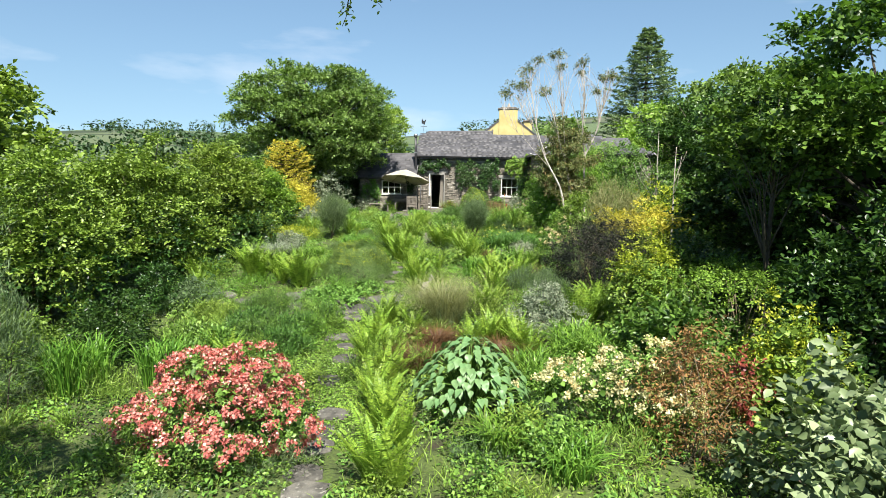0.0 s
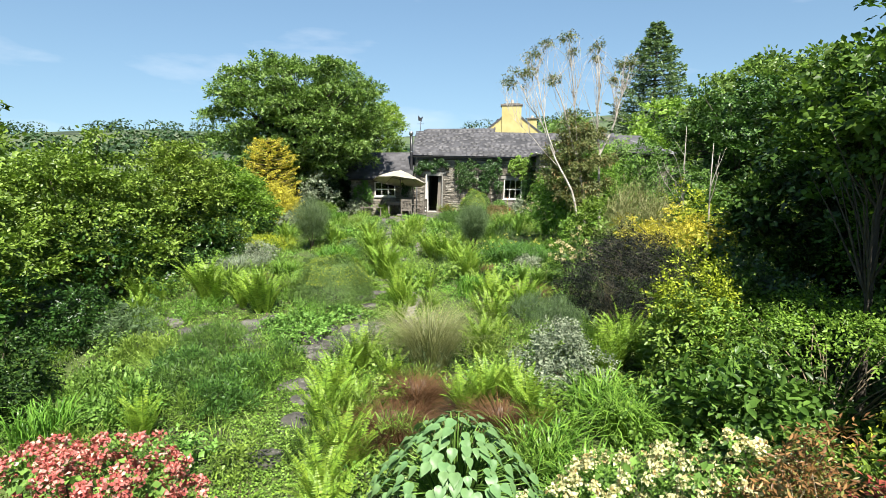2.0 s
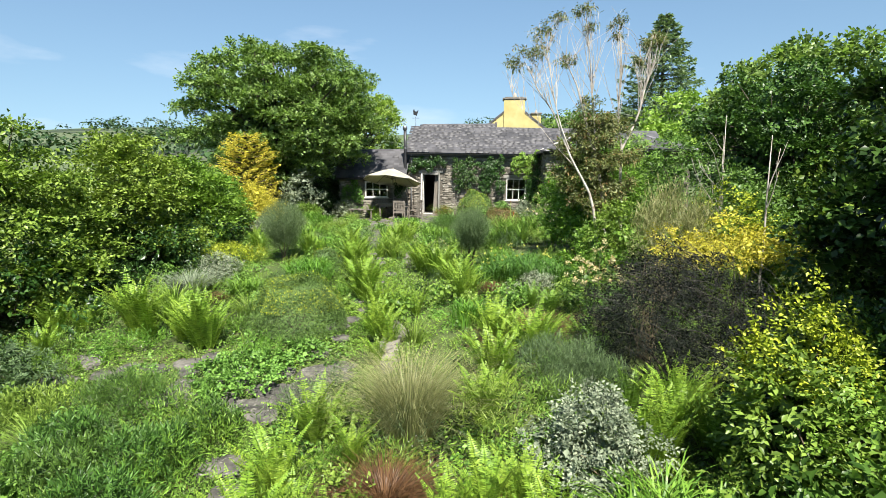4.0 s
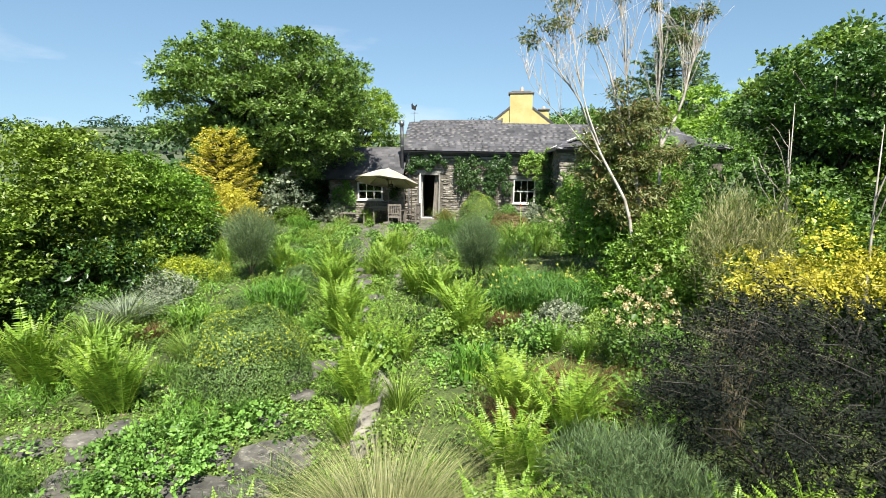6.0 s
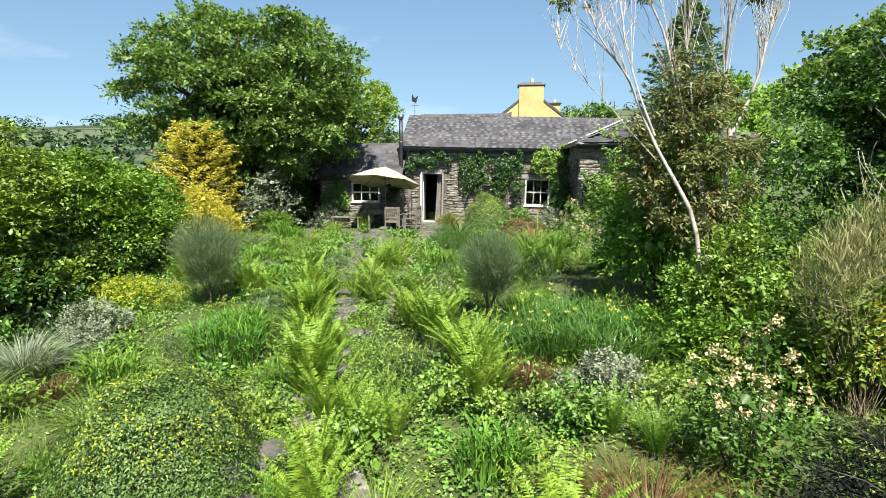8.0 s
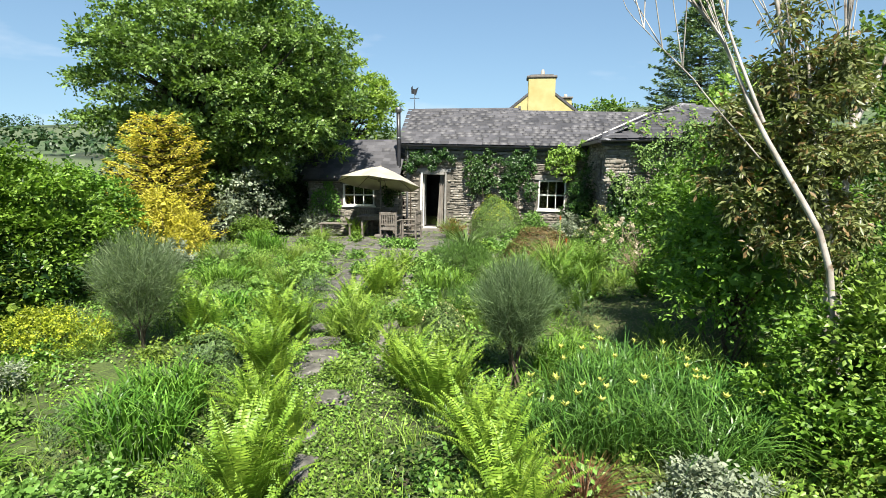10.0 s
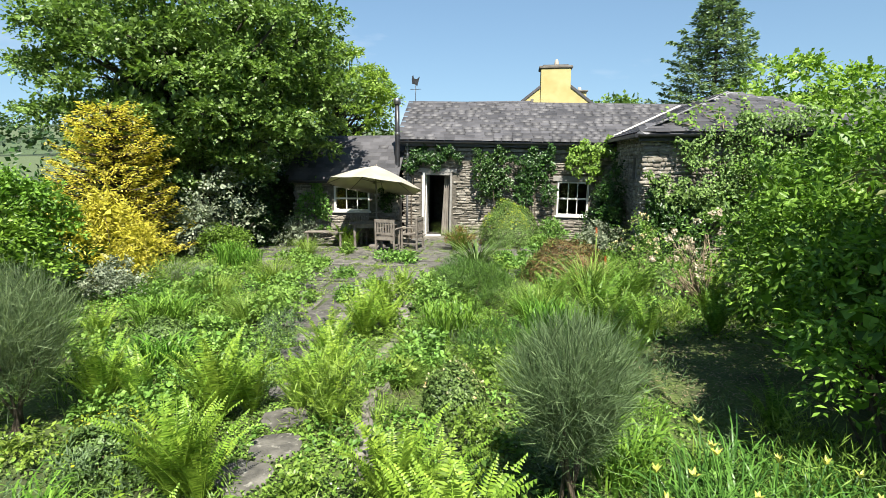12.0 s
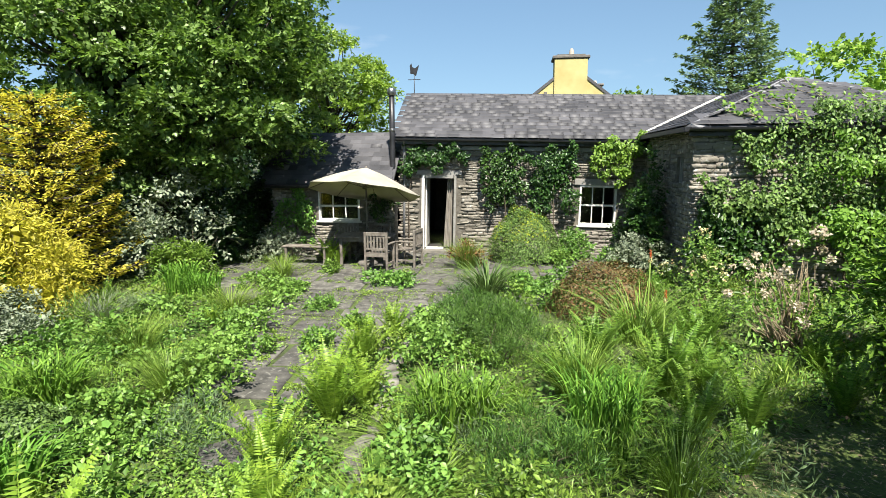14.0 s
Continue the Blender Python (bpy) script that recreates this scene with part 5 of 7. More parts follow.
# added crown, mostly out of view, sited to throw shade on the heath
tree("hazel_tree", "hazel crown added to cast shade on the heath", 5.4, 10.4, 4.6, (4.0, 1.35, 1.5, 1.0), HAZEL, 0.085, 8000, 80, 0.05, flat=0.4, clump=0.18, seed=18, fork=0.3, core=10)
tree("hedge_tree", "dense dark green tree with sunlit outer leaves", 9.6, 25.0, 6.0, (3.2, 3.1, 3.0, 3.0), DEEP_LEAF, 0.11, 26000, 180, 0.16, flat=0.42, clump=0.155, seed=19, fork=0.15)

HEDGE_ROW = [
    (-10.3, 9.0, 3.6, 3.7, HEDGE, 15000), (-10.0, 12.6, 4.0, 4.6, HEDGE, 22000), (-9.6, 16.3, 4.2, 4.5, HEDGE, 26000),
    (-9.3, 20.0, 3.8, 4.1, HEDGE, 24000), (-9.7, 23.4, 3.8, 3.1, BRIGHT_LEAF, 22000), (-10.2, 26.2, 3.0, 2.6, BRIGHT_LEAF, 13000),
]
for k, (x, y, w, h, m, c) in enumerate(HEDGE_ROW):
    lab = "broad mid-green boundary shrub with layered leaves" if m is HEDGE else "fresh bright green rounded shrub"
    shrub("boundary_shrub", lab, x, y, w, h, m, 0.105, int(c * 1.2), 80, d=w * 1.1, width=0.62, stem=0.045, size=0.25, flat=0.3, up=0.75, tier=1.4, core=6, group="shrubs along the boundary", stems=10, low=0.08)
# low growth fills the foot; its dark leaves stand in for shade there
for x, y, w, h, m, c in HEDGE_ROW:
    shrub("boundary_undershrub", "low dark-leaved fill for the shade under the boundary shrubs", x + 0.5, y - 0.4, w * 0.95, h * 0.5, DARK_LEAF, 0.1, 4200, 22, width=0.6, stem=0.02, size=0.3, shell=0.8, spread=0.45, group="growth under the boundary", low=0.02)
for x, y, w, h, m, c in ((-13.5, 11, 4.5, 4.2, HEDGE, 9000), (-13.2, 18, 4.5, 4.0, HEDGE, 9000), (-13.5, 25, 4.5, 3.0, HEDGE, 8000), (-14, 31, 5, 2.8, DARK_LEAF, 7000), (-9.5, 5.0, 3.5, 3.0, DARK_LEAF, 9000), (10.5, 15.0, 4.0, 3.0, HEDGE, 12000), (11.2, 18.6, 4.2, 3.4, HEDGE, 12000), (10.8, 22.8, 4.2, 3.6, HEDGE, 13000), (10.4, 26.6, 4.0, 3.8, HEDGE, 13000), (11.6, 30.4, 4.2, 3.6, DARK_LEAF, 9000), (15.5, 24.5, 5.0, 4.4, HEDGE, 9000), (17, 37, 6, 5.0, HEDGE, 9000), (-15, 37, 6, 3.2, HEDGE, 8000)):
    shrub("boundary_shrub", "leafy shrub in the second row of the boundary", x, y, w, h, m, 0.17, int(c * 0.2), 40, width=0.75, flat=0.55, stem=0.05, size=0.24, group="shrubs along the boundary")

# shade-side planting by the sycamore
fir("golden_conifer", "golden-yellow conifer with feathery layered sprays", -10.1, 29.2, 3.95, 1.6, GOLD_LEAF, 18, 9, 0.10, 120, 0.08, 6, low=0.02, power=0.42, droop=0.04)
shrub("golden_conifer", "low golden-yellow conifer spreading at the foot", -9.0, 27.2, 2.2, 2.0, YELLOW_LEAF, 0.11, 8000, 26, width=0.3, size=0.26, category="conifer")
shrub("variegated_shrub", "dark shrub with white-edged leaves in shade", -8.4, 31.0, 2.2, 2.5, SILVER_LEAF, 0.11, 2200, 14)
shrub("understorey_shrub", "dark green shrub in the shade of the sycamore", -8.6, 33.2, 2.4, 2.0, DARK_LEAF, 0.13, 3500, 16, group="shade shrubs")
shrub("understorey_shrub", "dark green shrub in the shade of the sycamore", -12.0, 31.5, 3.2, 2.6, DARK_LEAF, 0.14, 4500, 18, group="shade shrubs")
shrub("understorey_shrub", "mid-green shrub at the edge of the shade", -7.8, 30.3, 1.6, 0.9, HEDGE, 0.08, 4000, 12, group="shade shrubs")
# three added dark shrubs stand in for the shade below the boughs
shrub("understorey_shrub", "dark shrub added to fill the shade under the sycamore", -11.5, 36.0, 4.5, 3.2, DARK_LEAF, 0.17, 3000, 24, group="shade shrubs")
shrub("understorey_shrub", "dark shrub added to fill the shade under the sycamore", -8.6, 38.0, 4.0, 3.4, DARK_LEAF, 0.17, 2600, 22, group="shade shrubs")
shrub("understorey_shrub", "dark shrub added to fill the shade beside the low wing", -8.2, 35.5, 2.0, 2.6, DARK_LEAF, 0.11, 6000, 14, group="shade shrubs")


def gum_tree(x, y):
    """Several pale stems that lean apart, bare for most of their height, with small leaf heads at the ends."""
    r = np.random.default_rng(21)
    z0 = at_ground(x, y)
    ob = thing("gum_tree", "slender multi-stemmed gum with pale peeling bark", "tree", x, y, z0)
    STEMS = [
        ([(-0.1, -0.7, -0.6), (-0.46, -0.6, 1.8), (-0.8, -0.38, 2.48), (-1.0, -0.27, 2.95), (-1.3, -0.04, 3.66), (-1.44, 0.07, 4.01), (-1.77, 0.18, 4.5), (-2.0, 0.29, 5.0)], 0.05),
        ([(-1.0, -0.27, 2.95), (-1.2, -0.1, 3.6), (-1.4, 0.2, 4.4), (-1.5, 0.4, 5.2), (-1.55, 0.6, 5.8)], 0.028),
        ([(-0.9, 0.0, 2.6), (-1.22, 0.0, 2.96), (-1.57, 0.0, 3.39), (-1.96, 0.0, 3.72), (-2.25, 0.0, 4.06), (-2.41, 0.0, 4.43)], 0.014),
        ([(0.0, 0.0, -0.6), (-0.1, 0.05, 1.6), (-0.19, 0.1, 2.38), (-0.31, 0.2, 2.77), (-0.4, 0.3, 3.11), (-0.56, 0.4, 3.75), (-0.8, 0.4, 4.5), (-1.05, 0.4, 5.1)], 0.075),
        ([(-0.31, 0.2, 2.77), (-0.3, 0.4, 3.6), (-0.42, 0.6, 4.6), (-0.5, 0.8, 5.6), (-0.54, 0.8, 6.3)], 0.03),
        ([(0.5, 0.9, -0.6), (0.49, 0.9, 1.2), (0.48, 0.9, 2.05), (0.45, 0.9, 2.96), (0.38, 0.97, 3.4), (0.38, 1.05, 4.12), (0.4, 1.12, 4.93), (0.33, 1.2, 6.1)], 0.07),
        ([(0.45, 0.9, 2.94), (0.7, 1.0, 3.5), (0.9, 1.1, 4.01), (1.05, 1.2, 4.53), (1.19, 1.3, 5.04), (1.35, 1.4, 5.7)], 0.05),
    ]
    HEADS = [(-1.93, 0.4, 5.24, 0.5), (-2.34, 0.4, 5.04, 0.32), (-1.6, 0.6, 5.83, 0.42), (-1.22, 0.6, 6.19, 0.22), (-1.07, 0.4, 5.12, 0.33), (-0.54, 0.8, 6.36, 0.3), (-0.49, 0.8, 6.0, 0.17),
             (0.33, 1.2, 6.18, 0.32), (0.26, 1.2, 5.85, 0.17), (1.35, 1.4, 5.75, 0.33), (1.08, 1.4, 5.71, 0.2), (0.85, 1.2, 5.2, 0.12)]
    BUSHY = [(-0.5, 0.4, 4.05, 0.42), (-0.4, 0.4, 3.4, 0.5), (0.4, 1.0, 3.55, 0.36), (-0.62, 0.4, 3.5, 0.42), (-1.05, 0.4, 3.1, 0.36), (-0.35, 0.3, 2.9, 0.42), (0.25, 0.8, 2.8, 0.4), (-0.1, 0.3, 2.2, 0.5), (0.5, 0.6, 2.1, 0.45), (-0.75, 0.2, 2.2, 0.42), (-0.3, -0.3, 1.6, 0.42), (0.8, 0.9, 2.9, 0.25)]
    for k in range(46):
        d = unit(r.normal(0, 1, 3)) * r.random() ** 0.4
        BUSHY.append((-0.25 + 0.95 * d[0], 0.4 + 0.6 * d[1], 2.7 + 1.25 * d[2], r.uniform(0.2, 0.34)))
    joints = []
    for pts, rad in STEMS:
        pts = np.array([(a, b, c - z0) for a, b, c in pts])
        fine = np.linspace(0, len(pts) - 1, len(pts) * 3)
        line = np.stack([np.interp(fine, np.arange(len(pts)), pts[:, i]) for i in range(3)], 1)
        line += 0.02 * np.sin(fine[:, None] * np.array([2.3, 2.9, 0.0]) + rad * 90)
        part("stem", mesh_from("stem", *tube(line, rad * np.linspace(0.7, 0.16, len(line)), 8), GUM_BARK, True), ob)
        joints += [(p, rad) for p in line[len(line) // 3:]]
    spots = np.array([j[0] for j in joints])
    for hx, hy_, hz, hr in HEADS:  # thin upright boughs reach each leaf head
        c = np.array([hx, hy_, hz - z0])
        under = np.where(spots[:, 2] < c[2] - 0.45)[0]
        for k in range(14):
            near = under[np.argsort(np.linalg.norm(spots[under] - c, axis=1) + r.normal(0, 0.3, len(under)))[0]]
            end = c + r.normal(0, 0.6, 3) * hr * np.array([1.1, 1.1, 0.6])
            a = spots[max(0, near - int(r.integers(0, 8)))]
            mid = a * 0.5 + end * 0.5 + np.array([r.normal(0, 0.07), r.normal(0, 0.07), 0.1])
            part("bough", mesh_from("bough", *tube([a, a * 0.55 + mid * 0.45, mid, end], [0.008, 0.0065, 0.0045, 0.0025], 5), GUM_BARK, True), ob)
    def tufts(groups, small, big, k):
        out = []
        for a, b, c, q in groups:
            for _ in range(int(k * q)):
                d = unit(r.normal(0, 1, 3)) * q * r.uniform(0.2, 0.85) * np.array([1.1, 1.0, 0.75])
                out.append((a + d[0], b + d[1], c - z0 + d[2], *(r.uniform(small, big) * np.array([1, 1, 0.8]))))
        return out
    P, D = puff_cloud(tufts([(a, b, c, q * 1.15) for a, b, c, q in HEADS], 0.05, 0.13, 46), 950, 0.2, up=0.0)
    part("crown", mesh_from("crown", *sprays(P, D, 0.15, 5, (0.05, 0.10), 0.32, LEAF2, 0.8), GUM_LEAF), ob)
    P, D = puff_cloud(tufts(BUSHY, 0.08, 0.17, 26), 4200, 0.3, up=0.1)
    part("lower_foliage", mesh_from("lower_foliage", *sprays(P, D, 0.16, 5, (0.06, 0.12), 0.34, LEAF2, 1.0), GUM_LEAF), ob)
    return ob


gum_tree(3.4, 20.0)


def bare_sapling(x, y, h, spread, bark, label, stems=5):
    """A leafless young tree: a thin stem with rising bare branches."""
    r = np.random.default_rng(int(x * 100))
    ob = thing("bare_sapling", label, "sapling", x, y, at_ground(x, y) - 0.05)
    top = np.array([r.normal(0, 0.05), 0, h])
    part("stem", mesh_from("stem", *tube([(0, 0, 0), top * 0.35 + np.array([0.03, 0, 0]), top * 0.7, top], [0.028, 0.022, 0.014, 0.005], 6), bark, True), ob)
    for k in range(stems):
        a = r.uniform(0, 6.28)
        b, rr = limb(top * r.uniform(0.35, 0.7), (spread * math.cos(a), spread * math.sin(a), 0.9), h * r.uniform(0.25, 0.45), 0.014, r)
        part("branch", mesh_from("branch", *tube(b, rr, 5), bark, True), ob)
        b2, r2 = limb(b[3], (spread * math.cos(a + 1), spread * math.sin(a + 1), 0.8), h * 0.16, 0.007, r)
        part("branch", mesh_from("branch", *tube(b2, r2, 4), bark, True), ob)
    return ob


bare_sapling(6.25, 20.5, 4.0, 0.5, GUM_BARK, "leafless pale grey sapling among the bank shrubs", 7)
bare_sapling(5.76, 17.05, 3.4, 0.25, GUM_BARK, "thin white-barked sapling on the bank", 2)

# woods and hedgerows on the far slopes
wr = np.random.default_rng(61)
ang, rad = np.radians(wr.uniform(-62, 62, 900)), 70 + 330 * wr.random(900) ** 0.8
wx, wy = rad * np.sin(ang), rad * np.cos(ang)
clumps = (np.sin(wx * 0.031 + 1.3) * np.sin(wy * 0.023) + 0.5 * np.sin(wx * 0.011 + wy * 0.017) > 0.2) & (wy > 62)
wx, wy, rad = wx[clumps], wy[clumps], rad[clumps]
wz = ground_z(wx, wy) + hills(wx, wy)
wsz = wr.uniform(1.6, 4.2, len(wx))
P, D = puff_cloud(np.stack([wx, wy, wz + wsz * 0.5, wsz * 1.5, wsz * 1.5, wsz], 1), 16000, 0.8)
tagged(new("far_woods", mesh_from("far_woods", *leaves(P, D + np.array([0, 0, 0.5]), (0.9, 1.6), 1.0), WOODS)), "woods and hedgerows on the far hillsides", "woods", kind="stuff")
# ---- right-hand planting ----
shrub("azalea", "rounded azalea smothered in coral-pink blooms", -2.75, 7.3, 2.6, 1.42, HERB, 0.05, 5000, 44, d=2.0, stem=0.02, flowers=(PINK_PETAL, 470, 36, 0.040, 0.08), size=0.2, stems=16)
shrub("azalea", "open azalea with cream and pale yellow blooms", 2.45, 7.75, 2.35, 1.2, HERB, 0.055, 3200, 28, d=1.4, stem=0.014, flowers=(CREAM_PETAL, 190, 34, 0.036, 0.4), stems=14)
shrub("bronze_shrub", "sparse shrub with bronze and orange young leaves", 3.25, 7.3, 1.4, 1.6, BRONZE_LEAF, 0.065, 3400, 14, d=1.2, width=0.3, stem=0.012, stem_mat=TWIG_PALE, stems=22, shell=0.3)
shrub("red_leaved_shrub", "twiggy shrub with red young shoots", 3.75, 7.5, 0.9, 1.45, RED_LEAF, 0.07, 420, 9, width=0.3, stem=0.01, stems=10)
shrub("lime_shrub", "upright shrub with lime-yellow leaves", 4.6, 7.95, 1.3, 2.1, LIME_LEAF, 0.05, 2600, 26, stem=0.013, size=0.2, low=0.35)
shrub("laurel_shrub", "leafy green shrub under lime-yellow shoots", 4.5, 7.7, 1.6, 1.6, HEDGE, 0.075, 4200, 22, width=0.5, stem=0.014)
shrub("laurel_shrub", "large-leaved shrub with glossy grey-green leaves", 4.2, 5.6, 2.2, 1.75, GREY_LEAF, 0.12, 3400, 22, width=0.7, template=LEAF4, stem=0.02, seed=77)
shrub("laurel_shrub", "leafy dark shrub with glossy green leaves", 3.85, 9.6, 2.0, 1.5, HAZEL, 0.12, 2600, 22, width=0.55, template=LEAF4, stem=0.025)
shrub("lime_shrub", "shrub with lime-yellow shoots above dark leaves", 3.65, 11.2, 1.4, 2.3, LIME_LEAF, 0.05, 3000, 26, d=1.0, stem=0.015, low=0.6, size=0.2)
shrub("layered_shrub", "shrub with flat tiers of small dull green leaves", 5.0, 10.3, 3.2, 2.2, BRIGHT_LEAF, 0.055, 8500, 36, width=0.5, stem=0.014, stem_mat=TWIG_PALE, low=0.55, flat=0.16, stems=22)
shrub("laurel_shrub", "leafy shrub with glossy green leaves", 3.7, 11.0, 1.8, 1.8, HEDGE, 0.09, 5000, 18, width=0.5, stem=0.02)
# dark leaves stand in for a shaded hollow and help shade the heath
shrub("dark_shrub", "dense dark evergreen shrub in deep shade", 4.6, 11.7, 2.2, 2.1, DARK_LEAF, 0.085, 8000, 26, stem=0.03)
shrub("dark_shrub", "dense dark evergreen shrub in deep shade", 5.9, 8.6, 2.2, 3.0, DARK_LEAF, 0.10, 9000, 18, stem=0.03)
# the heath's leaf colour carries the shade that falls on it
heath = shrub("heath_shrub", "wide twiggy tree heath, leaves darkened as if in shade", 3.35, 14.1, 2.9, 1.95, HEATH_SHADE_LEAF, 0.06, 24000, 90, d=3.0, width=0.26, stem=0.009, stems=16, low=0.03, size=0.16, stem_mat=BARK, core=0)
hr_ = np.random.default_rng(141)
for name, count, reach in (("twig_thicket", 110, 1.0), ("bare_twig_thicket", 60, 1.12)):
    lines = []
    for k in range(count):
        a, q = hr_.uniform(0, 2 * np.pi), math.sqrt(hr_.random())
        end = np.array([1.45 * q * math.cos(a), 1.5 * q * math.sin(a), 0.25 + 1.75 * (1 - 0.5 * q * q) * hr_.uniform(0.6, 1.0)]) * reach
        lean = unit(np.array([-0.75 + 0.5 * math.cos(a), -0.25 + 0.4 * math.sin(a), 0.55]) + hr_.normal(0, 0.18, 3))
        start = end - lean * hr_.uniform(0.5, 1.0)
        mid = start * 0.5 + end * 0.5 + np.array([0, 0, 0.05])
        lines.append(tube([start, mid, end], [0.0055, 0.0042, 0.002], 4))
    part(name, mesh_from(name, *join(lines), HEATH_TWIG), heath, "grey wiry twigs")
shrub("yellow_shrub", "shrub covered in bright yellow leaves", 4.75, 15.9, 2.7, 2.05, YELLOW_LEAF, 0.05, 6200, 34, d=1.4, stem=0.015, low=0.6, size=0.19)
shrub("broom_shrub", "dry straw-coloured twigs over the dark heath", 3.1, 14.6, 1.6, 2.2, STRAW_GRASS, 0.07, 700, 24, d=1.2, width=0.1, stem=0.0035, stem_mat=TWIG_PALE, stems=70, low=0.5)
shrub("broom_shrub", "tall straw-brown broom with thin upright shoots", 4.25, 17.6, 1.5, 2.9, STRAW_GRASS, 0.14, 5600, 20, width=0.08, stem=0.005, stem_mat=TWIG_PALE, stems=60, droop=-1.6, shell=0.2, low=0.4)
shrub("azalea", "small azalea with pale cream blooms", 2.5, 16.3, 1.05, 1.5, HAZEL, 0.06, 1700, 12, stem=0.013, flowers=(CREAM_PETAL, 40, 30, 0.032, 0.45), stems=12)
shrub("mixed_shrub", "yellow-green shrub on the bank", 5.8, 18.4, 2.4, 2.5, LIME_LEAF, 0.07, 3200, 14)
shrub("mixed_shrub", "fresh green shrub on the bank", 6.6, 20.4, 2.8, 2.8, HAZEL, 0.09, 9000, 18)
shrub("mixed_shrub", "fresh green shrub on the bank", 7.0, 16.6, 2.4, 2.0, HAZEL, 0.09, 6000, 15)
shrub("mixed_shrub", "dark green shrub on the bank", 9.2, 18.0, 3.0, 2.6, HEDGE, 0.1, 8000, 16)
shrub("mixed_shrub", "dark green shrub on the bank", 8.6, 23.4, 3.4, 3.1, DARK_LEAF, 0.1, 9000, 18)
shrub("mixed_shrub", "green shrub behind the gum", 5.7, 22.4, 2.8, 3.5, HAZEL, 0.08, 9000, 26, size=0.24)
shrub("gum_underplanting", "fresh green shrub before the gum", 3.35, 19.2, 1.9, 1.5, BRIGHT_LEAF, 0.08, 5000, 16)
shrub("gum_underplanting", "mid-green shrub before the gum", 4.5, 17.9, 1.6, 1.7, HEDGE, 0.08, 5000, 16)
shrub("gum_underplanting", "mid-green shrub at the foot of the gum", 4.4, 19.3, 1.7, 1.7, HEDGE, 0.09, 5000, 16)
shrub("gum_underplanting", "dark green shrub at the foot of the gum", 3.0, 21.5, 2.2, 2.6, BRIGHT_LEAF, 0.085, 10000, 40, width=0.42, low=0.4)
shrub("gum_underplanting", "leafy green shrub round the gum stems", 3.4, 19.1, 1.3, 2.0, HEDGE, 0.075, 5000, 18)
shrub("evergreen_shrub", "large dark green shrub with lance leaves", 3.45, 22.8, 2.9, 3.3, BRIGHT_LEAF, 0.095, 17000, 50, d=2.6, width=0.38, stem=0.03, low=0.45, size=0.22, stems=16)
shrub("evergreen_shrub", "tall fresh green shrub with lance leaves", 4.6, 25.4, 2.7, 3.3, BRIGHT_LEAF, 0.13, 12000, 24, d=2.4, width=0.34, stem=0.03)
shrub("rhododendron", "old rhododendron with faded pale pink flower heads", 3.0, 27.0, 1.9, 1.75, HERB, 0.09, 700, 15, width=0.36, stem=0.014, stem_mat=TWIG_PALE, stems=60, flowers=(PALE_PETAL, 34, 30, 0.042, 0.3))
shrub("rhododendron", "low shrub with faded straw-coloured flower heads", 2.2, 28.6, 1.1, 1.6, HERB, 0.07, 1500, 10, stem=0.012, stem_mat=TWIG_PALE, stems=26, flowers=(CREAM_PETAL, 24, 10, 0.04, 0.4))

for x, y, rad, h in ((5.1, 17.6, 0.7, 0.9), (5.9, 17.9, 0.7, 0.9), (4.9, 13.2, 0.7, 0.8), (5.5, 13.8, 0.8, 0.9)):
    tuft("strap_leaf_clump", "bright arching strap-leaved clump on the bank", x, y, rad, h + 0.5, GRASS, 420, 0.022, 1.1, 1.0, "perennial", group="strap-leaved clumps", scatter=0.5)

# ---- middle of the garden ----
shrub("silver_shrub", "low shrub with silver-grey woolly leaves", 1.9, 11.6, 1.5, 1.0, SILVER_LEAF, 0.05, 6000, 26, stem=0.012, stem_mat=TWIG_PALE)
shrub("blue_grass_mound", "soft blue-green mound of fine needles", 1.75, 13.3, 1.4, 0.85, BLUE_LEAF, 0.11, 8000, 12, width=0.06, droop=-0.8, stem=0.008)


def dome_bush(label, x, y, w, h, mat, count, tips=None, seed=0, leaf=0.046):
    """A dense rounded bush: small leaves on an uneven dome over a twiggy middle."""
    ob = thing("rounded_bush", label, "shrub", x, y, at_ground(x, y), "rounded bushes")
    r = np.random.default_rng(seed)
    part("framework", mesh_from("framework", *stems_to(dome_puffs(w * 0.8, w * 0.8, h * 0.8, 12, seed=seed), 14, 0.012, seed), STEM, True), ob)
    def skin(k, out):
        D = unit(r.normal(0, 1, (k, 3)) + np.array([0, 0, 0.35]))
        D[:, 2] = np.abs(D[:, 2]) - 0.12
        lump = 1 + 0.06 * np.sin(D @ np.array([4.1, 2.3, 1.7]) * 1.6 + seed) + 0.05 * np.sin(D @ np.array([-2.9, 5.2, 2.1]) * 1.7 + 2 * seed) + 0.04 * np.sin(D @ np.array([7.3, -6.1, 5.0]) * 1.6)
        R = (out + (1.03 - out) * r.random(k) ** 0.5) * lump
        P = D * R[:, None] * np.array([w / 2, w / 2, h * 0.86]) + np.array([0, 0, h * 0.13])
        return P, D
    P, D = skin(count, 0.78)
    part("foliage", mesh_from("foliage", *leaves(P, D + np.array([0, 0, 0.2]), leaf, 0.5, LEAF2, -0.6, 0.36), mat), ob)
    if tips is not None:
        P, D = skin(count // 4, 0.97)
        k = (P[:, 2] > h * 0.42) & (np.sin(P[:, 0] * 6 + seed) + np.sin(P[:, 1] * 7) + r.normal(0, 0.6, len(P)) > -0.3)
        part("tip_foliage", mesh_from("tip_foliage", *leaves(P[k], D[k], leaf * 0.9, 0.6, LEAF2, -0.5, 0.5), tips), ob)
    return ob


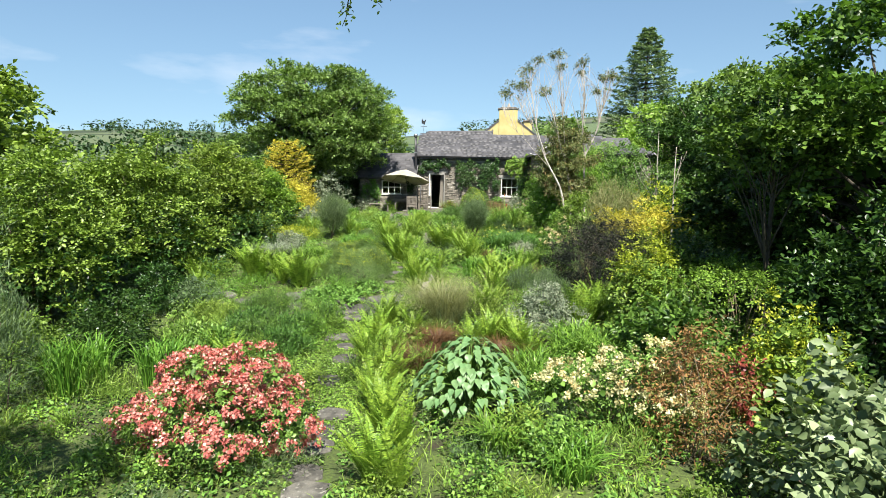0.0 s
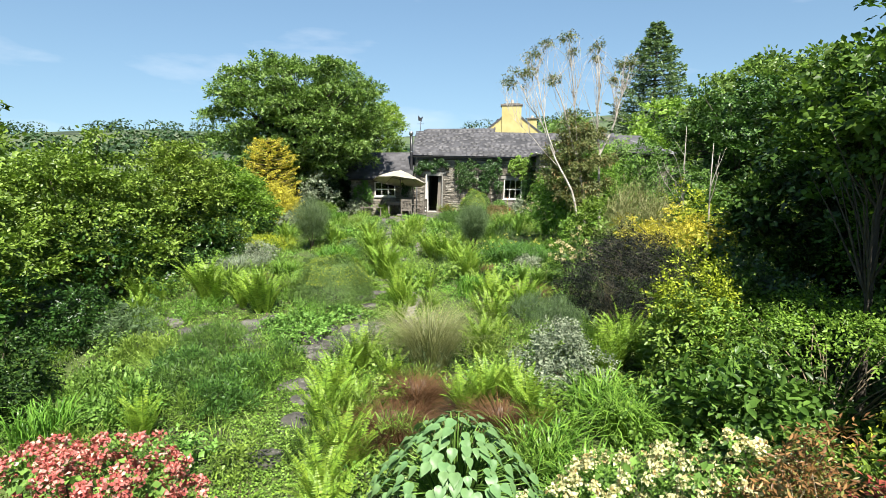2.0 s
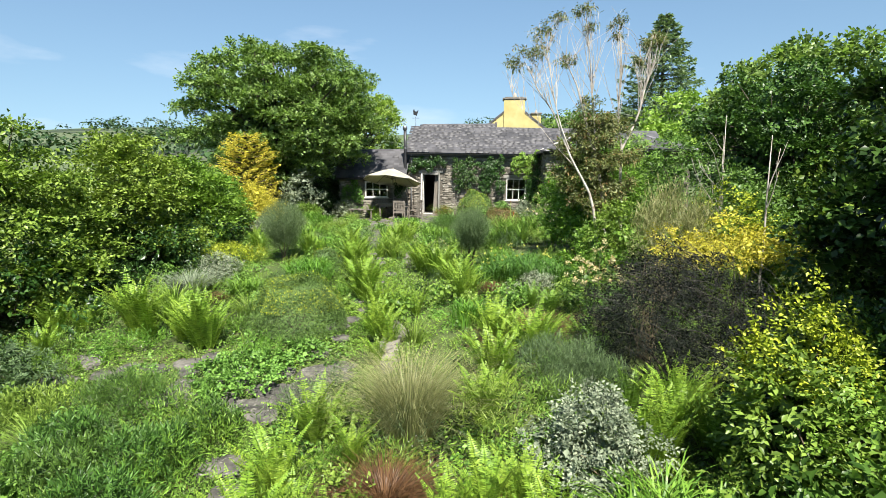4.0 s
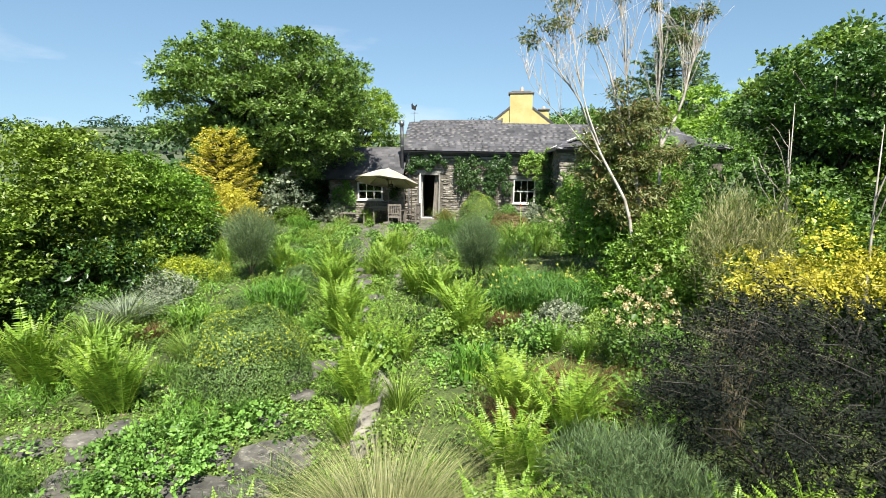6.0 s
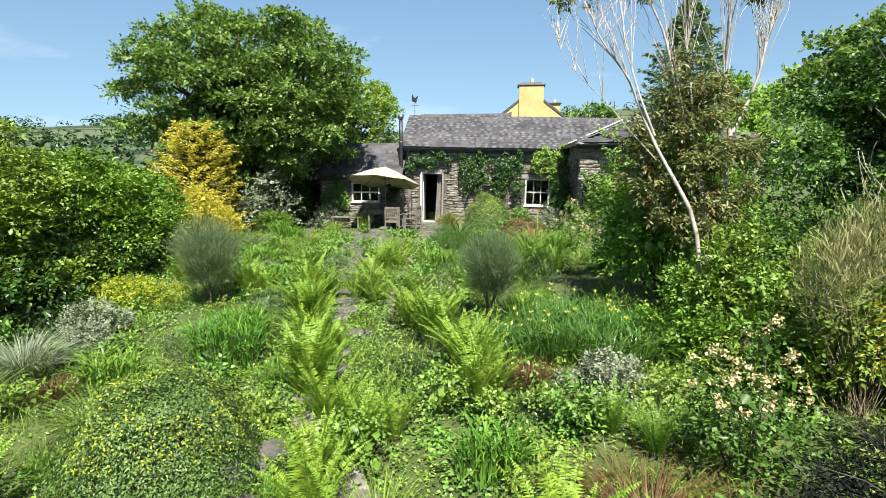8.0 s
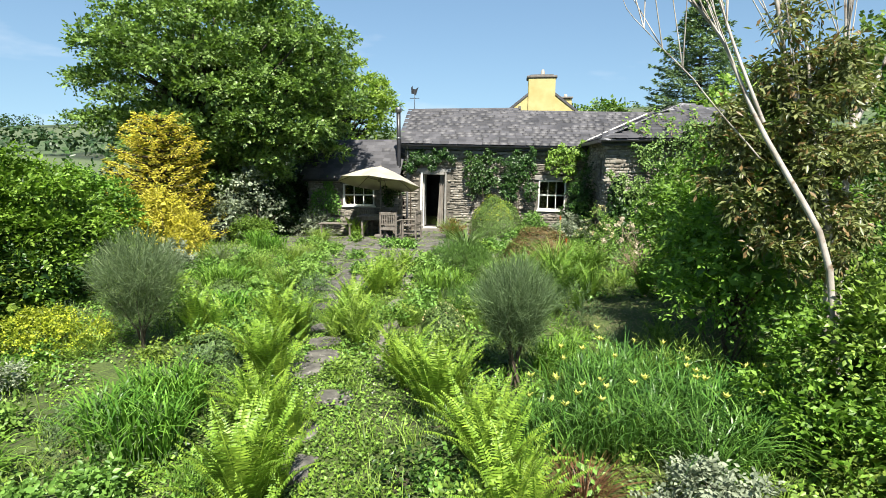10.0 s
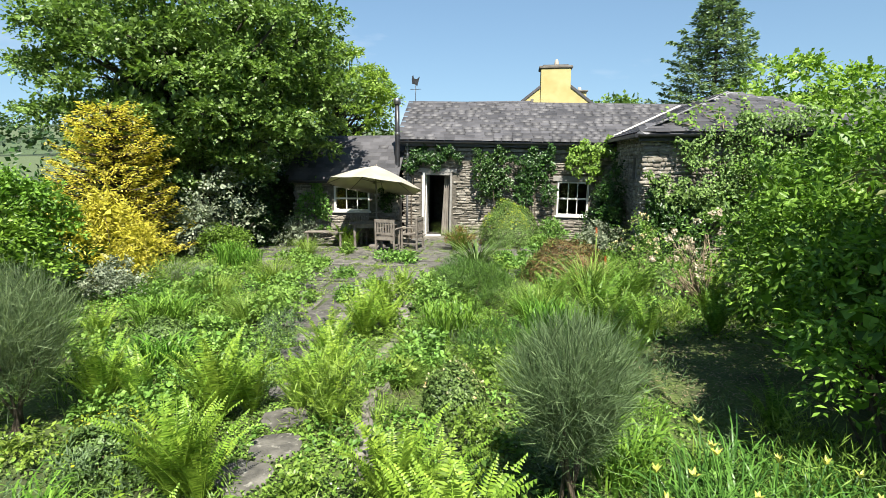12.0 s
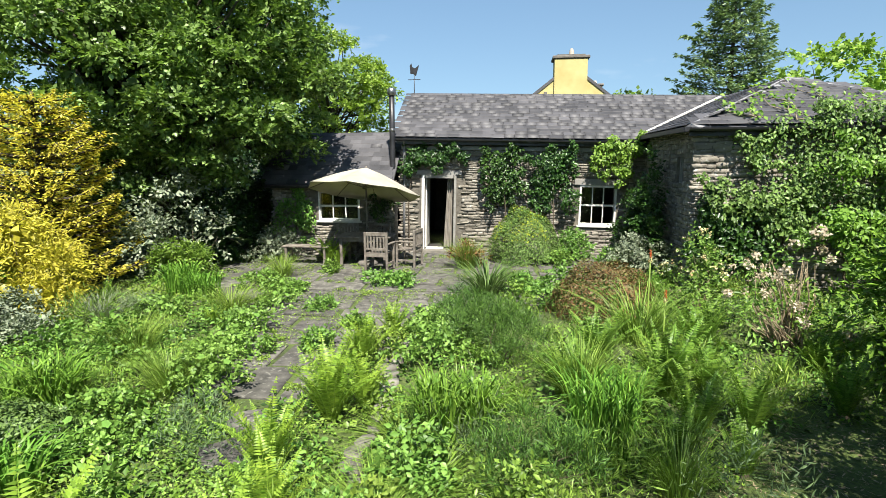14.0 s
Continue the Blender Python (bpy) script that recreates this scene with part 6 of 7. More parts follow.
dome_bush("dense rounded bush with small yellow-green tips", -3.1, 16.15, 1.95, 1.22, BUSH_LEAF, 24000, LIME_LEAF, 3, 0.036)
dome_bush("small olive-green rounded bush beside the path", -3.95, 20.7, 0.85, 0.6, BUSH_LEAF, 5000, LIME_LEAF, 4)
dome_bush("small bush dotted with yellow-green flower heads", -1.0, 22.1, 0.7, 0.55, BUSH_LEAF, 4200, CREAM_PETAL, 5)
dome_bush("small dark rounded bush in the bed", -5.1, 23.2, 1.0, 0.6, BUSH_LEAF, 5000, None, 6)



def standard_broom(x, y, radius, height, stem_h):
    """A grey-green dome of fine upright shoots on short stems."""
    ob = thing("standard_broom", "grey-green dome of fine upright shoots on a bare stem", "shrub", x, y, at_ground(x, y), "domed brooms")
    r = np.random.default_rng(int(abs(x * 100)))
    pieces = []
    for k in range(5):
        a = r.uniform(0, 2 * np.pi)
        pieces.append(tube([(r.normal(0, 0.07), r.normal(0, 0.07), -0.05), (0.05 * math.cos(a), 0.05 * math.sin(a), stem_h * 0.6), (radius * 0.5 * math.cos(a), radius * 0.5 * math.sin(a), stem_h + 0.35)], [0.022, 0.017, 0.008], 6))
    part("stem", mesh_from("stem", *join(pieces), STEM, True), ob)
    c = 9500
    a, q = r.uniform(0, 2 * np.pi, c), np.sqrt(r.random(c))
    out = np.stack([np.cos(a), np.sin(a), np.zeros(c)], 1)
    f = r.random(c) ** 0.7
    reach = radius * (0.4 + 0.6 * f)
    z = stem_h * 0.75 + (height - stem_h * 0.75 - 0.2) * f * (1 - 0.38 * q ** 2)
    P = out * (reach * q)[:, None] + np.array([0, 0, 1.0]) * z[:, None]
    along = out * (0.6 * q)[:, None] + np.array([0, 0, 1.0])
    part("shoot_dome", mesh_from("shoot_dome", *leaves(P, r.normal(0, 1, (c, 3)), (0.16, 0.32), 0.021, LEAF2, 0.0, 0.3, along), BLUE_LEAF), ob)
    return ob


standard_broom(-5.35, 21.2, 0.62, 1.85, 0.45)
standard_broom(0.06, 20.5, 0.46, 1.76, 0.72)
shrub("euphorbia", "euphorbia clump with acid-yellow heads", -6.9, 21.1, 1.9, 0.75, LIME_LEAF, 0.05, 5000, 14, stem=0.008)
shrub("lavender_cotton", "low cushion of silver-grey woolly leaves", -6.3, 19.4, 1.2, 0.65, SILVER_LEAF, 0.045, 4200, 12, stem=0.008)
shrub("lavender_cotton", "low cushion of silver-grey woolly leaves", -7.9, 26.1, 1.1, 0.75, SILVER_LEAF, 0.06, 3600, 12, stem=0.008)
shrub("lavender_cotton", "low cushion of silver-grey woolly leaves", 1.55, 17.9, 1.0, 0.55, SILVER_LEAF, 0.05, 2400, 10, stem=0.008)
tuft("silver_grass", "fine silvery-blue grass clump", -6.35, 18.0, 0.65, 0.62, SILVER_LEAF, 700, 0.011, 1.2, 0.7)
tuft("silver_grass", "fine silvery-blue grass clump", -7.2, 26.9, 0.5, 0.6, SILVER_LEAF, 380, 0.008, 1.2, 0.7)
tuft("fountain_grass", "large pale feathery fountain grass", -0.3, 12.7, 0.95, 1.15, STRAW_GRASS, 2300, 0.0048, 1.0, 0.8, segs=5)
tuft("bronze_sedge", "rusty brown sedge with fine hair-like blades", -0.3, 11.1, 0.5, 0.5, BROWN_GRASS, 2000, 0.007, 1.2, 0.9)
tuft("bronze_sedge", "rusty brown sedge with fine hair-like blades", -0.45, 10.1, 0.55, 0.55, BROWN_GRASS, 2200, 0.0055, 1.2, 0.9)
tuft("bronze_sedge", "rusty brown sedge with fine hair-like blades", 0.95, 9.9, 0.45, 0.45, BROWN_GRASS, 1600, 0.007, 1.2, 0.9)
tuft("bronze_sedge", "low patchy sedge of rust-brown blades", 1.5, 15.4, 0.8, 0.35, BROWN_GRASS, 900, 0.008, 1.0, 0.8)
tuft("bronze_sedge", "low patchy sedge of rust-brown blades", 0.95, 14.7, 0.5, 0.4, BROWN_GRASS, 500, 0.008, 1.0, 0.8)
tuft("bronze_sedge", "low patchy sedge of rust-brown blades", 0.65, 18.3, 0.45, 0.3, BROWN_GRASS, 420, 0.008, 1.0, 0.8)
tuft("bronze_sedge", "low patchy sedge of rust-brown blades", -5.6, 17.6, 0.45, 0.25, BROWN_GRASS, 380, 0.008, 1.0, 0.8)
dome_bush("rounded bronze-leaved bush on the terrace edge", 0.75, 28.6, 1.7, 1.0, RUSSET_LEAF, 11000, None, 8)
tuft("flax", "spiky olive-green flax clump", -1.25, 29.7, 0.62, 0.75, BUSH_LEAF, 170, 0.03, 1.3, 0.6)
tuft("flax", "spiky dark green flax clump", -6.1, 16.9, 0.55, 0.7, GRASS, 110, 0.03, 1.3, 0.6)
shrub("sage_bush", "low olive-brown bush beside the doorway", -1.95, 32.6, 1.1, 0.75, BRONZE_LEAF, 0.05, 1400, 10, stem=0.008)
tuft("grass_clump", "yellow-green grass clump by the doorway", -1.9, 32.5, 0.6, 0.85, GRASS, 380, 0.01, 1.0, 0.5)
dome_bush("rounded light green bush against the cottage wall", -0.5, 33.6, 1.75, 1.5, VINE, 14000, LIME_LEAF, 7, 0.055)
shrub("wall_herb", "fresh green leafy plant under the window", 0.75, 34.0, 1.0, 0.85, HERB, 0.07, 2400, 10)
# some foliage grows here; these dark leaves also stand in for the recess's shade
shrub("dark_bush", "dark bush in the corner by the wing", 2.2, 33.4, 1.0, 1.9, DARK_LEAF, 0.08, 3200, 12)
shrub("dark_bush", "tall dark bush standing in for shade and foliage in the wing recess", 2.3, 32.5, 0.7, 2.9, DARK_LEAF, 0.09, 4200, 24, d=1.8, size=0.3)
shrub("blue_shrub", "blue-grey rounded shrub by the wing wall", 2.05, 31.6, 1.4, 1.1, SILVER_LEAF, 0.06, 2600, 12, stem=0.012)
shrub("silver_herb", "pale grey-green herb by the low wing", -6.9, 33.0, 1.5, 1.0, SILVER_LEAF, 0.05, 2800, 12, stem=0.008)
shrub("feathery_bush", "soft feathery dark green bush", -1.05, 26.2, 1.6, 0.9, FEATHER, 0.07, 7500, 14, width=0.14, droop=-0.6, stem=0.01)
shrub("feathery_bush", "soft feathery green bush by the path", -0.5, 23.5, 1.2, 0.6, FEATHER, 0.07, 3600, 12, width=0.14, droop=-0.6, stem=0.01)
shrub("feathery_bush", "soft feathery green bush", -0.1, 22.5, 0.9, 0.5, HEDGE, 0.06, 2200, 12, width=0.2, droop=-0.6, stem=0.01)
shrub("feathery_bush", "soft feathery green bush", -1.4, 27.6, 1.2, 0.7, FEATHER, 0.07, 4200, 12, width=0.14, droop=-0.6, stem=0.01)
shrub("feathery_bush", "soft feathery grey-green bush", -4.2, 13.0, 1.9, 0.75, FEATHER, 0.08, 5500, 14, d=1.3, width=0.12, droop=-0.5, stem=0.01)
shrub("dark_bush", "dark leafy bush at the shaded edge", -6.6, 10.4, 1.7, 1.5, DARK_LEAF, 0.07, 6000, 14, stem=0.015)
shrub("dark_bush", "dark leafy bush at the shaded edge", -7.4, 13.2, 1.6, 1.1, DARK_LEAF, 0.07, 5000, 14, stem=0.015)
shrub("dark_bush", "blue-green bush at the shaded edge", -6.4, 13.2, 1.1, 0.95, BLUE_LEAF, 0.08, 2400, 12, width=0.2, stem=0.012)
shrub("dark_bush", "leafy green bush at the shaded edge", -8.2, 9.6, 1.8, 1.4, HEDGE, 0.08, 5000, 14, stem=0.015)
shrub("dark_bush", "dark leafy bush under the boundary shrubs", -7.8, 17.4, 1.4, 0.9, DARK_LEAF, 0.07, 3600, 12, stem=0.012)

shrub("tall_broom", "tall dark feathery broom at the garden edge", -6.7, 8.0, 1.3, 3.5, BLUE_LEAF, 0.16, 5200, 18, width=0.06, droop=-1.2, stem=0.015, spread=0.6)

for x, y, w, h, m in ((-3.3, 11.6, 1.1, 0.62, FEATHER), (-3.9, 11.2, 1.2, 0.7, FEATHER), (-3.2, 10.7, 1.0, 0.6, FEATHER), (-4.5, 11.9, 1.1, 0.6, FEATHER), (-4.6, 10.6, 1.0, 0.55, HERB), (-3.0, 12.5, 0.9, 0.55, FEATHER), (-5.3, 11.1, 1.1, 0.5, HERB), (-5.6, 12.7, 1.1, 0.45, GRASS)):
    shrub("feathery_bush", "soft feathery green bush in the lower bed", x, y, w, h, m, 0.085, int(2400 * w), 14, width=0.2 if m is not HERB else 0.5, droop=-0.5, stem=0.008, category="perennial", core=6)

FERNS = [  # x, y, height, fronds, deep
    (-1.5, 12.4, 0.9, 14, 0), (-1.55, 11.3, 0.95, 15, 0), (-1.5, 10.4, 0.95, 15, 0), (-3.95, 10.0, 0.75, 13, 0), (1.3, 10.3, 0.8, 12, 0), (0.73, 10.7, 0.8, 13, 0), (3.0, 12.7, 0.95, 13, 0), (-7.5, 15.3, 0.9, 13, 0), (-1.45, 16.1, 0.85, 13, 0), (-1.2, 16.9, 0.8, 12, 0), (1.45, 16.9, 0.6, 12, 1), (1.8, 16.5, 0.6, 12, 1),
    (-0.55, 6.6, 0.95, 16, 0), (-0.62, 7.7, 0.95, 16, 0), (-0.95, 8.6, 0.9, 15, 0), (-1.0, 9.6, 0.85, 14, 0), (-1.15, 10.6, 0.8, 13, 0), (-0.9, 12.0, 0.7, 12, 0),
    (0.62, 12.6, 0.85, 14, 0), (0.45, 10.6, 0.7, 12, 0), (1.1, 10.75, 0.7, 12, 0), (2.45, 11.9, 0.95, 13, 0), (2.9, 12.3, 0.9, 13, 0), (-6.0, 15.5, 1.25, 20, 0), (-4.5, 15.05, 1.15, 20, 0), (-5.3, 15.7, 0.95, 16, 0), (-7.0, 14.4, 0.7, 12, 0),
    (-4.6, 10.6, 0.6, 11, 0), (-3.7, 12.0, 0.55, 10, 1), (-2.2, 17.9, 1.15, 16, 0), (-1.75, 17.3, 0.9, 12, 0), (-1.35, 15.6, 0.9, 13, 0), (-1.2, 14.7, 0.6, 10, 0),
    (-0.12, 18.4, 1.0, 16, 0), (0.0, 17.8, 0.85, 13, 0), (-0.8, 19.6, 1.1, 17, 0), (-1.3, 20.4, 0.95, 14, 0), (-0.35, 19.0, 0.9, 14, 0), (0.75, 14.9, 0.95, 16, 0), (0.7, 13.7, 0.95, 15, 0), (1.35, 14.25, 0.95, 16, 0), (1.6, 14.95, 0.6, 12, 0),
    (3.3, 11.9, 0.75, 12, 0), (2.5, 12.9, 0.7, 12, 1), (2.2, 15.0, 0.6, 12, 1), (2.3, 14.3, 0.6, 12, 1), (-3.15, 20.4, 1.0, 16, 0), (-2.75, 19.3, 0.85, 14, 0), (-3.45, 21.6, 1.0, 17, 0), (-4.8, 21.7, 0.85, 14, 0), (-2.5, 19.05, 0.85, 14, 0), (-2.4, 21.9, 0.8, 14, 0), (-2.75, 23.2, 0.75, 12, 0),
    (-2.55, 24.2, 0.85, 14, 0), (-2.45, 22.5, 0.75, 13, 0), (-2.65, 25.8, 0.72, 13, 0), (-2.5, 26.9, 0.6, 11, 0), (-2.75, 24.9, 0.65, 11, 0), (-2.7, 22.0, 0.65, 12, 0), (-5.5, 27.2, 0.35, 10, 0), (-5.4, 32.6, 0.8, 13, 0),
    (0.9, 25.0, 0.95, 15, 1), (0.3, 26.0, 0.8, 14, 1), (1.6, 26.4, 0.8, 14, 1), (-0.2, 25.0, 0.7, 13, 1), (1.5, 24.4, 0.75, 13, 1), (2.3, 25.6, 0.5, 12, 1), (2.2, 22.0, 0.6, 11, 1), (4.2, 19.0, 0.6, 12, 1), (-6.9, 22.8, 0.8, 13, 0), (-6.2, 23.4, 0.7, 12, 0), (-8.2, 28.3, 0.5, 10, 0),
]
for x, y, h, c, deep in FERNS:
    fern(x, y, h, c, FERN_DEEP if deep else FERN)
    if h >= 0.8 and not deep:
        fern(x + 0.22 + 0.1 * math.sin(x * 9), y + 0.3 * math.cos(y * 7), h * 0.82, int(c * 0.6), FERN)
for x, y, h in ((1.0, 24.3, 0.75), (0.7, 23.8, 0.6), (1.35, 25.2, 0.7), (0.5, 24.7, 0.7), (1.2, 23.7, 0.5), (2.6, 24.9, 0.7), (2.9, 26.0, 0.7), (2.0, 27.2, 0.7)):
    fern(x, y, h, 12, FERN_DEEP)

# strap-leaved clumps
for x, y, rad, h, c in ((2.35, 10.3, 1.0, 0.6, 520), (1.5, 9.3, 0.7, 0.55, 300), (1.9, 8.6, 0.7, 0.5, 260), (1.0, 7.2, 0.6, 0.4, 240), (1.7, 6.6, 0.6, 0.45, 240), (-6.1, 8.9, 0.7, 0.95, 300), (-4.9, 9.4, 0.55, 0.85, 240), (-7.0, 7.6, 0.7, 0.9, 240), (-3.8, 18.8, 0.75, 0.75, 360), (0.2, 16.4, 0.5, 0.55, 200),
                        (-3.9, 19.5, 0.7, 0.7, 320), (-5.0, 18.0, 0.6, 0.5, 240), (-5.6, 24.1, 0.65, 0.68, 320), (-4.8, 22.6, 0.6, 0.55, 240), (0.6, 21.0, 0.5, 0.5, 180), (-1.3, 24.2, 0.6, 0.65, 320), (0.1, 24.0, 0.5, 0.85, 240), (-7.3, 29.2, 0.5, 0.7, 220), (-6.6, 28.9, 0.5, 0.6, 200), (-6.9, 19.9, 0.5, 0.5, 180), ):
    tuft("strap_leaf_clump", "arching strap-leaved green clump", x, y, rad, h, STRAP, int(c * 1.15), 0.027, 1.15, 1.1, "perennial", group="strap-leaved clumps", scatter=0.55)
for x, y, rad, h, c in ((1.0, 19.6, 0.8, 0.72, 420), (1.8, 19.3, 0.85, 0.75, 460), (2.4, 19.8, 0.7, 0.65, 320), (0.5, 19.2, 0.5, 0.6, 240), (1.5, 20.4, 0.8, 0.65, 360)):
    tuft("day_lily", "day lily clump with yellow trumpet flowers", x, y, rad, h * 0.85, LILY, int(c * 1.9), 0.019, 1.1, 1.0, "perennial", group="day lilies", scatter=0.85, flowers=(YELLOW_PETAL, 7, 0.07, 0.10))
for x, y, rad, h, c in ((-5.6, 25.5, 0.5, 0.7, 420), (-4.6, 24.7, 0.5, 0.55, 420), (-5.6, 28.0, 0.6, 0.5, 420), (-4.4, 16.9, 0.6, 0.5, 380), (-1.0, 13.6, 0.3, 0.5, 150), (0.0, 24.9, 0.5, 0.8, 420), (-1.7, 22.7, 0.6, 0.3, 420), (-1.4, 23.2, 0.6, 0.28, 380), (-1.8, 24.0, 0.5, 0.26, 320), (0.6, 23.4, 0.45, 0.6, 260), (-0.7, 15.5, 0.4, 0.6, 220), (-5.9, 30.9, 0.5, 0.55, 260), (-6.2, 31.6, 0.4, 0.5, 200), (-5.0, 12.0, 0.6, 0.4, 320)):
    tuft("grass_clump", "fine green garden grass clump", x, y, rad, h, GRASS, c, 0.009, 1.0, 0.5, group="grass clumps")
poker = tuft("red_hot_poker", "red hot poker plant with orange-red flower spikes", 1.05, 27.1, 0.7, 0.85, GRASS, 200, 0.02, 1.2, 0.6, "perennial")
for k, (dx, dy, hh) in enumerate(((0.1, 0.0, 1.2), (0.2, -0.5, 0.75))):
    part("flower_stem", mesh_from("flower_stem", *tube([(dx, dy, 0), (dx, dy, hh)], [0.012, 0.01], 6), GRASS), poker)
    ang_, up_ = np.arange(90) * 2.4, np.linspace(0, 1, 90)
    rim = np.stack([np.cos(ang_), np.sin(ang_), np.full(90, -0.55)], 1)
    at_ = np.array([dx, dy, hh]) + rim * np.array([0.016, 0.016, 0]) * (1.1 - 0.7 * up_)[:, None] + np.array([0, 0, 0.17]) * up_[:, None]
    for lo, hi, petal, name in ((0, 34, CREAM_PETAL, "lower_florets"), (34, 90, RED_PETAL, "upper_florets")):
        part(name, mesh_from(name, *leaves(at_[lo:hi], rim[lo:hi] * np.array([1, 1, -0.5]), (0.022, 0.032), 0.35, LEAF2, 0.0, 0.1, rim[lo:hi]), petal), poker)


# hosta: broad ribbed leaves, each a piece of its own
def hosta_leaf():
    V, F = [], []
    for i, t in enumerate(np.linspace(0, 1, 7)):
        w = 0.36 * math.sin(math.pi * (0.06 + 0.94 * t) ** 0.62) if t < 1 else 0.0
        for j, s in enumerate((-1, -0.5, 0, 0.5, 1)):
            V.append((t * (1 - 0.12 * abs(s)), s * w, 0.10 * abs(s) * w * 2 - 0.34 * t ** 2 + (0.02 if j % 2 else 0)))
    for i in range(6):
        for j in range(4):
            a = i * 5 + j
            F.append((a, a + 1, a + 6, a + 5))
    return mesh_from("leaf", V, F, HOSTA, True)


HOSTA_LEAF = hosta_leaf()


def hosta(x, y, radius, height, count):
    r = np.random.default_rng(5)
    ob = thing("hosta", "large hosta mound with broad blue-green leaves", "hosta", x, y, at_ground(x, y))
    pieces = []
    for k in range(count):
        q = math.sqrt((k + 0.5) / count)
        a = k * 2.39996 + r.normal(0, 0.2)
        base = Vector((radius * q * 0.75 * math.cos(a), radius * q * 0.75 * math.sin(a), 0.12 + height * (1 - 0.8 * q ** 2) * r.uniform(0.9, 1.08)))
        s = r.uniform(0.115, 0.17)
        m = Matrix.Translation(base) @ Matrix.Rotation(a + r.normal(0, 0.3), 4, "Z") @ Matrix.Rotation(radians(6 + 28 * q + r.normal(0, 7)), 4, "Y") @ Matrix.Rotation(r.normal(0, 0.18), 4, "X") @ Matrix.Scale(s, 4)
        part("leaf", HOSTA_LEAF, ob, m=m)
        pieces.append(tube([(base.x * 0.15, base.y * 0.15, 0), (base.x * 0.6, base.y * 0.6, base.z * 0.8), tuple(base)], [0.009, 0.007, 0.006], 4))
    part("leaf_stalk", mesh_from("leaf_stalk", *join(pieces), HERB), ob)
    return ob


hosta(0.5, 8.45, 1.12, 0.88, 300)

# ---- climbers on the walls ----
def climber(name, label, y, spots, mat, leaf, count, stems, width=0.6, facing=(0, -1, 0)):
    """Leaf masses held flat against a wall, on twining stems from the soil."""
    ob = thing(name, label, "climber")
    pieces = [tube([np.array(p) for p in line], np.linspace(0.022, 0.008, len(line)), 6) for line in stems]
    part("framework", mesh_from("framework", *join(pieces), STEM, True), ob)
    loose = [(x, y, z, rx * 0.7, ry, rz * 0.7) for x, z, rx, ry, rz in spots]
    for x, z, rx, ry, rz in spots:  # straggling sprays break the outline
        for _ in range(7):
            a, q, s = rng.uniform(0, 6.28), rng.uniform(0.6, 1.35), rng.uniform(0.18, 0.42)
            loose.append((x + rx * q * math.cos(a), y + rng.normal(0, 0.05), z + rz * q * math.sin(a), rx * s, ry * 0.7, rz * s))
    P, D = puff_cloud(loose, int(count * 1.2), 0.2, up=0.1)
    part("foliage", mesh_from("foliage", *leaves(P, D * 0.5 + np.array(facing) * 0.8 + np.array([0, 0, 0.3]), leaf, width, LEAF2, 0.9, 0.45), mat), ob)
    return ob


cy = WY - 0.2
climber("wall_climber", "dark leafy climber trained over the doorway", cy, [(-3.55, 2.75, 0.35, 0.2, 0.35), (-3.0, 2.7, 0.45, 0.2, 0.32), (-2.55, 2.85, 0.3, 0.18, 0.28), (-3.75, 2.45, 0.2, 0.15, 0.3), (-2.3, 2.75, 0.2, 0.15, 0.2)], DARK_LEAF, 0.085, 1900, [[(-3.7, cy, 0), (-3.72, cy + 0.05, 1.4), (-3.6, cy, 2.5)]])
climber("wall_climber", "dark leafy climber trained on the stone wall", cy, [(-1.25, 2.45, 0.4, 0.22, 0.55), (-1.0, 1.9, 0.4, 0.2, 0.5), (-0.9, 2.75, 0.35, 0.2, 0.25), (-1.35, 1.7, 0.22, 0.15, 0.35)], DARK_LEAF, 0.09, 1900, [[(-0.9, cy, 0), (-1.0, cy, 1.2), (-1.1, cy, 2.4)]])
climber("wall_climber", "dark leafy climber trained on the stone wall", cy, [(0.1, 2.5, 0.5, 0.22, 0.45), (0.45, 2.1, 0.45, 0.2, 0.5), (0.05, 1.75, 0.4, 0.2, 0.4), (0.6, 2.7, 0.35, 0.2, 0.3), (0.7, 1.6, 0.2, 0.15, 0.35)], DARK_LEAF, 0.09, 2400, [[(0.3, cy, 0), (0.3, cy, 1.2), (0.25, cy, 2.4)]])
climber("wall_climber", "bright green climber above the window", cy - 0.1, [(1.45, 2.6, 0.35, 0.25, 0.35), (1.95, 2.75, 0.45, 0.35, 0.4), (2.3, 2.9, 0.4, 0.35, 0.35), (2.1, 2.35, 0.25, 0.2, 0.3)], BRIGHT_LEAF, 0.09, 1700, [[(2.4, cy, 0), (2.35, cy, 1.4), (2.1, cy - 0.1, 2.6)]])
climber("wall_climber", "ivy on the end of the low wing", LY - 0.15, [(-6.7, 1.35, 0.45, 0.15, 0.45), (-6.4, 0.9, 0.4, 0.15, 0.4), (-7.1, 0.9, 0.35, 0.15, 0.5)], HERB, 0.08, 1500, [[(-6.8, LY - 0.1, 0), (-6.7, LY - 0.12, 1.3)]])
climber("wall_climber", "leafy rose between window and doorway", LY - 0.12, [(-4.35, 1.2, 0.28, 0.15, 0.5), (-4.1, 1.5, 0.2, 0.15, 0.3)], DARK_LEAF, 0.08, 500, [[(-4.3, LY - 0.1, 0), (-4.3, LY - 0.12, 1.2)]])
hy = HY - 0.28
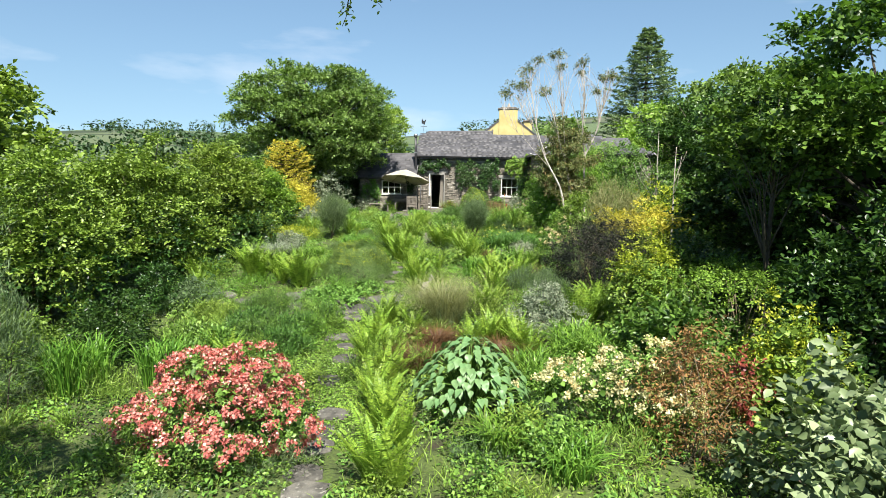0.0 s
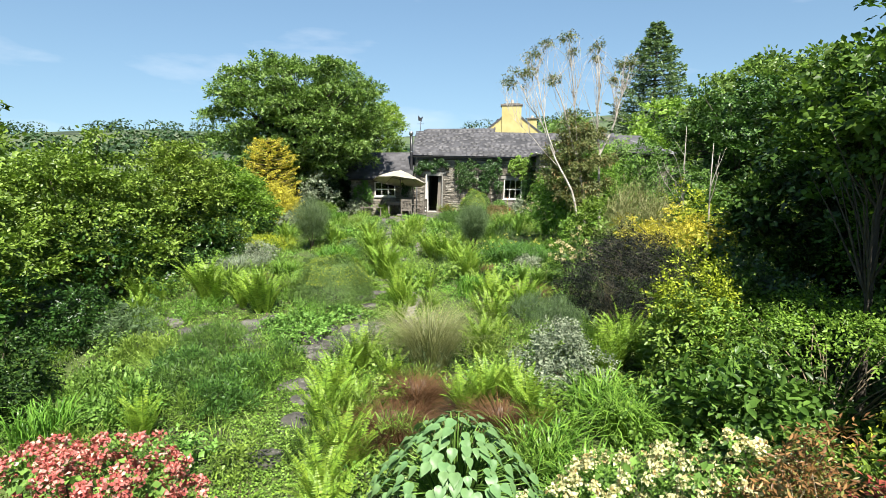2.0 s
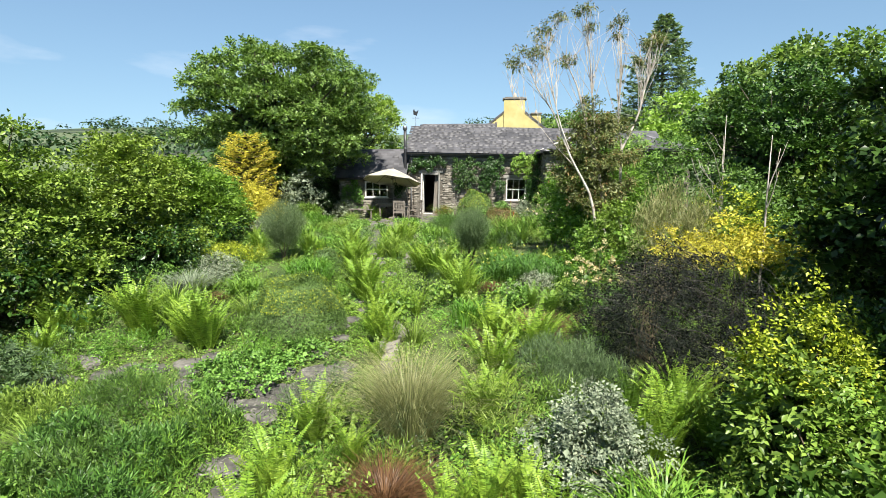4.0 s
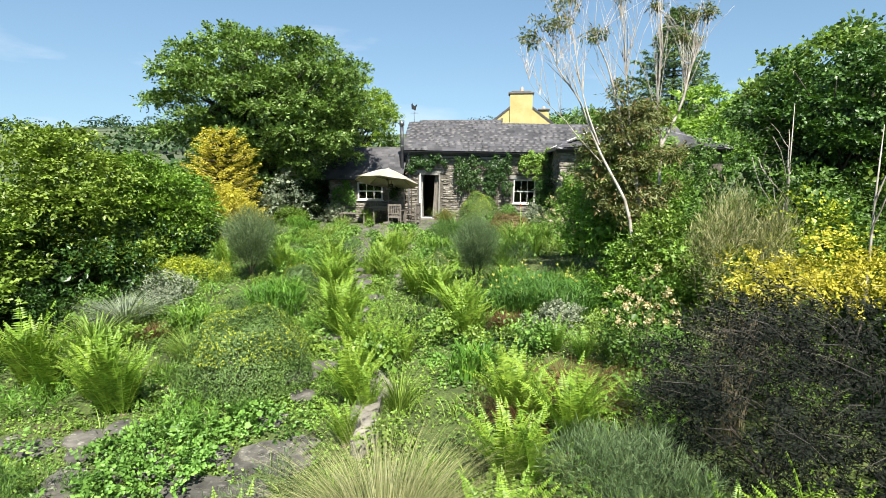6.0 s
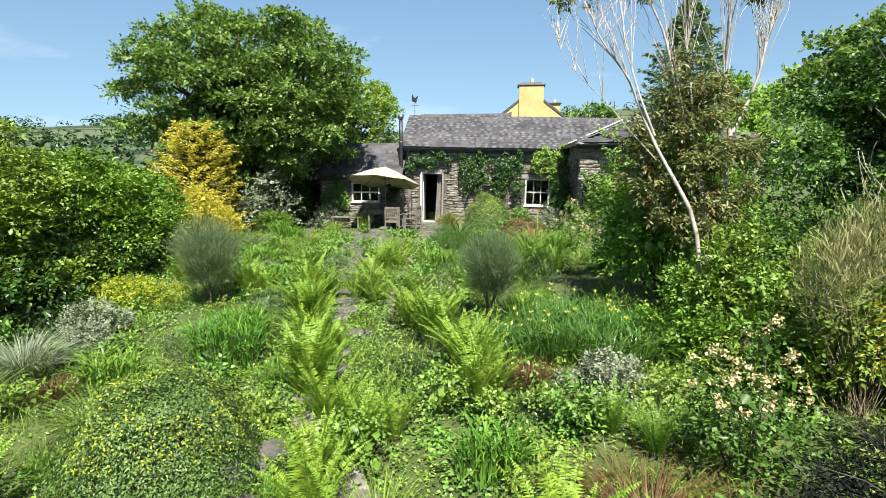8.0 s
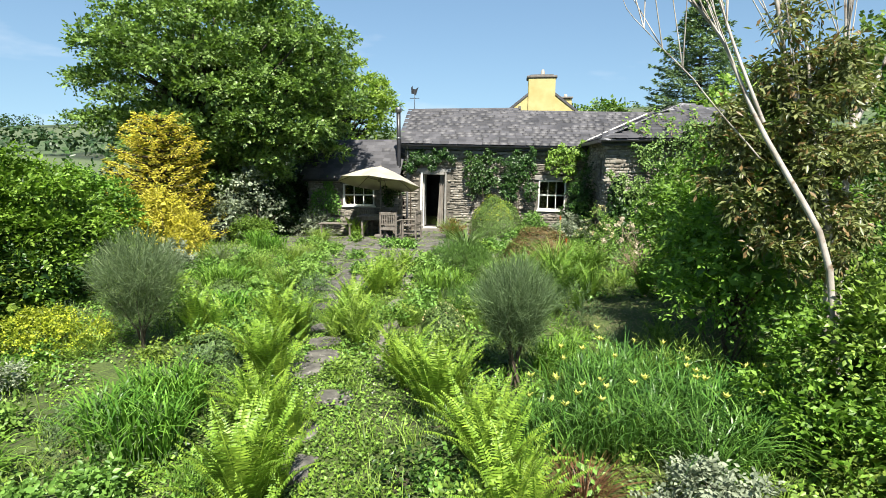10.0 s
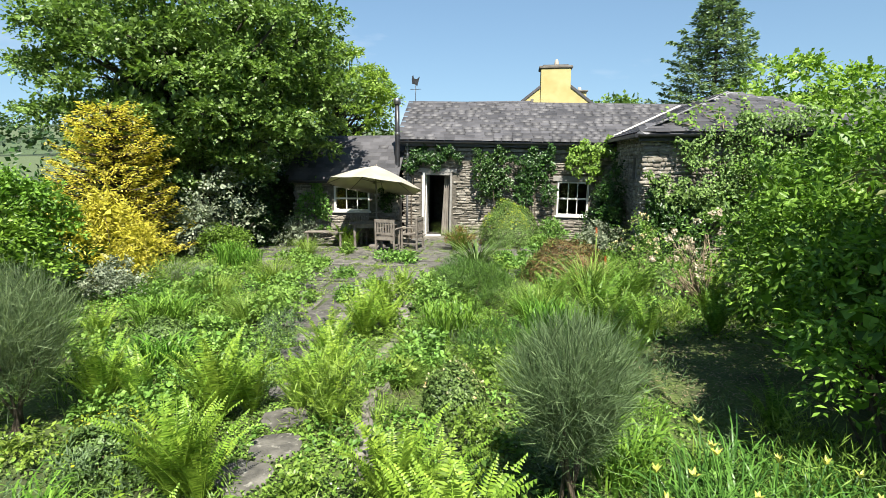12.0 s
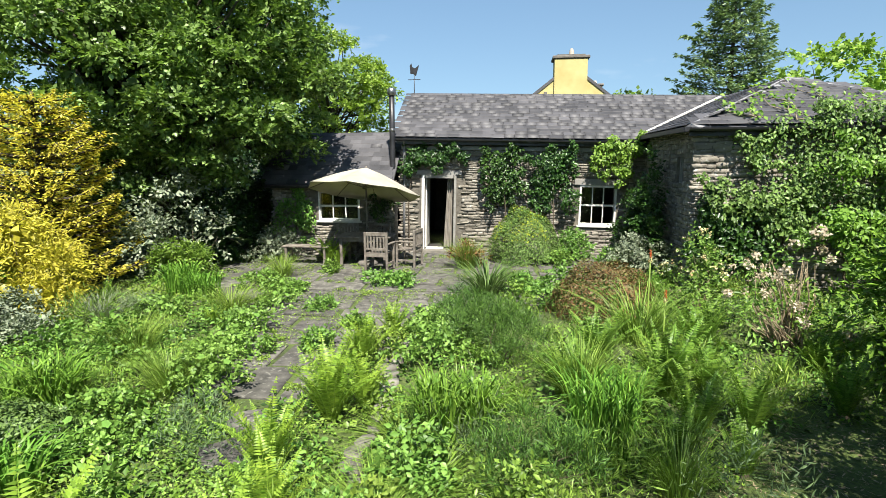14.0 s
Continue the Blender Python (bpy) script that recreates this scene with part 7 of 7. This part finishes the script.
climber("wing_climber", "rampant vine with light green leaves over the wing", hy, [(3.9, 2.9, 0.5, 0.3, 0.35), (4.6, 2.6, 0.7, 0.35, 0.6), (5.4, 2.7, 0.8, 0.4, 0.7), (6.3, 2.5, 0.8, 0.4, 0.9), (4.3, 1.9, 0.7, 0.35, 0.6), (5.2, 1.7, 0.8, 0.4, 0.7), (6.1, 1.4, 0.8, 0.4, 0.8), (7.1, 2.2, 0.8, 0.4, 0.9), (7.2, 1.2, 0.8, 0.4, 0.9), (5.0, 3.2, 0.6, 0.4, 0.3), (5.9, 3.4, 0.6, 0.5, 0.35), (8.0, 1.8, 0.8, 0.4, 1.0)], VINE, 0.085, 12000,
        [[(4.2, hy, 0), (4.4, hy, 1.5), (4.7, hy, 2.9)], [(5.5, hy, 0), (5.4, hy, 1.6), (5.0, hy, 3.2)], [(6.6, hy, 0), (6.4, hy, 1.8), (6.2, hy, 3.3)]])
climber("wing_climber", "bright large-leaved climber bulging from the wing wall", hy - 0.45, [(5.4, 1.3, 0.7, 0.5, 0.6), (6.3, 1.7, 0.8, 0.5, 0.7), (7.2, 1.2, 0.9, 0.5, 0.9), (5.0, 2.5, 0.5, 0.35, 0.4), (6.6, 2.7, 0.6, 0.4, 0.5)], BRIGHT_LEAF, 0.1, 3600, [[(6.0, hy, 0), (6.1, hy - 0.2, 1.2), (6.3, hy - 0.4, 2.0)]])
climber("wing_climber", "dark evergreen climber on the wing corner", hy, [(3.0, 1.5, 0.35, 0.3, 0.6), (3.4, 1.2, 0.5, 0.3, 0.7), (3.9, 0.9, 0.6, 0.3, 0.7), (3.1, 0.7, 0.4, 0.3, 0.5)], DARK_LEAF, 0.1, 2600, [[(3.3, hy, 0), (3.3, hy, 1.4), (3.1, hy, 2.0)]])
climber("wing_climber", "yellow-green climber on the wing corner", hy - 0.15, [(3.1, 2.0, 0.3, 0.25, 0.3), (3.5, 1.75, 0.4, 0.25, 0.3), (3.9, 1.85, 0.4, 0.25, 0.25), (4.4, 1.5, 0.4, 0.2, 0.25)], VINE, 0.1, 1000, [[(3.6, hy, 0), (3.5, hy, 1.0), (3.4, hy - 0.1, 1.9)]])
# runners over the hipped roof
run = thing("roof_vine", "vine runners trailing over the wing roof", "climber")
pieces, pts = [], []
vr = np.random.default_rng(31)
for k in range(16):
    u = vr.uniform(0.15, 0.9)
    x = EL + (ER - EL) * u
    v = np.linspace(0, vr.uniform(0.3, 0.85) * (1 - abs(2 * u - 1)) + 0.12, 9)
    drift = vr.uniform(-0.9, 0.9)
    line = np.stack([x + drift * v + 0.08 * np.sin(v * 14 + k), EF + (APEX[1] - EF) * v, HE + (APEX[2] - HE) * v + 0.10 + 0.05 * np.sin(v * 17 + k)], 1)
    pieces.append(tube(line, np.linspace(0.012, 0.004, 9), 4))
    for q in range(34):
        f = vr.random() * 8
        i = min(int(f), 7)
        pts.append(line[i] + (line[i + 1] - line[i]) * (f - i) + vr.normal(0, 0.07, 3) + np.array([0, 0, 0.06]))
part("vine_growth", mesh_from("vine_growth", *join(pieces), TWIG_PALE), run)
pts = np.array(pts)
part("foliage", mesh_from("foliage", *leaves(pts, np.tile([0, -0.5, 0.9], (len(pts), 1)), 0.11, 0.65, LEAF2, 0.4, 0.4), BRIGHT_LEAF), run)

# ---- overhanging bough; its unseen tree behind the viewpoint is added for shade ----
bough_tree = tree("beech_tree", "unseen tree added to shade the lower garden, one bough in view", -4.8, 0.4, 8.4, (7.6, 3.3, 3.0, 2.0), TREE_LEAF, 0.12, 7000, 44, 0.2, clump=0.13, seed=33, core=0)
br = np.random.default_rng(34)
line = [(0.3, 0.3, 5.2), (1.5, 2.0, 6.6), (2.9, 4.2, 6.7), (4.25, 5.8, 5.86), (4.6, 6.2, 5.74)]
pieces, tips = [tube(line, [0.1, 0.07, 0.05, 0.02, 0.01], 6)], []
for k in range(16):
    b, rr = limb(np.array(line[3]) + br.normal(0, 0.12, 3), (br.normal(0, 0.6), br.normal(0, 0.5), -0.12), br.uniform(0.35, 0.7), 0.008, br, 0.07)
    pieces.append(tube(b, rr, 4))
    tips += [(*p, 0.07, 0.07, 0.06) for p in b[2:]]
part("bough", mesh_from("bough", *join(pieces), BARK, True), bough_tree)
P, D = puff_cloud(tips, 420, 0.2)
part("bough_foliage", mesh_from("bough_foliage", *leaves(P, D + np.array([0, 0, 0.6]), 0.06, 0.6), TREE_LEAF), bough_tree)

# ---- paving: stepping stones, cross path and terrace ----
def flagstone_mesh(seed):
    r = np.random.default_rng(seed)
    k = 11
    a = np.linspace(0, 2 * np.pi, k, endpoint=False) + r.normal(0, 0.12, k)
    q = 0.47 / (np.abs(np.cos(a)) ** 4 + np.abs(np.sin(a)) ** 4) ** 0.25 * r.uniform(0.84, 1.1, k)
    top = np.stack([q * np.cos(a), q * np.sin(a), r.normal(0, 0.02, k) + 0.5], 1)
    rim = np.stack([q * 1.05 * np.cos(a), q * 1.05 * np.sin(a), np.full(k, 0.22)], 1)
    low = np.stack([q * 1.04 * np.cos(a), q * 1.04 * np.sin(a), np.full(k, -1.0)], 1)
    V = np.vstack([top, rim, low, [(0, 0, 0.52)]])
    F = []
    for j in range(k):
        b = (j + 1) % k
        F += [(3 * k, j, b), (j, k + j, k + b), (j, k + b, b), (k + j, 2 * k + j, 2 * k + b), (k + j, 2 * k + b, k + b)]
    return V, np.array(F)


FLAGS = [flagstone_mesh(s) for s in range(8)]
FLAG_MESHES = [mesh_from("paving_stone", V, F, FLAG) for V, F in FLAGS]
EDGE_MESHES = [mesh_from("edging_stone", V, F, EDGE_STONE) for V, F in FLAGS]
STONES = []
garden_path = thing("garden_path", "stepping-stone path of dark slate flags in moss", "path", kind="structure")
pr = np.random.default_rng(41)
ROUTE = [(-1.05, 4.5), (-1.35, 6.6), (-1.65, 8.8), (-2.05, 10.4), (-2.35, 12.2), (-2.45, 14.2), (-2.15, 16.0), (-2.0, 17.6), (-2.15, 19.6), (-2.55, 21.0), (-3.0, 22.6), (-3.5, 24.4)]
for (ax, ay), (bx, by) in zip(ROUTE, ROUTE[1:]):
    steps = max(2, int(math.hypot(bx - ax, by - ay) / 0.52))
    for i in range(steps):
        f = (i + 0.5) / steps
        for side in (0,):
            x, y = ax + (bx - ax) * f + side + pr.normal(0, 0.13), ay + (by - ay) * f + pr.normal(0, 0.08)
            s = pr.uniform(0.34, 0.58)
            if pr.random() < 0.12:
                continue
            STONES.append((x, y, s))
            part("paving_stone", FLAG_MESHES[int(pr.integers(8))], garden_path, m=Matrix.Translation((x, y, at_ground(x, y) + 0.004)) @ Matrix.Rotation(pr.normal(0, 0.3), 4, "Z") @ Matrix.Diagonal((s * pr.uniform(0.95, 1.3), s, 0.07, 1)))
for k in range(46):
    x, y = pr.uniform(-6.6, -1.7), 13.9 + pr.uniform(-0.75, 0.85)
    s = pr.uniform(0.28, 0.5)
    STONES.append((x, y, s))
    part("paving_stone", FLAG_MESHES[int(pr.integers(8))], garden_path, m=Matrix.Translation((x, y, at_ground(x, y) + pr.uniform(-0.012, 0.006))) @ Matrix.Rotation(pr.uniform(0, 6.28), 4, "Z") @ Matrix.Diagonal((s * pr.uniform(1, 1.5), s, 0.07, 1)))

edging = thing("path_edging", "row of pale rough stones edging the path", "edging", kind="structure")
for k in range(42):
    f = k / 41
    x, y = (-0.98 - 0.25 * f * 2, 14.6 + 2.6 * f * 2) if k < 14 else (-1.75 - 0.55 * (f - 0.33) / 0.67, 20.8 + 6.0 * (f - 0.33) / 0.67)
    x += pr.normal(0, 0.06)
    s = pr.uniform(0.2, 0.32) if k < 14 else pr.uniform(0.1, 0.19)
    part("edging_stone", EDGE_MESHES[int(pr.integers(8))], edging, m=Matrix.Translation((x, y, at_ground(x, y) + (0.09 if k < 14 else 0.04))) @ Matrix.Rotation(pr.uniform(0, 6.28), 4, "Z") @ Matrix.Rotation(pr.normal(0, 0.2), 4, "X") @ Matrix.Diagonal((s * 1.3, s, 0.13, 1)))

terrace = thing("terrace", "slate-flagged terrace before the cottage with weedy joints", "terrace", kind="structure")
made, y = 0, 24.6
while y < 34.5:
    dep = pr.uniform(0.55, 1.0)
    x0 = np.interp(y, [24, 26, 28, 29, 34.5], [-4.4, -4.6, -5.6, -8.0, -7.3])
    x1 = np.interp(y, [24, 26, 27.5, 29, 34.5], [-3.0, -2.9, -2.3, -0.2, 2.5])
    x = x0 + pr.uniform(-0.3, 0)
    while x < x1:
        w = pr.uniform(0.55, 1.35)
        cut = [pr.uniform(-0.16, 0.16) for _ in range(8)]
        ring = [(x + 0.02 + abs(cut[0]) * 0.5, y + 0.02 + cut[1] * 0.4), (x + w - 0.02, y + 0.02 + cut[2] * 0.4), (x + w - 0.02 - abs(cut[3]) * 0.5, y + dep - 0.02), (x + 0.02, y + dep - 0.02 + cut[4] * 0.4)]
        z = 0.02 + pr.normal(0, 0.004)
        bm = bmesh.new()
        t = [bm.verts.new((a * 0.97 + (x + w / 2) * 0.03, b * 0.97 + (y + dep / 2) * 0.03, z)) for a, b in ring]
        u = [bm.verts.new((a, b, z - 0.012)) for a, b in ring]
        d = [bm.verts.new((a, b, -0.05)) for a, b in ring]
        bm.faces.new(t)
        for i in range(4):
            j = (i + 1) % 4
            bm.faces.new((t[i], u[i], u[j], t[j]))
            bm.faces.new((u[i], d[i], d[j], u[j]))
        bmesh.ops.recalc_face_normals(bm, faces=bm.faces)
        part("paving_slab", bm_mesh("paving_slab", bm, FLAG), terrace)
        x += w
    y += dep

def lobed_leaf():
    """A rounded leaf with five lobes, length 1, along +x."""
    ring = [(0.0, 0.0)]
    for k in range(21):
        ang = radians(-150 + 300 * k / 20)
        q = 0.52 * (0.86 + 0.14 * math.cos(5 * ang))
        ring.append((0.5 + q * math.cos(ang), q * math.sin(ang)))
    V = [(0.45, 0, 0.0)] + [(x, y, 0.12 * abs(y)) for x, y in ring]
    return mesh_from("leaf", V, [(0, k, k % 22 + 1) for k in range(1, 23)], HERB)


GEUM_LEAF = lobed_leaf()
# low clumps along the terrace and path
for x, y, w, h in ((-3.35, 30.4, 1.1, 0.34), (-4.1, 28.4, 0.55, 0.26), (-4.95, 28.5, 0.8, 0.34), (-4.8, 27.0, 0.8, 0.4), (-4.2, 24.9, 1.1, 0.5), (-3.4, 26.3, 0.55, 0.32), (-5.3, 29.6, 0.8, 0.3), (-4.6, 26.0, 1.0, 0.4), (-4.7, 23.6, 1.3, 0.4), (-3.2, 27.4, 0.5, 0.25), (-0.6, 29.9, 0.8, 0.4), (0.3, 33.2, 0.9, 0.35), (1.6, 33.3, 0.9, 0.5), (-5.0, 31.6, 0.5, 0.3), (-3.3, 14.3, 1.6, 0.35), (-2.6, 15.1, 0.8, 0.3), (-4.0, 17.6, 1.2, 0.4), (-1.9, 22.6, 0.6, 0.25), (-4.0, 21.9, 1.0, 0.4), (-2.0, 26.9, 0.9, 0.5), (-6.8, 27.6, 1.0, 0.4), (-6.3, 26.3, 1.0, 0.4), (-5.9, 29.9, 0.9, 0.35), (-0.6, 30.9, 0.7, 0.3)):
    mound = shrub("geum_clump", "low mound of fresh green lobed leaves", x, y, w, h, HERB, 0.046, int(1500 * w * w + 300), 9, width=0.85, template=LEAF3, stem=0.006, category="perennial", group="low leafy mounds", size=0.4, stems=0, low=0.05)
    if w >= 0.8:
        for k in range(12):
            q, turn = math.sqrt((k + 0.5) / 12), k * 2.4
            part("leaf", GEUM_LEAF, mound, m=Matrix.Translation((w * 0.42 * q * math.cos(turn), w * 0.42 * q * math.sin(turn), h * (1.02 - 0.5 * q * q))) @ Matrix.Rotation(turn, 4, "Z") @ Matrix.Rotation(radians(14 + 30 * q), 4, "Y") @ Matrix.Scale(0.085, 4))

def on_paving(x, y):
    rx = np.interp(y, [p[1] for p in ROUTE], [p[0] for p in ROUTE])
    path = (np.abs(x - rx) < np.where(y < 15, 0.27, 0.24)) & (y < 24.4)
    cross = (y > 13.3) & (y < 14.6) & (x > -6.4) & (x < -1.9)
    x0 = np.interp(y, [24, 26, 28, 29, 34.5], [-4.3, -4.5, -5.5, -7.9, -7.2])
    x1 = np.interp(y, [24, 26, 27.5, 29, 34.5], [-3.1, -3.0, -2.4, -0.3, 2.4])
    return path | (cross & (np.sin(x * 5.1 + y * 3) > -0.45)) | ((y > 24.4) & (x > x0) & (x < x1))


def on_stone(x, y):
    hit = (y > 24.4) & on_paving(x, y)
    for a, c, s in STONES:
        hit |= (x - a) ** 2 + (y - c) ** 2 < (0.46 * s) ** 2
    return hit


def deep_shade(x, y):
    """Bare soil under the tall shrubs by the wing and under the heath."""
    return (((x - 2.6) / 1.5) ** 2 + ((y - 23.2) / 1.35) ** 2 < 1) | (((x - 3.35) / 1.5) ** 2 + ((y - 14.1) / 1.5) ** 2 < 1)


# ---- small hummocks that fill the beds ----
HUMMOCKS = [(HERB, 0.06, 0.6, "fresh green leafy hummock"), (COVER, 0.045, 0.7, "yellow-green leafy hummock"), (FERN_DEEP, 0.08, 0.16, "feathery green hummock"), (BLUE_LEAF, 0.07, 0.14, "grey-green needle-leaved hummock"), (HEDGE, 0.05, 0.5, "dark green leafy hummock"), (GRASS, 0.11, 0.10, "grassy green hummock")]
hr = np.random.default_rng(71)
spots = []
for _ in range(2500):
    x, y = hr.uniform(-7.6, 4.6), hr.uniform(5.2, 31.5)
    if len(spots) < 230 and not bool(on_paving(x, y)) and not bool(deep_shade(x, y)) and all((x - a) ** 2 + (y - c) ** 2 > 0.36 for a, c in spots):
        spots.append((x, y))
for x, y in spots:
    m, leaf, wid, lab = HUMMOCKS[int(hr.integers(len(HUMMOCKS)))]
    w = hr.uniform(0.45, 1.05)
    shrub("garden_hummock", lab + " in the mixed bed", x, y, w, w * hr.uniform(0.45, 0.8), m, leaf * 1.2, int(260 + 480 * w * w), 8, width=wid, stem=0.006, category="perennial", group="hummocks in the beds", size=0.42, stems=0, low=0.03, droop=-0.3 if wid < 0.3 else 0.3)

# ---- low cover over all the beds ----
def carpet(name, label, mat, patches, per_patch, leaf, width, height, seed, template=LEAF2, blade=False):
    """Low cover in patches scattered over the beds; nobody could count its leaves."""
    global rng
    r = np.random.default_rng(seed)
    cx, cy = r.uniform(-9.0, 7.5, patches), r.uniform(3.5, 33.0, patches)
    rad, hh = r.uniform(0.18, 0.6, patches), height * r.uniform(0.4, 1.6, patches)
    pick = np.repeat(np.arange(patches), per_patch)
    a, q = r.uniform(0, 2 * np.pi, len(pick)), np.sqrt(r.random(len(pick)))
    x, y = cx[pick] + rad[pick] * q * np.cos(a), cy[pick] + rad[pick] * q * np.sin(a)
    keep = ~(on_stone(x, y) if height < 0.16 or template is PETAL else on_paving(x, y)) & ~deep_shade(x, y)
    x, y, q, pick = x[keep], y[keep], q[keep], pick[keep]
    z = ground_z(x, y)
    if blade:
        V, F = blades(len(x), 0.16, height, width, 1.3, 0.6, 3, 0.0, np.stack([x, y, z - 0.01], 1))
    else:
        z = z + hh[pick] * (1 - q ** 2) * r.uniform(0.25, 1.0, len(x)) + 0.01
        N = np.stack([np.cos(a[keep]) * q * 0.5, np.sin(a[keep]) * q * 0.5, np.ones(len(x))], 1)
        V, F = leaves(np.stack([x, y, z], 1), N, leaf, width, template, 0.2, 0.45)
    return tagged(new(name, mesh_from(name, V, F, mat)), label, "ground cover", kind="stuff")


carpet("low_ground_cover", "carpet of small fresh green leaves", COVER, 1150, 80, 0.05, 0.72, 0.12, 51)
mossy = np.random.default_rng(91)
mx = mossy.uniform(0, 1, 46000)
my = mossy.uniform(7.5, 24.2, 46000)
mx = np.interp(my, [p[1] for p in ROUTE], [p[0] for p in ROUTE]) + mossy.normal(0, 0.55, 46000) - np.where((my > 13.2) & (my < 15.0), 4.6 * mx, 0)
free = ~on_stone(mx, my)
mx, my = mx[free], my[free]
V, F = leaves(np.stack([mx, my, ground_z(mx, my) + 0.05 * mossy.random(len(mx)) ** 2 + 0.008], 1), np.tile([0, 0, 1.0], (len(mx), 1)), (0.02, 0.05), 0.75, LEAF2, 0.1, 0.5)
tagged(new("path_moss", mesh_from("path_moss", V, F, COVER)), "moss and creeping leaves between the stepping stones", "moss", kind="stuff")
carpet("herb_carpet", "taller leafy herbs between the clumps", HERB, 420, 120, 0.075, 0.6, 0.24, 52)
carpet("fine_herb_carpet", "fine feathery herbs between the clumps", FERN_DEEP, 300, 120, 0.085, 0.2, 0.22, 53)
carpet("meadow_grass", "short loose meadow grass between the clumps", GRASS, 450, 46, 0, 0.013, 0.26, 54, blade=True)
carpet("lime_carpet", "patches of yellow-green low leaves", FERN, 260, 120, 0.05, 0.6, 0.14, 55)
carpet("shade_carpet", "dark green low leaves", DARK_LEAF, 170, 130, 0.07, 0.6, 0.22, 56)
carpet("dry_litter", "dry brown stems and old leaves", BROWN_GRASS, 120, 60, 0.05, 0.2, 0.05, 57)
carpet("daisy_carpet", "scattered small white daisy flowers", WHITE_PETAL, 200, 16, 0.022, 0.9, 0.30, 58, template=PETAL)
carpet("buttercup_carpet", "scattered small yellow flowers", YELLOW_PETAL, 40, 12, 0.02, 0.9, 0.30, 59, template=PETAL)

# moss and weeds that creep over the terrace
mr = np.random.default_rng(83)
cx, cy, rad = mr.uniform(-7.5, 2.3, 420), mr.uniform(24.8, 34.3, 420), mr.uniform(0.05, 0.3, 420)
pick = np.repeat(np.arange(420), 90)
a, q = mr.uniform(0, 2 * np.pi, len(pick)), np.sqrt(mr.random(len(pick)))
mx, my = cx[pick] + rad[pick] * q * np.cos(a), cy[pick] + rad[pick] * q * np.sin(a)
inside = on_paving(mx, my)
mx, my = mx[inside], my[inside]
V, F = leaves(np.stack([mx, my, 0.03 + 0.025 * mr.random(len(mx))], 1), np.tile([0, 0, 1.0], (len(mx), 1)), (0.012, 0.035), 0.7, LEAF2, 0.0, 0.6)
tagged(new("terrace_moss", mesh_from("terrace_moss", V, F, COVER)), "moss and small weeds between the terrace flags", "moss", kind="stuff")

# bare soil with twigs and leaf litter in the deep shade
a, q = pr.uniform(0, 2 * np.pi, 2600), np.sqrt(pr.random(2600))
lx, ly = 2.0 + 1.7 * q * np.cos(a), 23.8 + 1.3 * q * np.sin(a)
lx, ly = lx, ly - 0.3
V, F = leaves(np.stack([lx, ly, ground_z(lx, ly) + 0.012], 1), np.tile([0, 0, 1.0], (2600, 1)), (0.02, 0.07), 0.2, LEAF2, 0.0, 0.25)
tagged(new("leaf_litter", mesh_from("leaf_litter", V, F, TWIG_PALE)), "dry twigs and leaf litter on bare soil", "leaf litter", kind="stuff")
